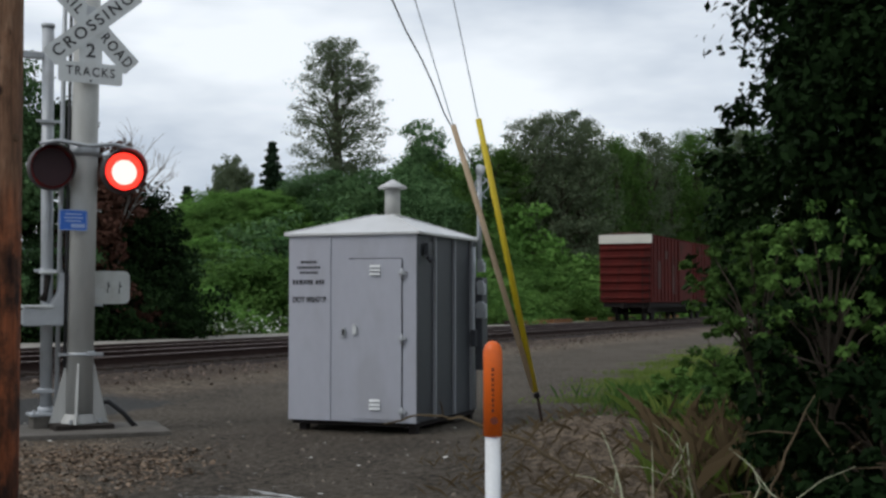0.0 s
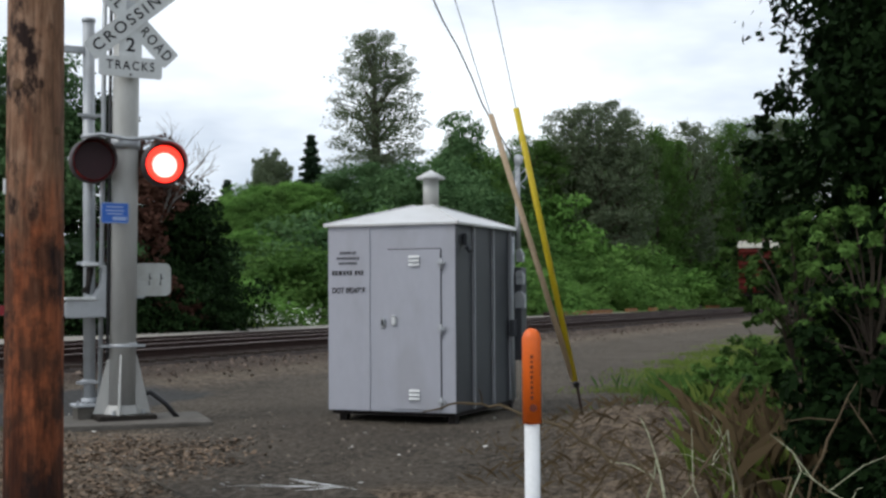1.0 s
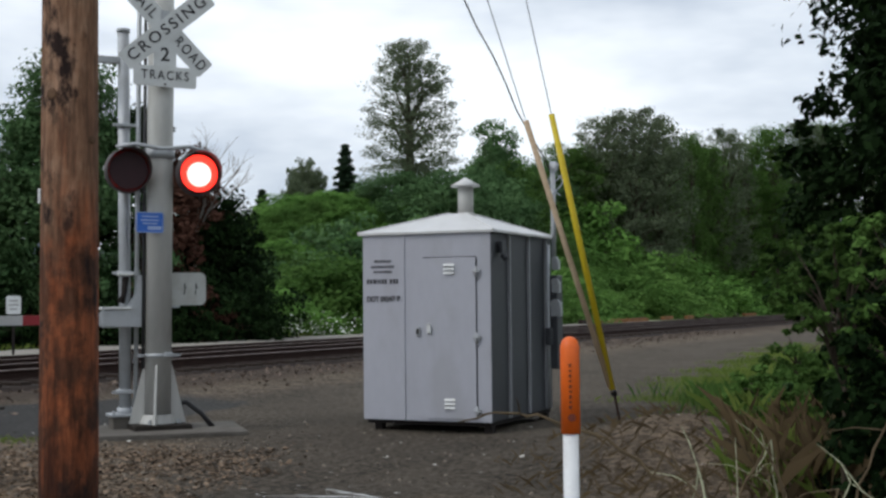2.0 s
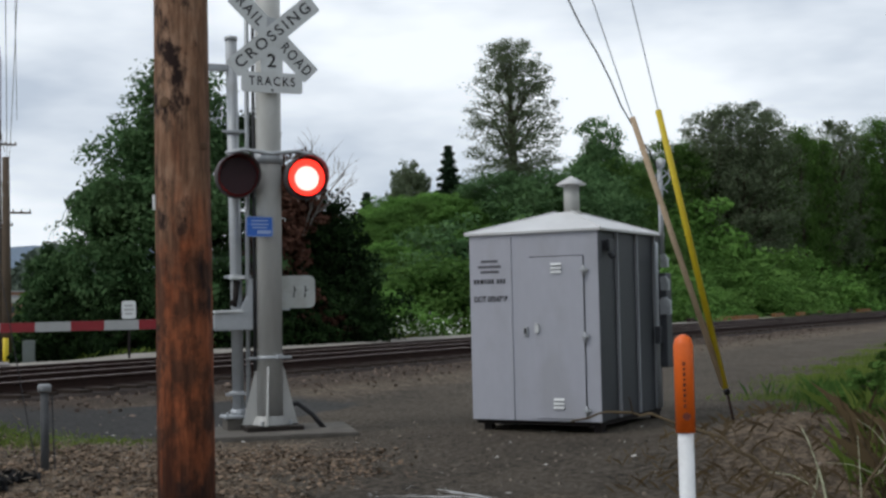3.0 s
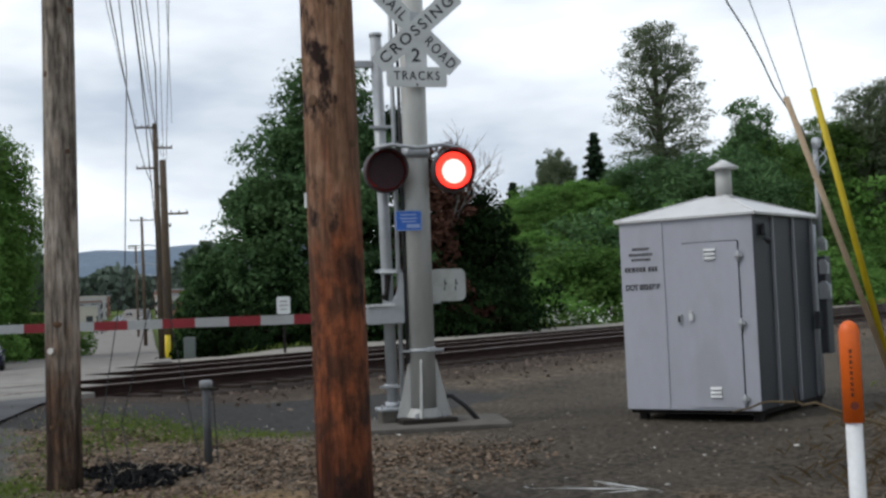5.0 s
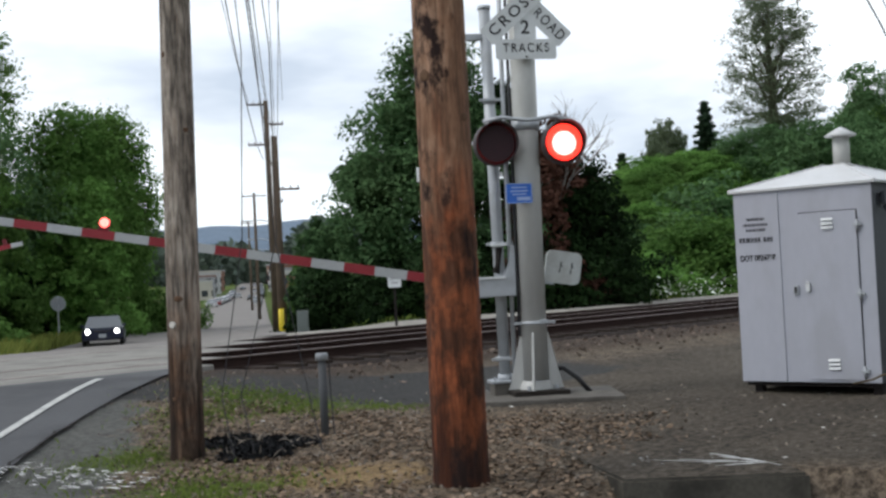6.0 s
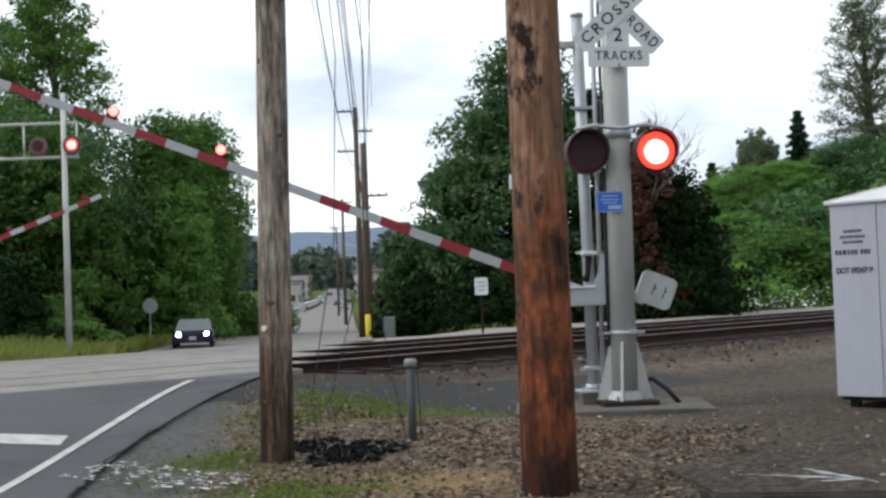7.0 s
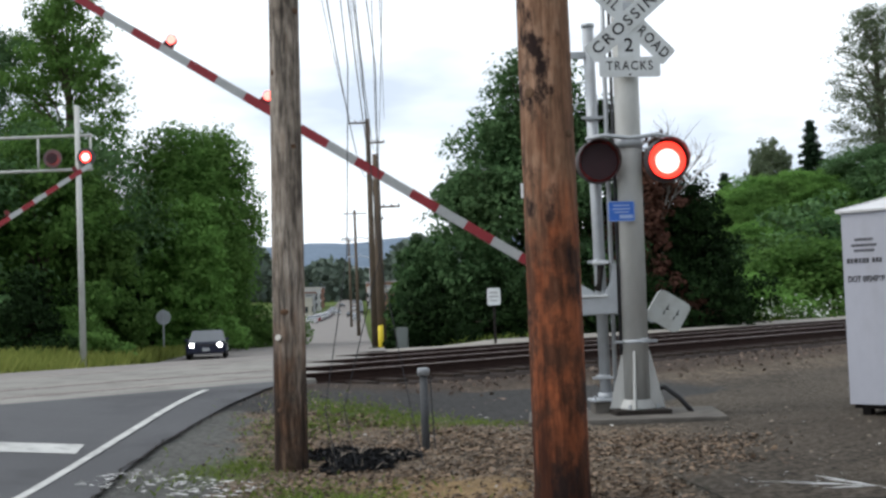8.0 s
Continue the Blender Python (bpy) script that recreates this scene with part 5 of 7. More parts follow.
# ---- boxcar ----
def build_boxcar():
    c = thing("boxcar", pose(0, 0, 0), "faded dark red ribbed railway boxcar with a white end band", "boxcar")
    L, W, Z0, Z1 = 15.5, 3.1, 1.05, 4.85
    bm = bmesh.new()
    box(bm, (0, L / 2, (Z0 + Z1) / 2), (W - 0.1, L, Z1 - Z0))
    part("body", bm, BOXRED, c)
    for k in range(7):
        z = Z0 + 0.25 + k * 0.46
        bm = bmesh.new()
        tube(bm, [(-W / 2 + 0.1, -0.02, z), (W / 2 - 0.1, -0.02, z)], 0.09, 8)
        part("end_rib", bm, BOXRED, c)
    bm = bmesh.new()
    box(bm, (0, -0.02, Z1 - 0.24), (W - 0.04, 0.12, 0.5))
    part("end_band", bm, BOXWHITE, c, "white painted band on the car end")
    for k in range(19):
        bm = bmesh.new()
        y = 0.4 + k * (L - 0.8) / 18
        box(bm, (-W / 2 + 0.03, y, (Z0 + Z1) / 2), (0.07, 0.08, Z1 - Z0 - 0.1))
        part("side_post", bm, BOXRED, c)
        bm = bmesh.new()
        box(bm, (W / 2 - 0.03, y, (Z0 + Z1) / 2), (0.07, 0.08, Z1 - Z0 - 0.1))
        part("side_post", bm, BOXRED, c)
    for y, z, w, hh in ((1.6, 2.6, 0.9, 1.6), (3.4, 3.8, 0.8, 0.5), (5.2, 2.4, 0.7, 1.7)):
        for sx in (-1, 1):
            bm = bmesh.new()
            box(bm, (sx * (W / 2 - 0.045), y, z), (0.02, w, hh))
            part("paint_patch", bm, CREAM, c)
    for sx in (-1, 1):
        bm = bmesh.new()
        box(bm, (sx * (W / 2 - 0.02), L / 2, (Z0 + Z1) / 2), (0.09, 3.0, Z1 - Z0 - 0.2), bevel=0.02)
        part("door", bm, BOXRED, c)
    bm = bmesh.new()
    prism(bm, [(-W / 2, Z1), (W / 2, Z1), (0.4, Z1 + 0.14), (-0.4, Z1 + 0.14)], -0.05, L + 0.05)
    part("roof", bm, mat("dull_roof", (0.1, 0.06, 0.05), 0.7, 0, 0.3, 1, 14, 0), c)
    bm = bmesh.new()
    box(bm, (0, L / 2, Z0 - 0.12), (2.7, L - 0.3, 0.34))
    box(bm, (0, L / 2, Z0 - 0.4), (1.4, L * 0.55, 0.4))
    box(bm, (0, -0.4, Z0 - 0.2), (0.25, 0.8, 0.25))
    part("underframe", bm, UNDER, c)
    bm = bmesh.new()
    for k in range(7):
        box(bm, (W / 2 - 0.35, -0.1, Z0 - 0.35 + 0.45 * k), (0.4, 0.03, 0.03))
    for dx in (-0.2, 0.2):
        box(bm, (W / 2 - 0.35 + dx, -0.1, Z0 + 1.0), (0.03, 0.03, 3.0))
    part("ladder", bm, UNDER, c)
    for y in (1.9, L - 1.9):
        bm = bmesh.new()
        for sx in (-1, 1):
            box(bm, (sx * 1.0, y, 0.62), (0.16, 2.3, 0.34), bevel=0.03)
        box(bm, (0, y, 0.75), (2.0, 0.4, 0.3))
        tk = part("truck", bm, UNDER, c)
        for dy in (-0.85, 0.85):
            bm = bmesh.new()
            for sx in (-1, 1):
                tube(bm, [(sx * 0.7, y + dy, 0.42), (sx * 0.84, y + dy, 0.42)], 0.42, 24)
            tube(bm, [(-0.7, y + dy, 0.42), (0.7, y + dy, 0.42)], 0.07, 10)
            part("wheelset", bm, UNDER, tk)
    return c


BOXCAR = build_boxcar()


# ---- the waiting car, far side ----
def build_car(name, m, paint, lights=True, label="dark blue car with its headlights on", scale=1.0):
    c = thing(name, m, label, "car")
    prof = [(-0.9, 0.32), (-0.9, 0.62), (-0.84, 0.78), (0.84, 0.78), (0.9, 0.62), (0.9, 0.32), (0.8, 0.25), (-0.8, 0.25)]
    bm = bmesh.new()
    prism(bm, prof, -2.2, 2.2)
    bmesh.ops.bevel(bm, geom=bm.edges[:], offset=0.08, segments=3, affect="EDGES")
    part("body", bm, paint, c)
    bm = bmesh.new()
    lo = [bm.verts.new(p) for p in ((-0.84, -0.9, 0.76), (0.84, -0.9, 0.76), (0.84, 1.9, 0.76), (-0.84, 1.9, 0.76))]
    hi = [bm.verts.new(p) for p in ((-0.66, 0.05, 1.27), (0.66, 0.05, 1.27), (0.66, 1.2, 1.29), (-0.66, 1.2, 1.29))]
    for k in range(4):
        j = (k + 1) % 4
        bm.faces.new((lo[k], lo[j], hi[j], hi[k])).material_index = 1
    bm.faces.new(hi)
    bmesh.ops.recalc_face_normals(bm, faces=bm.faces[:])
    part("cabin", bm, [paint, GLASS], c)
    for x in (-0.62, 0.62):
        bm = bmesh.new()
        tube(bm, [(x, -2.18, 0.64), (x, -2.235, 0.64)], [0.115, 0.095], 16)
        part("headlight", bm, HEADLIGHT if lights else GLASS, c, "lit headlight" if lights else "")
    bm = bmesh.new()
    box(bm, (0, -2.21, 0.66), (0.7, 0.03, 0.08), bevel=0.01)
    part("grille", bm, BLACK, c)
    bm = bmesh.new()
    box(bm, (0, -2.225, 0.45), (0.32, 0.015, 0.16), bevel=0.005)
    part("blank_plate", bm, SIGNBACK, c)
    for x in (-0.82, 0.82):
        for y in (-1.35, 1.35):
            bm = bmesh.new()
            tube(bm, [(x - 0.1, y, 0.32), (x + 0.1, y, 0.32)], 0.32, 20)
            w = part("wheel", bm, BLACK, c)
            bm = bmesh.new()
            tube(bm, [(x - 0.105, y, 0.32), (x + 0.105, y, 0.32)], 0.18, 12)
            part("rim", bm, GALV, w)
    for x in (-0.92, 0.92):
        bm = bmesh.new()
        box(bm, (x, -0.75, 0.86), (0.16, 0.08, 0.11), bevel=0.02)
        part("mirror", bm, paint, c)
    return c


CARPOS = rd(59.6, -6.82)
build_car("car", Matrix.Translation(CARPOS) @ Matrix.Rotation(radians(ROAD_YAW + 4), 4, "Z"), NAVY)

# ---- far side: cantilever, far gate, signs ----
def build_cantilever():
    c = thing("cantilever_signal", pose(0, 0, 0), "pale metal cantilever signal with a truss arm and red lamps", "crossing signal")
    bx, by = CANT
    z0 = gh(bx, by)
    c.matrix_basis = pose(bx, by, z0, 0, 0, 24)
    top = 8.75 - z0
    bm = bmesh.new()
    tube(bm, [(0, 0, -0.1), (0, 0, top)], [0.115, 0.09], 14)
    part("mast", bm, ALU, c)
    za, zb = 6.5 - z0, 7.7 - z0
    bm = bmesh.new()
    for z in (za, zb):
        tube(bm, [(0.5, 0, z), (-7.5, 0, z)], 0.055, 8)
    for x in (0.45, -1.4, -3.4, -5.4):
        tube(bm, [(x, 0, za), (x, 0, zb)], 0.04, 8)
    part("truss_arm", bm, ALU, c)
    for i, (x, z) in enumerate(((-0.85, za + 0.4), (0.33, za + 0.4))):
        bm = bmesh.new()
        tube(bm, [(x, -0.15, z), (x, -0.17, z)], 0.33, 24)
        tube(bm, [(x, 0.1, z), (x, -0.15, z)], [0.1, 0.2], 20)
        n = 20
        lamp = part("flashing_lamp", bm, HOOD, c, "round black lamp hood with a red lens")
        bm = bmesh.new()
        tube(bm, [(0, 0.012, 0), (0, -0.012, 0)], 0.2, 24, mi=2)
        tube(bm, [(0, -0.012, 0), (0, -0.016, 0)], [0.145, 0.14], 24, mi=3)
        for f in bm.faces:
            if len(f.verts) > 8 and f.material_index == 2:
                f.material_index = 0 if f.calc_center_median().y < 0 else 1
        d = part("lens_disc", bm, [HALO, DARKLENS, HOOD, LIT], lamp)
        d.location = (x, -0.22, z)
        FARLENS.append(d)
    return c


FARLENS = []
CANT = (-29.8, 35.1)
build_cantilever()


def build_far_gate():
    g = thing("crossing_gate", pose(-26.2, 22.6, gh(-26.2, 22.6), 0, 0, 209), "far crossing gate with a striped arm and red lamps", "crossing gate")
    bm = bmesh.new()
    tube(bm, [(0, 0, 0), (0, 0, 3.6)], 0.09, 14)
    part("gate_post", bm, GALV, g)
    bm = bmesh.new()
    box(bm, (0, 0.1, 1.1), (0.5, 0.4, 0.6), bevel=0.04)
    part("mechanism_case", bm, GALV, g)
    arm = gate_arm(g, 6.8, 0.5, ((4.4, True), (6.4, True)), 0.15)
    arm.location = (0, 0.0, 1.55 - gh(-26.2, 22.6))
    return g, arm


FAR_GATE, FAR_ARM = build_far_gate()


def post_sign(name, x, y, w, h, z, label, round_plate=False, face=24, material=WHITE):
    z0 = gh(x, y)
    g = thing(name, pose(x, y, z0, 0, 0, face), label, "road sign")
    bm = bmesh.new()
    box(bm, (0, 0.03, (z - z0 + h / 2) / 2 - 0.1), (0.06, 0.05, z - z0 + h / 2 + 0.2), bevel=0.008)
    part("post", bm, GALV if round_plate else UNDER, g)
    bm = bmesh.new()
    if round_plate:
        tube(bm, [(0, 0.06, z - z0), (0, 0.075, z - z0)], w / 2, 28)
    else:
        prism(bm, rounded(w, h, 0.05), -0.01, 0.0, Matrix.Translation((0, 0, z - z0)))
    part("plate", bm, material, g)
    return g


def wsign():
    g = post_sign("road_sign", -12.05, 29.65, 0.34, 0.44, 1.44, "small white road sign on a thin post")
    z = 1.44 - g.location.z
    bm = bmesh.new()
    for k, wd in enumerate((0.2, 0.24, 0.16)):
        box(bm, (0, -0.013, z + 0.1 - 0.1 * k), (wd, 0.004, 0.035))
    part("printing", bm, mat("grey_print", (0.3, 0.3, 0.3), 0.6, 0, 0.2, 9, 60, 0), g)


wsign()
post_sign("road_sign", -39.6, 52.8, 0.76, 0.76, 1.1, "round sign seen from its bare grey back", True, 24, SIGNBACK)


# ---- trees and shrubs ----
def polar(az, d):
    return d * math.sin(radians(az)), d * math.cos(radians(az))


def clumps(rng, kind, h, w, n):
    """Places and sizes of the leaf clumps of a crown that stands on z = 0."""
    t = rng.uniform(0, 1, n)
    a = rng.uniform(0, math.tau, n)
    if kind == "airy":
        # crown on the upper half, clumps strung along rising limbs
        limbs = max(40, n // 5)
        la, lf = rng.uniform(0, math.tau, limbs), (np.arange(limbs) + rng.uniform(0, 1, limbs)) / limbs
        i = rng.integers(0, limbs, n)
        out = rng.uniform(0.06, 1, n) ** 0.62
        f = np.clip(lf[i] * 0.93 + 0.1 * out + rng.normal(0, 0.016, n), 0, 1)
        prof = np.interp(lf, (0, 0.2, 0.45, 0.68, 0.86, 1), (0.9, 1.0, 1.0, 0.92, 0.76, 0.34)) * rng.uniform(0.72, 1.12, limbs)
        r = w / 2 * prof[i] * out
        a = la[i] + rng.normal(0, 0.16, n)
        z = h * (0.22 + 0.78 * f)
        cs = 0.075 * w * rng.uniform(0.45, 1.35, n)
    elif kind == "spread":
        # broad below, stepped lobes narrowing to a ragged top
        lobes = 34
        lf, la = rng.uniform(0.08, 1, lobes), rng.uniform(0, math.tau, lobes)
        lr = np.interp(lf, (0, 0.3, 0.5, 0.72, 0.9, 1), (0.9, 1.0, 0.86, 0.62, 0.36, 0.12)) * rng.uniform(0.72, 1.0, lobes)
        i = rng.integers(0, lobes, n)
        off = rng.normal(size=(n, 3))
        off = off / np.linalg.norm(off, axis=1, keepdims=True) * rng.uniform(0.35, 1, (n, 1)) ** 0.5
        size = w * 0.21 * rng.uniform(0.7, 1.2, lobes)[i]
        base = rng.uniform(0.3, 0.98, n) ** 0.8
        x = w / 2 * (lr * np.cos(la))[i] * base + off[:, 0] * size
        y = w / 2 * (lr * np.sin(la))[i] * base + off[:, 1] * size
        z = np.clip(h * lf[i] * 0.93 + off[:, 2] * size * 0.85 - 0.03 * h, 0.05, h)
        cs = 0.07 * w * rng.uniform(0.5, 1.4, n)
        return np.stack([x, y, z], 1), cs
    elif kind == "top":
        # a compact crown high on its stem
        el = np.arcsin(rng.uniform(-1, 1, n))
        rad = rng.uniform(0.15, 1, n) ** 0.45
        r = w / 2 * np.cos(el) * rad * (1 + 0.22 * np.sin(a * 3 + el * 4))
        z = h * (0.76 + 0.23 * np.sin(el) * rad)
        cs = 0.07 * w * rng.uniform(0.5, 1.4, n)
    elif kind == "spire":
        z = h * (0.3 + 0.7 * t)
        tier = 0.62 + 0.38 * np.cos(z / h * 150 + 0.6 * np.sin(a * 2))
        r = w / 2 * (1.0 - z / h) * tier * rng.uniform(0.1, 1, n) ** 0.6
        z = z - r * 0.18
        cs = 0.016 * w * rng.uniform(0.6, 1.3, n)
    elif kind == "bush":
        el = np.arcsin(rng.uniform(0.0, 1, n))
        rad = rng.uniform(0.35, 1, n) ** 0.45
        lob = 1 + 0.24 * np.sin(a * 3 + 1.3 + el * 2) + 0.2 * np.sin(a * 7 + el * 5)
        r = w / 2 * np.cos(el) * rad * lob
        z = h * np.sin(el) * rad * (0.92 + 0.16 * np.sin(a * 4 + 2))
        cs = 0.1 * (h + w) / 2 * rng.uniform(0.5, 1.3, n)
    else:
        el = np.arcsin(rng.uniform(-0.85, 1, n))
        rad = rng.uniform(0.2, 1, n) ** 0.4
        lob = 1 + 0.2 * np.sin(a * 3 + el * 3) + 0.14 * np.sin(a * 5 - el * 4 + 1)
        r = w / 2 * np.cos(el) * rad * lob
        z = h * 0.56 + h * 0.44 * np.sin(el) * rad
        cs = 0.085 * (h + w) / 2 * rng.uniform(0.5, 1.3, n)
    return np.stack([r * np.cos(a), r * np.sin(a), z], 1), cs


def make_tree(name, kind, h, w, material, label, n, per, leaf, seed, category="tree", m=Matrix(), trunk=True, group="", droop=0.3, tight=1.0):
    rng = np.random.default_rng(seed)
    rr = random.Random(seed)
    t = thing(name, m, label, category, group)
    c, cs = clumps(rng, kind, h, w, n)
    cs = cs * tight
    if trunk:
        bm = bmesh.new()
        top = h * (0.93 if kind in ("airy", "spire") else 0.6)
        r0 = max(0.035 * h ** 0.8, 0.03) if h > 3 else 0.022
        tube(bm, [(0, 0, -0.3), (0.03 * w * 0.3, 0, top * 0.4), (-0.03 * w * 0.3, 0.02 * w, top * 0.75), (0, 0, top)], [r0 * 1.2, r0 * 0.85, r0 * 0.5, r0 * 0.12], 8)
        for i in rr.sample(range(n), min(n, 44 if kind == "airy" else 22)):
            z = max(0.15 * h, c[i][2] * {"spire": 0.99, "airy": 0.76}.get(kind, 0.72))
            z = min(z, top * 0.95)
            p = Vector(c[i])
            s0 = Vector((0, 0, z))
            k = r0 * (1 - z / h) * 0.5 + 0.008
            tube(bm, [s0, s0.lerp(p, 0.5) + Vector((0, 0, 0.04 * h)), p], [k, k * 0.6, k * 0.2], 5, cap=False)
        part("trunk", bm, BARK, t)
    off = rng.normal(size=(n, per, 3))
    off *= (rng.uniform(0.2, 1, (n, per, 1)) ** 0.5) / (np.linalg.norm(off, axis=2, keepdims=True) + 1e-6)
    p = c[:, None, :] + off * cs[:, None, None] * np.array([1.25, 1.25, 0.8])
    p = p.reshape(-1, 3)
    o = unit(unit(off.reshape(-1, 3)) + 0.7 * unit(p - np.array([0, 0, h * 0.4])))
    ok = p[:, 2] > 0.02
    quads("crown" if trunk else "foliage", leaves(rng, p[ok], leaf, droop, 0.55, o[ok]), material, t)
    return t


def place(proto, x, y, sx=1.0, sz=1.0, rz=0.0, sink=0.1):
    """A copy of a tree, of another size and turn."""
    o = copy_thing(proto, pose(x, y, gh(x, y) - sink, 0, 0, rz))
    o.scale = (sx, sx, sz)
    return o


def put(proto, x, y, sx=1.0, sz=1.0, rz=0.0, sink=0.1):
    proto.matrix_basis = pose(x, y, gh(x, y) - sink, 0, 0, rz)
    proto.scale = (sx, sx, sz)
    return proto


def row_of(protos, spots):
    """The first spots take the trees themselves, the rest take copies."""
    used = set()
    for k, x, y, sx, sz, rz in spots:
        if k in used:
            place(protos[k], x, y, sx, sz, rz)
        else:
            used.add(k)
            KEEP.append((protos[k], x, y, sx, sz, rz))
    for a in KEEP:
        put(*a)
    KEEP.clear()


KEEP = []


def build_woods():
    rr = random.Random(11)
    bushes = [make_tree("shrub", "bush", 4.5, 6.0, (LF_LIGHT, LF_MID, LF_LIGHT, LF_DEEP)[k], ("broad fresh green leafy shrub behind the tracks", "broad green leafy shrub behind the tracks", "broad fresh green leafy shrub behind the tracks", "broad dark green leafy shrub behind the tracks")[k], 380, 46, 0.22, 20 + k, "shrub", group="shrubs behind the tracks") for k in range(4)]
    trees = [make_tree("tree", "round", 10, 7.5, (LF_MID, LF_DEEP, LF_LIGHT)[k], ("leafy green tree in the wood", "dense dark green tree in the wood", "fresh green leafy tree in the wood")[k], 460, 50, 0.25, 40 + k, group="trees of the wood") for k in range(3)]
    tall = [make_tree("cottonwood_tree", "airy", 16, 7.0, (LF_POP, LF_MID)[k], ("tall grey-green cottonwood tree in the wood", "tall green cottonwood tree in the wood")[k], 900, 20, 0.21, 60 + k, group="tall trees of the wood") for k in range(2)]
    spots = []
    u = 26.0
    while u < 160:
        for s in (30.0, 34.5):
            x, y = at_su(s + rr.uniform(-1, 1), u + rr.uniform(-1.2, 1.2))
            k = rr.uniform(0.75, 1.15) * (1 + 0.009 * (u - 26))
            az = math.degrees(math.atan2(x, y))
            if az > -12.6:
                kind = rr.choice((0, 2, 2, 0, 2, 1) if az > -3 else (1, 3, 1, 0, 3))
                spots.append((kind, x, y, k * 1.05, k * rr.uniform(0.8, 1.1) * (0.6 if s < 32 else 1.0), rr.uniform(0, 360)))
        u += 4.2
    # shrubs all over the slope
    for _ in range(170):
        az, d = rr.uniform(-15, -3), rr.uniform(60, 100)
        x, y = polar(az, d)
        if across(x, y) > 36:
            k = rr.uniform(0.4, 0.75)
            spots.append((rr.choice((0, 2, 0, 2, 1)), x, y, k, k * 0.6, rr.uniform(0, 360)))
    row_of(bushes, spots)
    spots = []
    u = 52.0
    while u < 185:
        for s in (39.0, 45.0):
            x, y = at_su(s + rr.uniform(-1.5, 1.5), u + rr.uniform(-2, 2))
            az = math.degrees(math.atan2(x, y))
            k = rr.uniform(0.85, 1.1)
            if az > -4.2:
                # the lower wood stays under the crowns of the tall trees behind it
                d = math.hypot(x, y)
                cap = 1.4 + d * (np.interp(az, (-5, -2, 0.5, 3, 5, 9, 14), (0.106, 0.11, 0.126, 0.128, 0.128, 0.134, 0.142)) - rr.uniform(0.0, 0.024))
                spots.append((rr.choice((0, 1, 2, 2, 0, 1)), x, y, k * 1.1, max(0.5, min(1.9, (cap - gh(x, y)) / 10)), rr.uniform(0, 360)))
        u += 5.0
    for az, d, top, w in ((-3.2, 80, 9.9, 7.0), (-5.4, 84, 10.3, 6.0), (-1.6, 82, 10.3, 6.5)):
        x, y = polar(az, d)
        spots.append((1, x, y, w / 7.5, (top - gh(x, y)) / 10, 80 + 40 * az))
    row_of(trees, spots)
    spots = []
    for k, az, d, h, w in ((0, 4.1, 100, 15.9, 5.2), (0, 6.3, 104, 16.3, 5.0), (0, 5.3, 101, 16.6, 5.6), (1, 7.9, 108, 15.4, 2.6), (0, 9.3, 112, 16.2, 4.4), (1, 10.3, 116, 15.6, 4.8), (1, 11.4, 118, 17.0, 6.0), (0, 12.6, 120, 17.4, 6.4), (1, 13.8, 124, 18, 7), (1, 2.2, 98, 13.6, 5.0), (1, 3.1, 99, 13.2, 4.4), (0, 15.5, 128, 19, 8), (1, 8.6, 110, 14.6, 3.4)):
        x, y = polar(az, d)
        spots.append((k, x, y, w / 5.2, (h - gh(x, y)) / 16, rr.uniform(0, 360)))
    row_of(tall, spots)
    dark = make_tree("tree", "spread", 12, 6.6, LF_DEEP, "dense dark green tree standing over the wood", 420, 50, 0.22, 66)
    x, y = polar(-1.05, 86)
    put(dark, x, y, 1, (14.0 - gh(x, y)) / 12, 20)
    big = make_tree("cottonwood_tree", "airy", 20, 7.6, LF_POP, "tall lone cottonwood tree with an airy crown", 1200, 26, 0.2, 71)
    x, y = polar(-4.8, 95)
    g = gh(x, y)
    put(big, x, y, 1, (21.2 - g) / 20, 40)
    far = make_tree("cottonwood_tree", "top", 12, 6.0, LF_POP, "small round grey-green tree on the hill", 420, 36, 0.28, 73)
    x, y = polar(-9.6, 150)
    put(far, x, y, 0.85, (19.0 - gh(x, y)) / 12, 15)
    fir = make_tree("fir_tree", "spire", 20, 13, LF_FIR, "small dark pointed fir tree far off", 1500, 12, 0.34, 75, "fir tree", group="distant firs")
    for k, (az, d, h, w) in enumerate(((-7.75, 170, 22.9, 21), (-11.5, 170, 16.8, 19))):
        x, y = polar(az, d)
        (put if k == 0 else place)(fir, x, y, w / 13, (h - gh(x, y)) / 20, 30 * k)


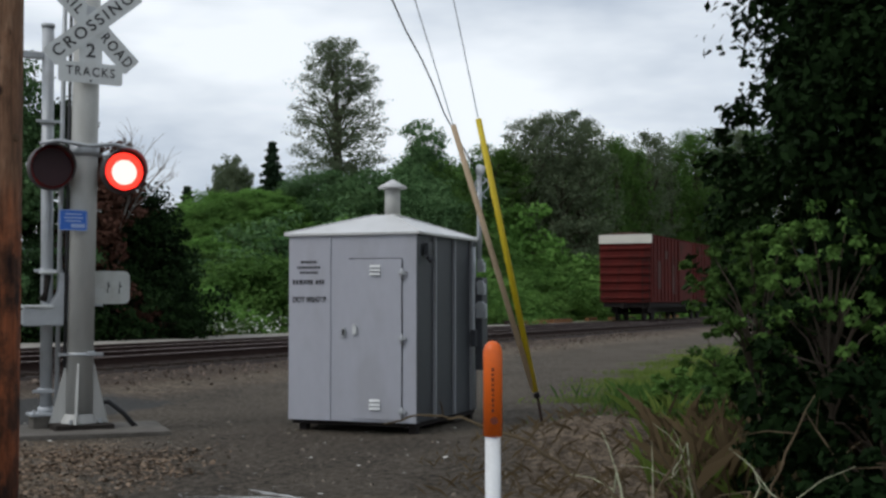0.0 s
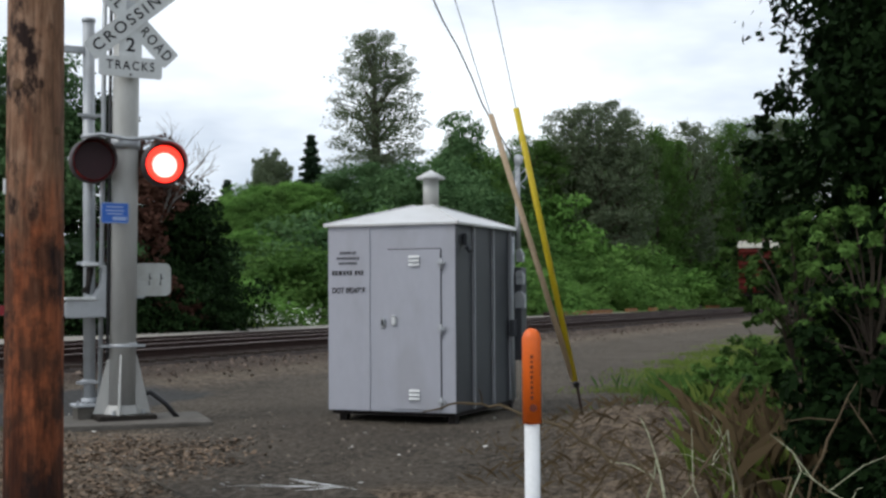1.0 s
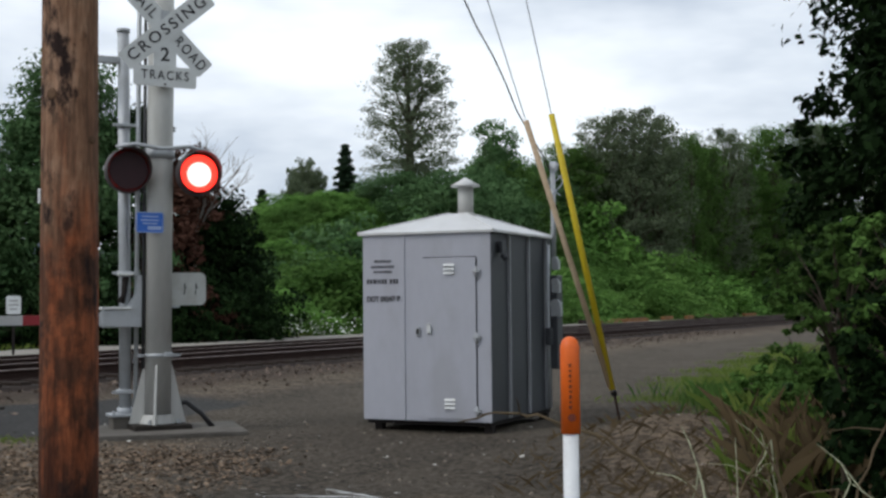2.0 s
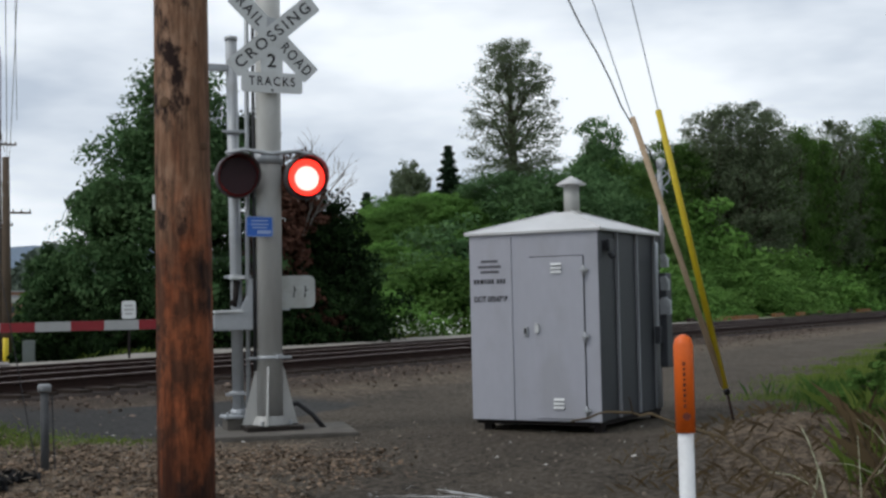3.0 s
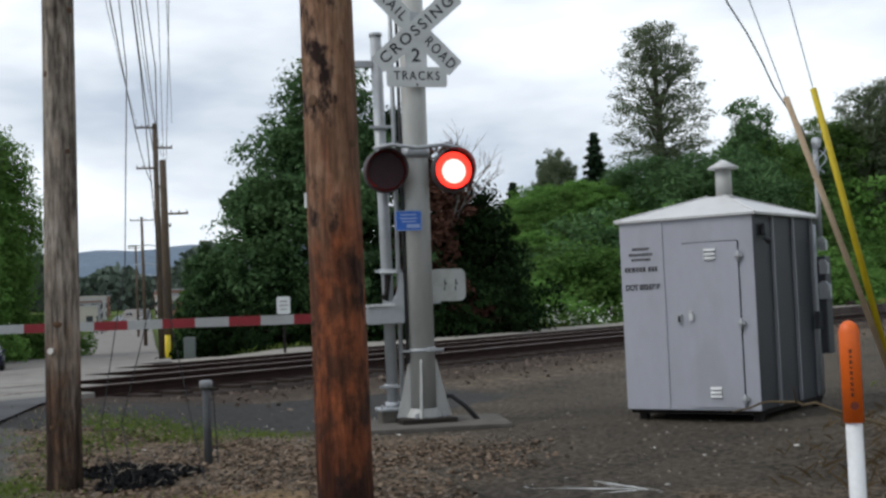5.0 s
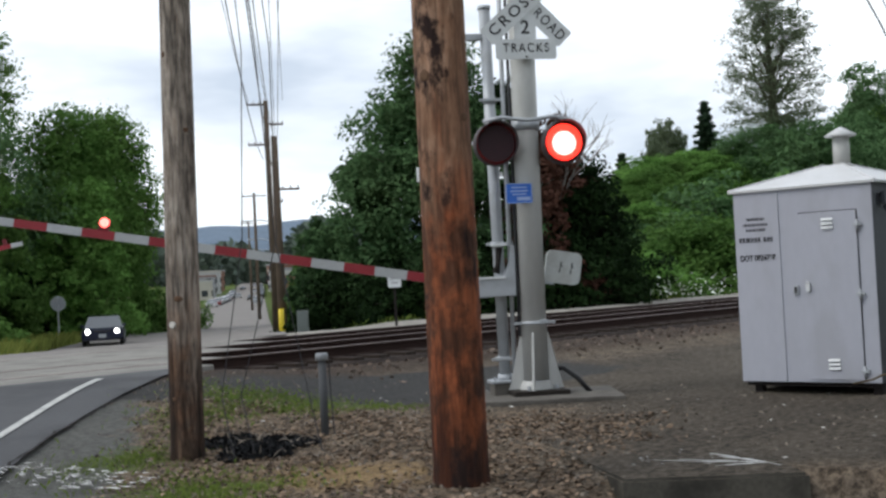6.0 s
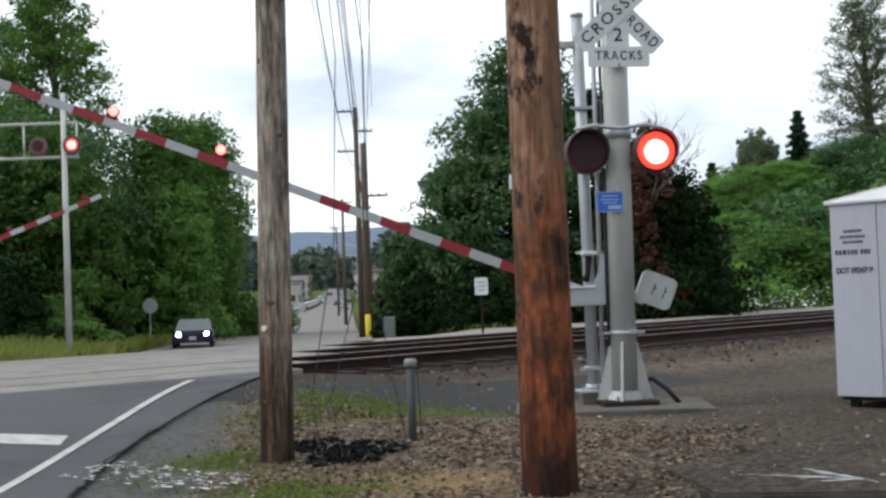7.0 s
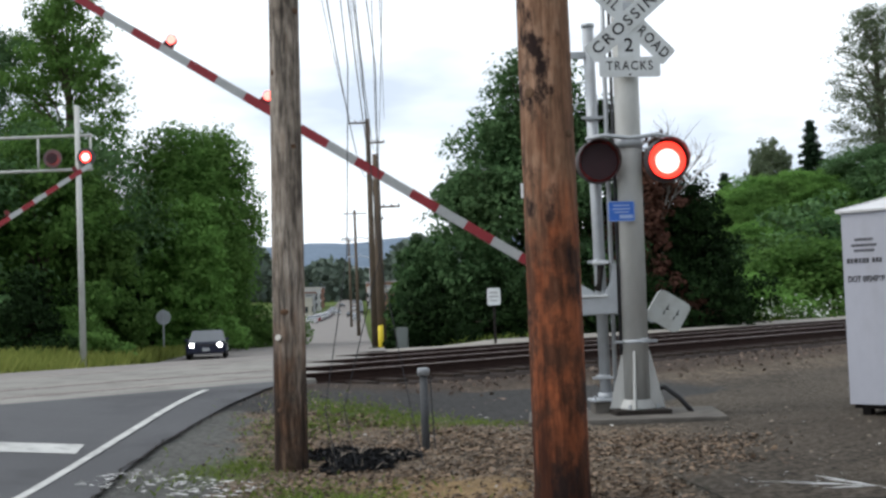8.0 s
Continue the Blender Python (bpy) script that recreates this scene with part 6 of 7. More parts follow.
def build_left_trees():
    specs = (
        ("tree", "spread", -20.1, 42.5, 9.3, 6.6, LF_DEEP, "big dark green broadleaf tree beside the tracks", 900, 60, 0.17),
        ("tree", "spread", -25.0, 44.5, 3.9, 3.0, LF_DEEP, "dark green broadleaf tree beside the tracks", 380, 56, 0.17),
        ("tree", "spread", -23.3, 43.0, 5.9, 3.6, LF_DEEP, "dark green broadleaf tree beside the tracks", 420, 56, 0.17),
        # next two crowns: shade between the leaves is part of their colour
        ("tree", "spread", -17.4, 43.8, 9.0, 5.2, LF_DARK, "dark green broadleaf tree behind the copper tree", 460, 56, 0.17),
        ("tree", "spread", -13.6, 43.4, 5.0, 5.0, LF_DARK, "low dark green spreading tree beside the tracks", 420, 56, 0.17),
        ("copper_tree", "spread", -14.9, 42.3, 6.7, 4.2, LF_COPPER, "copper-leaved tree with dark red foliage", 420, 50, 0.17),
    )
    for i, (nm, kind, az, d, h, w, ml, lab, n, per, leaf) in enumerate(specs):
        x, y = polar(az, d)
        t = make_tree(nm, kind, h, w, ml, lab, n, per, leaf, 90 + i)
        put(t, x, y, 1, (h - gh(x, y) + 0.2) / h, 25 * i)
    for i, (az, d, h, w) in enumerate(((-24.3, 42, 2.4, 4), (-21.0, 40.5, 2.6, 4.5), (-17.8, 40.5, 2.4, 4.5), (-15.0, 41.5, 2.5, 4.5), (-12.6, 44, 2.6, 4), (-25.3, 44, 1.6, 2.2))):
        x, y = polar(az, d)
        # shade beneath the trees is put into these leaves
        t = make_tree("shrub", "bush", h, w, LF_DARK, "shaded green shrub under the trees", 170, 46, 0.18, 110 + i, "shrub")
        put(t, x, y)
    # bare branches
    x, y = polar(-14.3, 42)
    t = thing("dead_tree", pose(x, y, gh(x, y)), "bare grey leafless branches above the shrubs", "tree")
    rr = random.Random(5)
    def limb(bm, p, d, L, r, depth):
        q = p + d * L
        midp = p + d * L * 0.5 + Vector((rr.uniform(-1, 1), rr.uniform(-1, 1), rr.uniform(-0.3, 0.6))) * L * 0.08
        tube(bm, [p, midp, q], [r, r * 0.8, r * 0.55], 5, cap=False)
        if depth:
            for _ in range(3):
                nd = (d + Vector((rr.uniform(-0.8, 0.8), rr.uniform(-0.8, 0.8), rr.uniform(-0.3, 0.5)))).normalized()
                limb(bm, p.lerp(q, rr.uniform(0.5, 1)), nd, L * rr.uniform(0.5, 0.75), r * 0.55, depth - 1)
    bm = bmesh.new()
    limb(bm, Vector((-0.3, 0, -0.2)), Vector((0.05, 0, 1)), 3.6, 0.09, 0)
    part("trunk", bm, DEAD, t)
    for dx in (0.15, 0.55, 0.35):
        bm = bmesh.new()
        limb(bm, Vector((-0.2, 0, 3.2)), Vector((dx, rr.uniform(-0.2, 0.2), 1)).normalized(), 1.9, 0.045, 3)
        part("branch", bm, DEAD, t)
    # beyond the road
    for i, (az, d, h, w, ml, kind, lab) in enumerate((
            (-36.1, 76, 12.5, 5.6, LF_LIGHT, "round", "dense tall green tree beyond the road"),
            (-34.5, 78, 12.7, 5.0, LF_MID, "round", "dense tall green tree beyond the road"),
            (-35.6, 72, 8.6, 5.5, LF_LIGHT, "spread", "fresh green spreading tree beyond the road"),
            (-41.8, 61, 10.2, 8.6, LF_LIGHT, "spread", "fresh green leafy tree beyond the road"),
            (-40.0, 62, 8.2, 5.0, LF_MID, "spread", "green leafy tree beyond the road"),
            (-46.0, 59, 10.4, 9.6, LF_DEEP, "spread", "dark green leafy tree beyond the road"),
            (-40.6, 75, 19.8, 8.0, LF_MID, "airy", "tall airy dark green tree beyond the road"),
            (-43.8, 82, 19.0, 9.0, LF_DEEP, "airy", "tall airy dark green tree beyond the road"),
            (-41.8, 70, 12.0, 10.0, LF_DEEP, "round", "dense dark green tree beyond the road"),
            (-37.6, 78, 7.0, 6.0, LF_DEEP, "round", "dense dark green tree beyond the road"),
            # next two shrubs have foliage shade in their leaf colour
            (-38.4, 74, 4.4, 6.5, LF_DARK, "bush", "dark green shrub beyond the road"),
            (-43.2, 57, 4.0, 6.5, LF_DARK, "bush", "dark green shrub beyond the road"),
            (-40.6, 57, 2.6, 4.0, LF_MID, "bush", "green shrub beyond the road"),
            (-33.2, 80, 3.4, 6.5, LF_MID, "bush", "green shrub beyond the road"),
            (-33.0, 100, 3.0, 5.0, LF_MID, "bush", "green shrub beyond the road"),
            (-26.1, 54, 1.4, 1.8, LF_LIGHT, "bush", "fresh green shrub beside the street"),
            (-25.0, 60, 3.6, 3.0, LF_MID, "bush", "green shrub beside the street"),
            (-25.6, 78, 4.4, 3.6, LF_MID, "bush", "green shrub beside the street"))):
        x, y = polar(az, d)
        t = make_tree("tree" if kind != "bush" else "shrub", kind, h, w, ml, lab, 760 if kind != "bush" else 260, 44, 0.24, 140 + i, "tree" if kind != "bush" else "shrub")
        put(t, x, y, 1, (h - gh(x, y)) / h if kind != "bush" else 1, 31 * i)
    # white blossom
    x, y = polar(-9.4, 48.5)
    rng = np.random.default_rng(8)
    t = thing("blossoming_shrub", pose(x, y, gh(x, y), 0, 0, -12), "low shrub with white blossom beside the gravel", "shrub")
    c = np.stack([rng.normal(0, 1.1, 520), rng.normal(0, 0.5, 520), np.abs(rng.normal(0, 0.32, 520)) + 0.05], 1)
    quads("foliage", leaves(rng, c * np.array([1.2, 1.2, 1.05]), 0.22), LF_MID, t)
    quads("blossom", leaves(rng, c[:330] + np.array([0, -0.1, 0.05]), 0.11, 0, 0.9), FLOWER, t)


def build_near_tree():
    for i, (az, dd, h, w, ml, nm, kind, lab, n, per, leaf) in enumerate((
            # near-black leaf colour holds the crown's shade here
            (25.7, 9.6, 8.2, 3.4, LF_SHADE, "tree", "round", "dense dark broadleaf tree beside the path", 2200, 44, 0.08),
            # second tree added behind the first to shut out the sky
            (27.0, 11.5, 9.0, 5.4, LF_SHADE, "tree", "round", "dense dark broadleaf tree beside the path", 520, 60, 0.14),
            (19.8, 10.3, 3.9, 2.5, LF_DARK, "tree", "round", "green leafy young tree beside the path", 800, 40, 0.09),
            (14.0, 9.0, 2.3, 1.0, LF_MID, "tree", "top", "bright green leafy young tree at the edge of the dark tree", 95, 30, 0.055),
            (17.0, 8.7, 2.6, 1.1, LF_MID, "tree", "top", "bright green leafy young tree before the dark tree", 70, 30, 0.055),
            (17.2, 9.6, 2.3, 1.3, LF_SHADE, "shrub", "bush", "shaded green leafy shrub under the dark tree", 150, 60, 0.085),
            (19.2, 8.8, 2.6, 1.9, LF_SHADE, "shrub", "bush", "shaded green leafy shrub under the dark tree", 160, 60, 0.085),
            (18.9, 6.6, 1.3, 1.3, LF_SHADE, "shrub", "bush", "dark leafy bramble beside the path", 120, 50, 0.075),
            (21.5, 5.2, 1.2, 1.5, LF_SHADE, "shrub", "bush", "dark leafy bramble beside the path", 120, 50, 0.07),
            (14.4, 10.9, 0.75, 1.5, LF_MID, "shrub", "bush", "low green bramble on the bank", 110, 50, 0.07),
            (10.6, 14.6, 0.6, 1.3, LF_MID, "shrub", "bush", "low green bramble on the bank", 90, 50, 0.07),
            (12.2, 15.6, 0.95, 1.2, LF_MID, "shrub", "bush", "low green bramble on the bank", 90, 50, 0.07),
            (13.7, 14.2, 0.8, 1.7, LF_MID, "shrub", "bush", "low green bramble on the bank", 110, 50, 0.07),
            (12.6, 12.6, 0.5, 1.2, LF_DEEP, "shrub", "bush", "low green bramble on the bank", 90, 50, 0.07))):
        x, y = polar(az, dd)
        t = make_tree(nm, kind, h, w, ml, lab, n, per, leaf, 200 + i, nm, droop=0.6, tight=0.6)
        put(t, x, y, 1, 1, 60 * i)


build_woods()
build_left_trees()
build_near_tree()


# ---- grass, stones, litter ----
def scatter(rng, n, x0, x1, y0, y1, keep):
    x, y = rng.uniform(x0, x1, n), rng.uniform(y0, y1, n)
    k = keep(x, y) > rng.uniform(0, 1, n)
    x, y = x[k], y[k]
    return np.stack([x, y, ground_h(x, y)], 1)


def build_cover():
    rng = np.random.default_rng(4)

    def rim(x, y):
        return x - np.interp(y, (11, 16, 20.4, 24.3, 39.7), (2.2, 1.6, 2.1, 3.3, 8.2)) - 0.35 * np.sin(y * 1.7) - 0.2 * np.sin(y * 3.9)

    def bank(x, y):
        return smooth(-0.5, 1.1, rim(x, y)) * smooth(10.6, 12.8, y) * smooth(44, 30, y) * (0.6 + 0.4 * np.sin(x * 2.1 + y * 0.8) * np.sin(y * 1.4))
    c = scatter(rng, 210000, 0.8, 13, 10.5, 42, bank)
    tagged(quads("bank_grass", blades(rng, c, 0.085, 0.004), LF_GRASS), "uneven green grass on the bank", "grass", kind="stuff")

    c = scatter(rng, 30000, 1.2, 7, 11.5, 18.5, lambda x, y: smooth(0.0, 0.8, rim(x, y)) * smooth(18.5, 16, y) * (0.15 + 0.85 * (np.sin(x * 2.3 + 0.6) * np.sin(y * 1.9) > -0.1)) * 0.8)
    tall = blades(rng, c, 0.24, 0.005, 0.3)
    tagged(quads("tall_weeds", tall, LF_MID), "tall green weeds on the bank", "weeds", kind="stuff")

    def verge(x, y):
        return tufts(x, y) ** 1.5 * (0.3 + 0.7 * (np.sin(x * 5.1) * np.sin(y * 4.3) > -0.2))
    c = scatter(rng, 60000, -9, -3, 6, 14, verge)
    tagged(quads("verge_grass", blades(rng, c, 0.05, 0.005, 0.5), LF_GRASS), "patchy short grass beside the road", "grass", kind="stuff")

    def dry(x, y):
        return smooth(-0.4, 0.8, x) * smooth(12.4, 11.0, y) * smooth(5.0, 7.0, y) * 0.5
    c = scatter(rng, 9000, -0.6, 5, 5, 12.5, dry)
    tagged(quads("dry_grass", blades(rng, c, 0.1, 0.0022, 0.9), LF_STRAW), "dry straw-coloured grass on the dirt", "grass", kind="stuff")

    # brush of dry stalks and tall green stems before the dark tree
    def brush(x, y):
        az = np.degrees(np.arctan2(x, y))
        return smooth(8.5, 12, az) * smooth(20, 17, az) * (0.35 + 0.65 * (np.sin(x * 3.7) * np.sin(y * 2.9 + 1) > -0.2))
    c = scatter(rng, 9000, 0.6, 4.2, 5.2, 10.6, lambda x, y: brush(x, y) * 0.5)
    tagged(quads("dry_stalks", blades(rng, c, 0.45, 0.003, 0.4), LF_STRAW), "tall dry brown stalks on the bank", "weeds", kind="stuff")
    c = scatter(rng, 12000, 0.9, 4.4, 6.5, 12.5, lambda x, y: brush(x, y) * 0.55)
    tagged(quads("green_stems", blades(rng, c, 0.3, 0.0045, 0.35), LF_GRASS), "tall green stems among the dry stalks", "weeds", kind="stuff")

    def meadow(x, y):
        la = lateral(x, y)
        la = la - bend(RD.x * x + RD.y * y)
        return smooth(-8.7, -9.4, la) * smooth(24.0, 26.0, across(x, y))
    c = scatter(rng, 90000, -52, -24, 24, 62, meadow)
    tagged(quads("tall_grass", blades(rng, c, 0.95, 0.022, 0.25), LF_TALL), "tall yellow-green meadow grass beyond the road", "grass", kind="stuff")

    def edge(x, y):
        s = across(x, y)
        return smooth(25.6, 26.6, s) * smooth(29.5, 28.5, s) * smooth(0.4, 1.4, lateral(x, y)) * 0.9
    c = scatter(rng, 60000, -22, 30, 34, 110, edge)
    tagged(quads("edge_grass", blades(rng, c, 0.2, 0.012, 0.4), LF_GRASS), "green grass along the edge of the gravel", "grass", kind="stuff")

    # stones and bark chips
    def rubble(x, y):
        west = smooth(-1.9, -2.6, x + 0.18 * (y - 10)) * smooth(13.2, 12.6, y) * smooth(-1.4, -0.6, lateral(x, y)) * smooth(6.8, 7.6, y)
        west = west * (1 - 0.75 * np.exp(-(((x + 3.95) / 0.8) ** 2 + ((y - 8.4) / 0.6) ** 2)))
        return np.maximum(west, 0.06 * smooth(6, 8, y) * smooth(16, 14, y) * smooth(-1.0, 0.0, lateral(x, y)))
    c = scatter(rng, 17000, -9, 4, 6.5, 16, rubble)
    n = len(c)
    k = rng.uniform(0.006, 0.034, (n, 1))
    f = unit(rng.normal(size=(n, 3)))
    g = unit(np.cross(f, rng.normal(size=(n, 3))))
    f[:, 2] *= 0.4
    g[:, 2] *= 0.4
    hi = c + np.array([0, 0, 1]) * k * 0.55
    pyr = []
    for a, b in ((f, g), (g, -f), (-f, -g), (-g, f)):
        pyr.append(np.stack([c + a * k - [0, 0, 0.004], c + b * k - [0, 0, 0.004], hi + b * k * 0.45, hi + a * k * 0.45], 1))
    pyr.append(np.stack([hi + f * k * 0.45, hi + g * k * 0.45, hi - f * k * 0.45, hi - g * k * 0.45], 1))
    tagged(quads("loose_stones", np.concatenate(pyr), PEBBLE), "loose brown stones and bark chips on the dirt", "stones", kind="stuff")
    c = scatter(rng, 700, -9, 3, 6.5, 15, lambda x, y: 0.25 * smooth(-1.0, -0.4, lateral(x, y)) * smooth(12.5, 11, across(x, y)))
    v = leaves(rng, c + np.array([0, 0, 0.012]), 0.06, 0, 0.7)
    v[:, :, 2] = v[:, :, 2] * 0.25 + (c[:, None, 2] + 0.015) * 0.75
    tagged(quads("litter", v, LITTER), "small pale scraps and leaves on the ground", "litter", kind="stuff")
    def chips(x, y):
        return smooth(-1.4, -2.4, x + 0.12 * (y - 9)) * smooth(12.6, 11.5, y) * smooth(-1.2, -0.4, lateral(x, y)) * (0.35 + 0.65 * (np.sin(x * 3.1 + 1) * np.sin(y * 2.7) > -0.3)) * (1 - 0.8 * np.exp(-(((x + 3.95) / 0.8) ** 2 + ((y - 8.4) / 0.6) ** 2)))
    c = scatter(rng, 20000, -7, -1.2, 6.5, 13, chips)
    v = leaves(rng, c, 0.062, 0, 0.55)
    v[:, :, 2] = v[:, :, 2] * 0.4 + c[:, None, 2] * 0.6 + 0.014
    tagged(quads("bark_chips", v, mat("brown_bark_chip", (0.15, 0.108, 0.076), 0.95, 0, 0.2, 8, 60, 0.2, island=0.92)), "brown bark chips and dead leaves on the dirt", "litter", kind="stuff")
    # rocks along the ballast
    c = scatter(rng, 26000, -12, 14, 12, 50, lambda x, y: smooth(11.3, 12.6, across(x, y)) * smooth(14.2, 13.6, across(x, y)) * smooth(0.3, 1.2, lateral(x, y)) * 0.8)
    k = rng.uniform(0.015, 0.05, (len(c), 1))
    v = leaves(rng, c + np.array([0, 0, 0.01]), 0.07, 0, 0.9)
    tagged(quads("ballast_stones", v, mat("loose_ballast", (0.13, 0.1, 0.08), 0.95, 0, 0.2, 8, 60, 0.2, island=0.6)), "rusty brown loose ballast stones", "stones", kind="stuff")


build_cover()


def build_tie_piles():
    rr = random.Random(44)
    rust = mat("rusty_orange_timber", (0.2, 0.1, 0.045), 0.9, 0, 0.35, 2, 20, 0.3, (0.08, 0.05, 0.035), 0.5)
    for k in range(11):
        u = 62 + k * 3.4 + rr.uniform(-0.8, 0.8)
        x, y = at_su(23.6 + rr.uniform(-0.6, 0.6), u)
        bm = bmesh.new()
        box(bm, (0, 0, 0.1), (0.24, 2.5, 0.2), bevel=0.02)
        o = tagged(link("old_tie", bm, rust if k % 3 else TIE), "old weathered railway tie lying on the gravel", "railway tie", "old ties")
        o.matrix_basis = pose(x, y, gh(x, y) + 0.02, 0, 0, TRACK_YAW + rr.uniform(-12, 12))


build_tie_piles()

# slab in the ground, with spilled paint
sl = tagged(new("concrete_slab"), "dark weathered concrete slab edge with a white paint stain", "concrete slab")
bm = bmesh.new()
prism_pts = [(-1.83, 8.2), (-0.68, 8.52), (-1.29, 9.9), (-3.0, 10.2)]
lo = [bm.verts.new((x, y, -0.7)) for x, y in prism_pts]
hi = [bm.verts.new((x, y, 0.022)) for x, y in prism_pts]
bm.faces.new(hi)
for k in range(4):
    bm.faces.new((lo[k], lo[(k + 1) % 4], hi[(k + 1) % 4], hi[k]))
bmesh.ops.recalc_face_normals(bm, faces=bm.faces[:])
bmesh.ops.bevel(bm, geom=[e for e in bm.edges if min(v.co.z for v in e.verts) > 0], offset=0.02, segments=2, affect="EDGES")
for f in bm.faces:
    f.material_index = 1 if f.normal.z > 0.9 else 0
part("block", bm, [SLAB, GROUND], sl)


def splash(name, cx, cy, z, spots, seed, label, parent=None, size=0.12):
    """Flat irregular blots of paint."""
    rr = random.Random(seed)
    bm = bmesh.new()
    for x, y, r, st in spots:
        vs = []
        n = 14
        tilt = rr.uniform(-0.5, 0.5)
        for k in range(n):
            a = math.tau * k / n
            q = r * rr.uniform(0.45, 1.25)
            ex, ey = q * st * math.cos(a), q * math.sin(a)
            vs.append(bm.verts.new((cx + x + ex * math.cos(tilt) - ey * math.sin(tilt), cy + y + ex * math.sin(tilt) + ey * math.cos(tilt), z(cx + x, cy + y) if callable(z) else z)))
        bm.faces.new(vs)
    return bm


rr = random.Random(9)
bm = splash("stain", -1.35, 9.1, 0.0265, [(rr.uniform(-0.55, 0.35), rr.uniform(-0.35, 0.4), rr.uniform(0.004, 0.013), rr.uniform(1, 2.5)) for _ in range(22)], 2, "")
# thin runs of paint that meet in one place
for x, y, wd in ((-1.78, 8.99, 0.03), (-1.6, 9.05, 0.02), (-1.43, 9.33, 0.03), (-1.36, 9.2, 0.02), (-1.31, 8.76, 0.025), (-1.2, 8.83, 0.02), (-0.88, 8.8, 0.012)):
    a, b = Vector((x, y, 0.0268 + 0.002 * wd)), Vector((-0.98, 8.92, 0.0268 + 0.002 * wd))
    side = (b - a).normalized().cross(Vector((0, 0, 1)))
    last = None
    for k in range(13):
        p = a.lerp(b, k / 12)
        h = wd * (0.25 + 0.75 * math.sin(math.pi * (0.15 + 0.75 * k / 12))) * rr.uniform(0.35, 1.0) * (0.5 if rr.random() < 0.25 else 1)
        cur = (bm.verts.new(p + side * h * rr.uniform(0.6, 1)), bm.verts.new(p - side * h * rr.uniform(0.6, 1)))
        if last:
            bm.faces.new((last[0], cur[0], cur[1], last[1]))
        last = cur
part("paint_stain", bm, SPILL, sl)
bm = splash("stain", -6.02, 8.05, lambda x, y: max(float(road_h(across(x, y))), gh(x, y)) + 0.012, [(rr.uniform(-0.7, 0.7), rr.uniform(-0.35, 0.35), rr.uniform(0.004, 0.019), rr.uniform(1.2, 3.5)) for _ in range(170)], 3, "")
tagged(link("paint_spill", bm, SPILL), "splashes of spilled white paint on the asphalt", "paint spill", kind="structure")

# burnt heap by the weathered pole
rng = np.random.default_rng(6)
n = 2600
a, r = rng.uniform(0, math.tau, n), rng.uniform(0, 1, n) ** 0.7
lob = 1 + 0.22 * np.sin(a * 3 + 0.5) + 0.16 * np.sin(a * 5)
p, q = 0.44 * r * lob * np.cos(a), 0.62 * r * lob * np.sin(a)
hx, hy = -5.36 + 0.87 * p - 0.48 * q, 9.78 + 0.48 * p + 0.87 * q
hump = 0.1 * (1 - r ** 1.5) * (0.55 + 0.45 * np.sin(hx * 11) * np.sin(hy * 9 + 1))
hc = np.stack([hx, hy, ground_h(hx, hy) + hump * rng.uniform(0.3, 1.1, n) + 0.006], 1)
tagged(quads("burnt_debris", leaves(rng, hc, 0.09, 0, 0.45), ASH), "black burnt heap of debris beside the pole", "debris", kind="stuff")
k = rng.choice(n, 60, replace=False)
sticks = leaves(rng, hc[k] + np.array([0, 0, 0.03]), 0.17, 0, 0.1)
tagged(quads("charred_sticks", sticks, mat("pale_charred_stick", (0.2, 0.17, 0.14), 0.9, 0, 0.3, 8, 60, 0.2, island=0.6)), "pale charred sticks on the burnt heap", "sticks", kind="stuff")


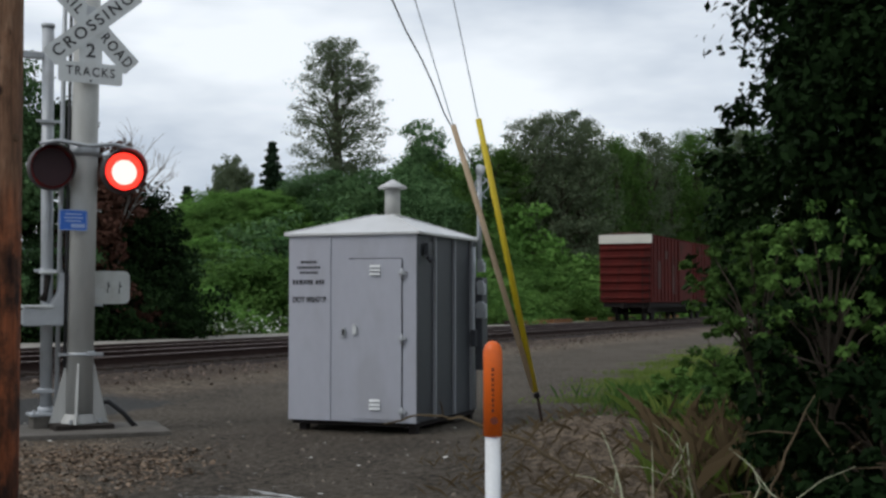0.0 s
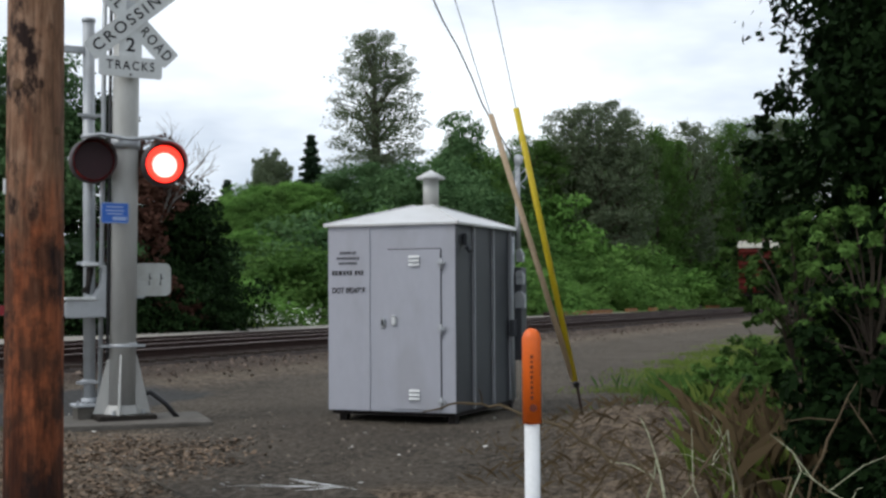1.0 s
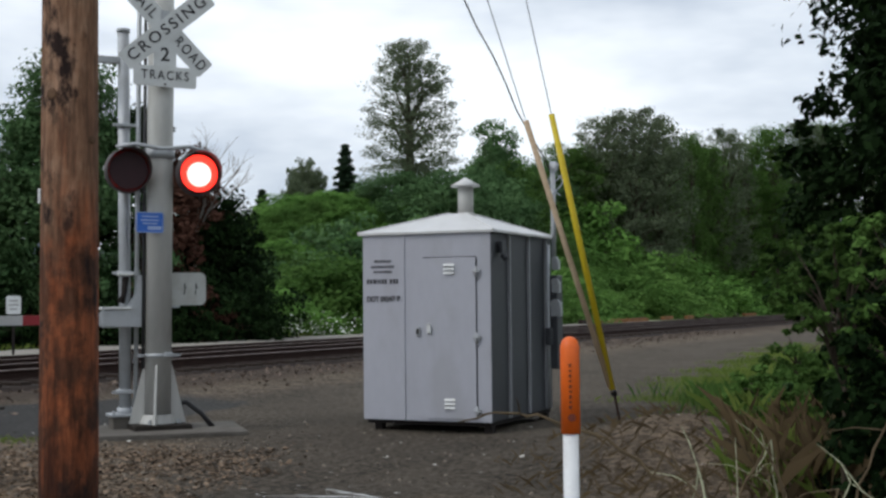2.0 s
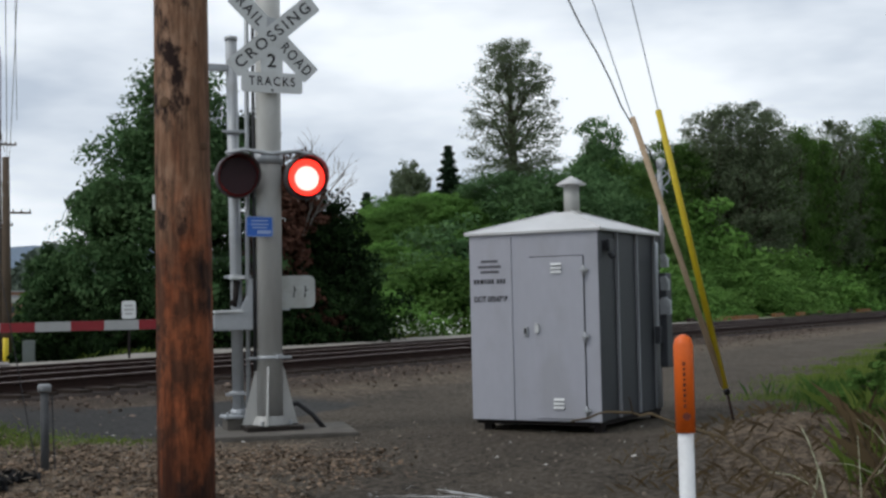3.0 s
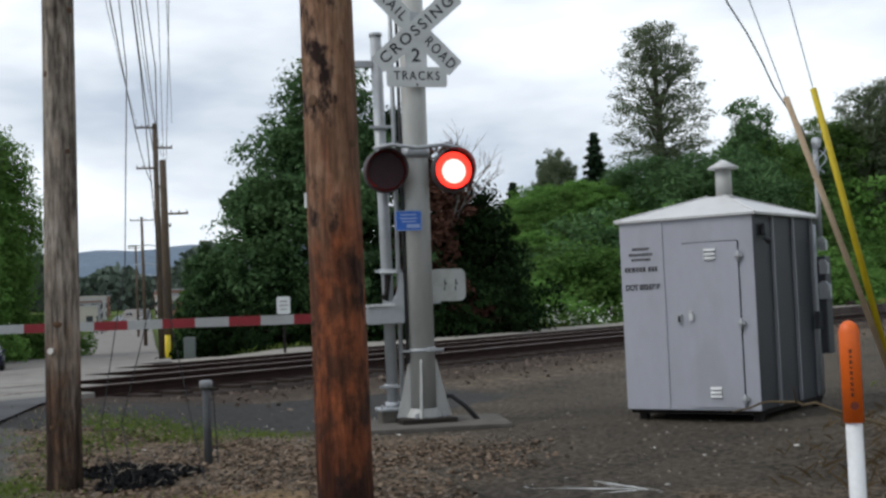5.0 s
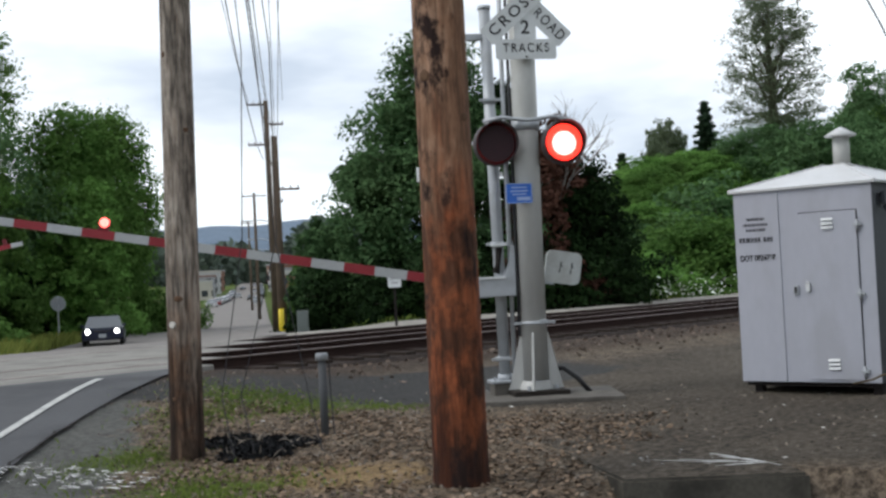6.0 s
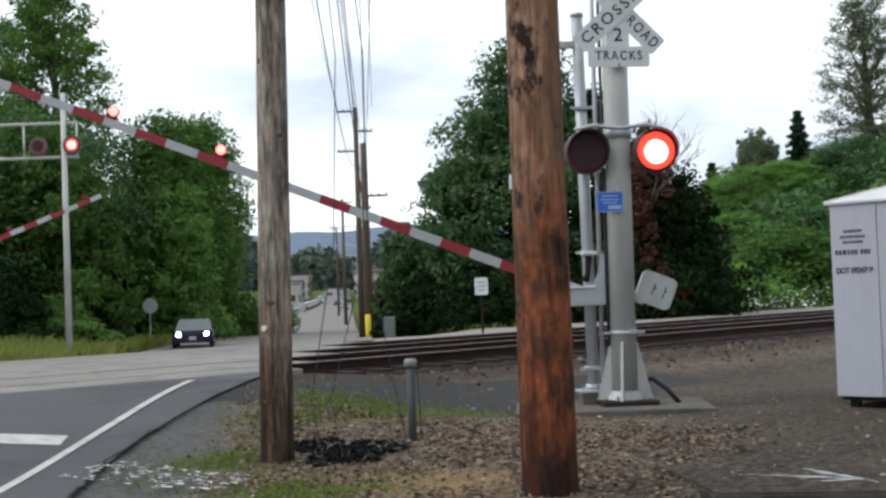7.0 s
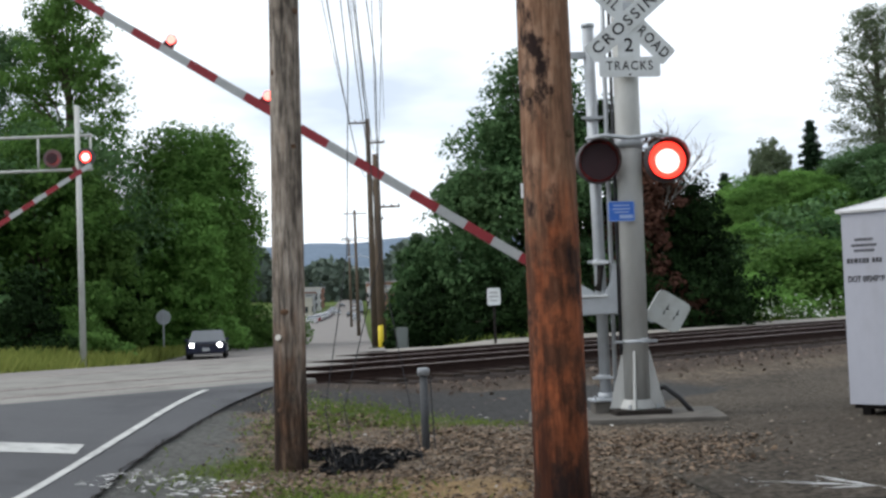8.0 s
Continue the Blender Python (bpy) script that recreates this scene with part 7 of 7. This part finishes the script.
# ---- canes and twigs in front ----
def build_canes():
    rr = random.Random(21)
    rng = np.random.default_rng(22)

    def cane(pts, r, material, label, twigs=0):
        o = thing("bramble_cane", Matrix(), label, "cane", "dry canes")
        bm = bmesh.new()
        fine = []
        for a, b in zip(pts, pts[1:]):
            for k in range(4):
                fine.append(Vector(a).lerp(Vector(b), k / 4) + Vector((rr.uniform(-1, 1), rr.uniform(-1, 1), rr.uniform(-1, 1))) * 0.012)
        fine.append(Vector(pts[-1]))
        tube(bm, fine, [r * (1 - 0.6 * i / len(fine)) * rr.uniform(0.85, 1.2) for i in range(len(fine))], 6)
        part("stem", bm, material, o)
        for _ in range(twigs):
            p = rr.choice(fine[3:])
            d = Vector((rr.uniform(-1, 1), rr.uniform(-1, 1), rr.uniform(-0.2, 1))).normalized() * rr.uniform(0.08, 0.3)
            bm = bmesh.new()
            tube(bm, [p, p + d * 0.5 + Vector((0, 0, 0.02)), p + d], [r * 0.45, r * 0.35, r * 0.2], 5)
            part("twig", bm, material, o)
        return o
    # the long arching cane that leans across before the hut
    cane([(1.15, 6.6, -0.4), (0.75, 6.6, 0.45), (0.45, 6.7, 0.66), (0.1, 6.8, 0.78), (-0.12, 6.8, 0.79), (-0.32, 6.8, 0.75)], 0.011, CANE, "long dry arching bramble cane", 3)
    for i in range(15):
        az, d = rr.uniform(8.5, 20), rr.uniform(4.2, 7.5)
        x, y = polar(az, d)
        z = gh(x, y)
        h = rr.uniform(0.5, 0.95) - z * 0.8
        dx, dy = rr.uniform(-0.7, 0.7), rr.uniform(-0.4, 0.4)
        cane([(x, y, z - 0.05), (x + dx * 0.3, y + dy * 0.3, z + h * 0.7), (x + dx * 0.75, y + dy * 0.8, z + h), (x + dx * 1.3, y + dy * 1.3, z + h * rr.uniform(0.6, 0.95))], rr.uniform(0.004, 0.009), LICHEN if i % 3 == 0 else CANE, "thin lichen-crusted dead twig on the bank" if i % 3 == 0 else "thin dry brown bramble cane on the bank", 5)


build_canes()


# ---- far poles and wires ----
def line_pole(az, d, top, r, arms, label, guard=False):
    x, y = polar(az, d)
    z = gh(x, y)
    p = thing("utility_pole", pose(x, y, z, 0, 0, 29), label, "utility pole", "poles along the street")
    bm = bmesh.new()
    tube(bm, [(0, 0, -0.3), (0, 0, top - z)], [r, r * 0.65], 12)
    part("shaft", bm, FARWOOD, p)
    for zz, w, off in arms:
        bm = bmesh.new()
        box(bm, (off, -0.1, zz - z), (w, 0.07, 0.08))
        for k in (-0.45, -0.15, 0.15, 0.45):
            tube(bm, [(off + k * w, -0.1, zz - z), (off + k * w, -0.1, zz - z + 0.14)], 0.025, 6)
        part("crossarm", bm, FARWOOD, p)
    if guard:
        bm = bmesh.new()
        tube(bm, [(-0.05, -0.26, 0), (-0.05, -0.26, 1.5)], 0.11, 10)
        part("guard", bm, YELLOW, p, "yellow plastic guard at the foot")
    return p


line_pole(-27.5, 60, 10.2, 0.17, ((10.0, 0.9, -0.45), (9.05, 0.75, 0.4), (8.1, 0.9, -0.45), (5.4, 0.6, 0.3)), "dark timber utility pole with crossarms beside the street")
line_pole(-27.2, 50, 7.3, 0.2, ((5.2, 1.0, 0.4),), "brown timber utility pole beside the street", True)
line_pole(-28.2, 110, 9.6, 0.17, ((9.3, 2.0, 0),), "dark timber utility pole down the street")
line_pole(-28.5, 160, 9.8, 0.17, ((9.5, 2.0, 0),), "dark timber utility pole down the street")


def wire(a, b, sag, r, label="thin dark overhead wire", mt=None):
    o = thing("overhead_wire", Matrix(), label, "wire", "overhead wires")
    bm = bmesh.new()
    a, b = Vector(a), Vector(b)
    pts = [a.lerp(b, k / 20) - Vector((0, 0, sag * 4 * (k / 20) * (1 - k / 20))) for k in range(21)]
    tube(bm, pts, r, 5)
    part("strand", bm, mt or CABLE, o)


fx, fy = polar(-27.5, 60)
nx, ny = -5.7, 9.18
for i, (h0, dx, h1, sag) in enumerate(((12.6, -0.9, 10.2, 1.0), (12.6, 0.0, 10.2, 1.2), (12.6, 0.9, 10.2, 1.1), (10.2, 0.3, 8.7, 1.3), (9.4, -0.2, 7.4, 1.5), (8.9, 0.25, 6.8, 1.0))):
    wire((nx + dx * 0.875, ny + dx * 0.485, h0), (fx + dx * 0.8, fy + dx * 0.4, h1), sag, 0.011 if i < 3 else 0.015)
for az1, az0, h0, h1 in ((-27.05, -24.5, 15.5, 7.25), (-27.15, -27.2, 14.5, 6.9)):
    x0, y0 = polar(az0, 12)
    x1, y1 = polar(az1, 49.9)
    wire((x0, y0, h0), (x1, y1, h1), 1.0, 0.011)
# slack cables hanging from the weathered pole to the ground
for k, (x0, x1, y1) in enumerate(((0.5, 0.25, 9.2), (0.75, 0.35, 9.35), (0.62, 0.9, 9.5))):
    o = thing("slack_cable", Matrix(), "slack dark cable hanging to the ground beside the pole", "cable", "slack cables")
    bm = bmesh.new()
    tube(bm, [(-5.6, 9.25, 8.0), (-5.7 + x0 * 0.8, 9.4, 5.5), (-5.7 + x0 * 1.05, 9.5, 3.4), (-5.7 + x0 * 0.9 + 0.1 * k, 9.5, 1.8), (-5.7 + x1 + 0.05, y1 + 0.1, 0.5), (-5.7 + x1 + 0.2, y1, 0.03)], 0.0045, 6)
    part("strand", bm, CABLE, o)
# dark service cable towards the hut
o = thing("service_cable", Matrix(), "dark wavy service cable running to the hut", "cable")
bm = bmesh.new()
top, end = Vector((-2.93, 8.2, 10.3)), Vector((0.45, 15.45, 2.9))
tube(bm, [top.lerp(end, k / 24) - Vector((0, 0, 0.5 * 4 * (k / 24) * (1 - k / 24))) + Vector((0.02 * math.sin(k * 1.7), 0, 0)) for k in range(25)], 0.009, 6)
part("strand", bm, CABLE, o)


# ---- town and ridge ----
def build_town():
    rr = random.Random(31)
    cols = [mat("facade_paint_%s" % n, c, 0.8, 0, 0.15, 0.3, 3, 0) for n, c in (("brick", (0.22, 0.12, 0.09)), ("cream", (0.45, 0.42, 0.36)), ("grey", (0.3, 0.3, 0.31)), ("white", (0.42, 0.42, 0.41)))]
    win = mat("dark_window_glass", (0.04, 0.045, 0.05), 0.15, 0, 0.1, 1, 3, 0)
    for i, (r, lat, w, d, h) in enumerate(((300, 9, 10, 16, 5.5), (330, 9, 11, 18, 6.5), (360, 9, 11, 22, 7.5), (400, 8, 10, 24, 6.5), (440, 8, 10, 30, 8), (330, -17.5, 10, 18, 4.6), (358, -17.5, 10, 22, 5.5), (388, -17, 10, 24, 6.5), (425, -17, 10, 30, 6.5))):
        p = rd(r, lat)
        b = thing("town_building", Matrix.Translation(p) @ Matrix.Rotation(radians(ROAD_YAW), 4, "Z"), ("two-storey %s building along the street" % ("brick", "cream", "grey", "white")[i % 4]), "building", "town buildings")
        bm = bmesh.new()
        box(bm, (0, d / 2, h / 2 - 0.5), (w, d, h + 1))
        part("wall", bm, cols[i % 4], b)
        bm = bmesh.new()
        box(bm, (0, d / 2, h + 0.1), (w + 0.5, d + 0.5, 0.4))
        part("roof", bm, cols[(i + 2) % 4], b)
        sx = -w / 2 if lat > 0 else w / 2
        for fl in (1.4, 4.0):
            if fl > h - 1:
                continue
            for k in range(int(d / 4)):
                bm = bmesh.new()
                box(bm, (sx, 2 + k * 4, fl), (0.15, 1.8, 1.6))
                part("window", bm, win, b)
            for k in range(3):
                bm = bmesh.new()
                box(bm, (-w / 3 + k * w / 3, -0.03, fl), (1.6, 0.15, 1.6))
                part("window", bm, win, b)
    paints = [mat("parked_car_%s" % n, c, 0.3, 0.1, 0.1, 2, 30, 0) for n, c in (("white", (0.6, 0.6, 0.6)), ("silver", (0.4, 0.41, 0.42)), ("red", (0.25, 0.03, 0.03)), ("black", (0.03, 0.03, 0.03)))]
    protos = []
    for k, n in enumerate(("white", "silver", "red", "black")):
        protos.append(build_car("car", Matrix.Translation(rd(205 + 9 * k, (-7.6, -0.6)[k % 2])) @ Matrix.Rotation(radians(ROAD_YAW), 4, "Z"), paints[k], False, "parked %s car along the street" % n))
        protos[-1]["group"] = "parked cars"
    for i in range(44):
        r = (235 if i % 2 == 0 else 330) + i // 2 * 7.0
        lat = (-7.8, 0.0)[i % 2]
        if i > 38:
            r, lat = 285 + 45 * (i - 39), (-2.0, -5.8)[i % 2 == 0]
        copy_thing(protos[rr.randrange(4)], Matrix.Translation(rd(r, lat)) @ Matrix.Rotation(radians(ROAD_YAW + (180 if i % 2 else 0)), 4, "Z"))
    # lamp posts
    for i, (r, lat, h) in enumerate(((95, 1.6, 7.4), (140, 1.6, 8.0), (180, 1.8, 8.0))):
        p = rd(r, lat)
        g = thing("street_lamp", Matrix.Translation(p) @ Matrix.Rotation(radians(ROAD_YAW), 4, "Z"), "grey street lamp with an arm over the street", "street lamp", "street lamps")
        bm = bmesh.new()
        tube(bm, [(0, 0, 0), (0, 0, h)], [0.09, 0.06], 8)
        part("pole", bm, GALV, g)
        bm = bmesh.new()
        tube(bm, [(0, 0, h - 0.1), (-1.0, 0, h + 0.15), (-2.0, 0, h + 0.1)], 0.04, 6)
        part("arm", bm, GALV, g)
        bm = bmesh.new()
        box(bm, (-2.2, 0, h + 0.1), (0.6, 0.25, 0.12), bevel=0.03)
        part("lamp_head", bm, GALV, g)
    # roadside cabinet
    x, y = polar(-26.3, 40)
    g = thing("utility_cabinet", pose(x, y, gh(x, y), 0, 0, 24), "grey roadside utility cabinet", "cabinet")
    bm = bmesh.new()
    box(bm, (0, 0, 0.5), (0.36, 0.3, 1.0), bevel=0.02)
    part("body", bm, mat("pale_cabinet_paint", (0.13, 0.145, 0.14), 0.6, 0, 0.15, 3, 40, 0.05), g)
    bm = bmesh.new()
    box(bm, (0, -0.155, 0.52), (0.28, 0.014, 0.8), bevel=0.005)
    part("door", bm, mat("pale_cabinet_paint", (0.13, 0.145, 0.14), 0.6, 0, 0.15, 3, 40, 0.05), g)


build_town()


def ridge(name, d, base, lo, hi, material, label, az0=-70, az1=60, seed=0, freq=0.09):
    bm = bmesh.new()
    prev = None
    n = 160
    for i in range(n + 1):
        az = az0 + (az1 - az0) * i / n
        x, y = polar(az, d)
        x2, y2 = polar(az, d * 1.25)
        h = lo + (hi - lo) * (0.5 + 0.5 * noise.fractal((az * freq + seed, seed, 0), 0.9, 2.2, 5))
        row = [bm.verts.new((x, y, base)), bm.verts.new((x * 1.08, y * 1.08, base + (h - base) * 0.55)), bm.verts.new((x2, y2, h)), bm.verts.new((x2 * 1.1, y2 * 1.1, base))]
        if prev:
            for k in range(3):
                bm.faces.new((prev[k], row[k], row[k + 1], prev[k + 1]))
        prev = row
    return tagged(link(name, bm, material, smooth=True), label, "hills", kind="structure")


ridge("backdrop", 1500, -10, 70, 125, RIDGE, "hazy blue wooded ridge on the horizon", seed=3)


def far_wood():
    """Wooded strip closing the view at the end of the street."""
    rng = np.random.default_rng(77)
    n = 70000
    az = np.radians(rng.uniform(-60, 30, n))
    d = rng.uniform(540, 660, n)
    h = 20 + 5 * np.sin(az * 40) + 4 * np.sin(az * 97 + 1)
    z = rng.uniform(0, 1, n) ** 0.9 * (h + 3)
    c = np.stack([d * np.sin(az), d * np.cos(az), z], 1)
    # leaf colour paled and greyed to stand for haze over the distance
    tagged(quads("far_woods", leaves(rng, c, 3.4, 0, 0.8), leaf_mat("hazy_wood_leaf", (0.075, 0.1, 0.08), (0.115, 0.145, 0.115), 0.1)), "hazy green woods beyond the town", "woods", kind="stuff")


far_wood()


# ---- movement ----
def motions():
    # train leaves along the far track
    def car_at(u):
        x, y = at_su(19.47, u)
        return pose(x, y, 0.38, 0, 0, TRACK_YAW)
    walk(BOXCAR, [(t, car_at(69.0 + 25.0 * t)) for t in (0, 0.5, 1.0, 2.0, 4.0, 6.0, 8.0)])
    # arms rise together
    rise = ((0, 0.0), (4.2, 0.0), (5.0, 0.6), (5.5, 4.7), (6.0, 10.4), (6.5, 16.1), (7.0, 21.7), (7.5, 27.7), (8.0, 32.2))
    for arm in (GATE_ARM, FAR_ARM):
        p = arm.location.copy()
        walk(arm, [(t, pose(p.x, p.y, p.z, 0, a, 0)) for t, a in rise])
    # lamps flash in turn: each lens swings its lit face to the front and away
    turns = (0.15, 0.75, 1.15, 1.75, 2.15, 2.75, 3.15, 3.75, 4.05, 4.75, 5.05, 5.75, 6.05, 6.75, 7.05, 7.75)
    for disc, start in ((LENSES[1], 0), (LENSES[-1], 180), (FARLENS[1], 0), (FARLENS[0], 180)):
        p = disc.location.copy()
        rows, a = [(0.0, pose(p.x, p.y, p.z, 0, 0, start))], start
        for t in turns:
            for k, dt in enumerate((-0.05, -0.0167, 0.0167, 0.05)):
                rows.append((t + dt, pose(p.x, p.y, p.z, 0, 0, a + 60 * k)))
            a += 180
        rows.append((8.0, pose(p.x, p.y, p.z, 0, 0, a)))
        walk(disc, rows)


motions()
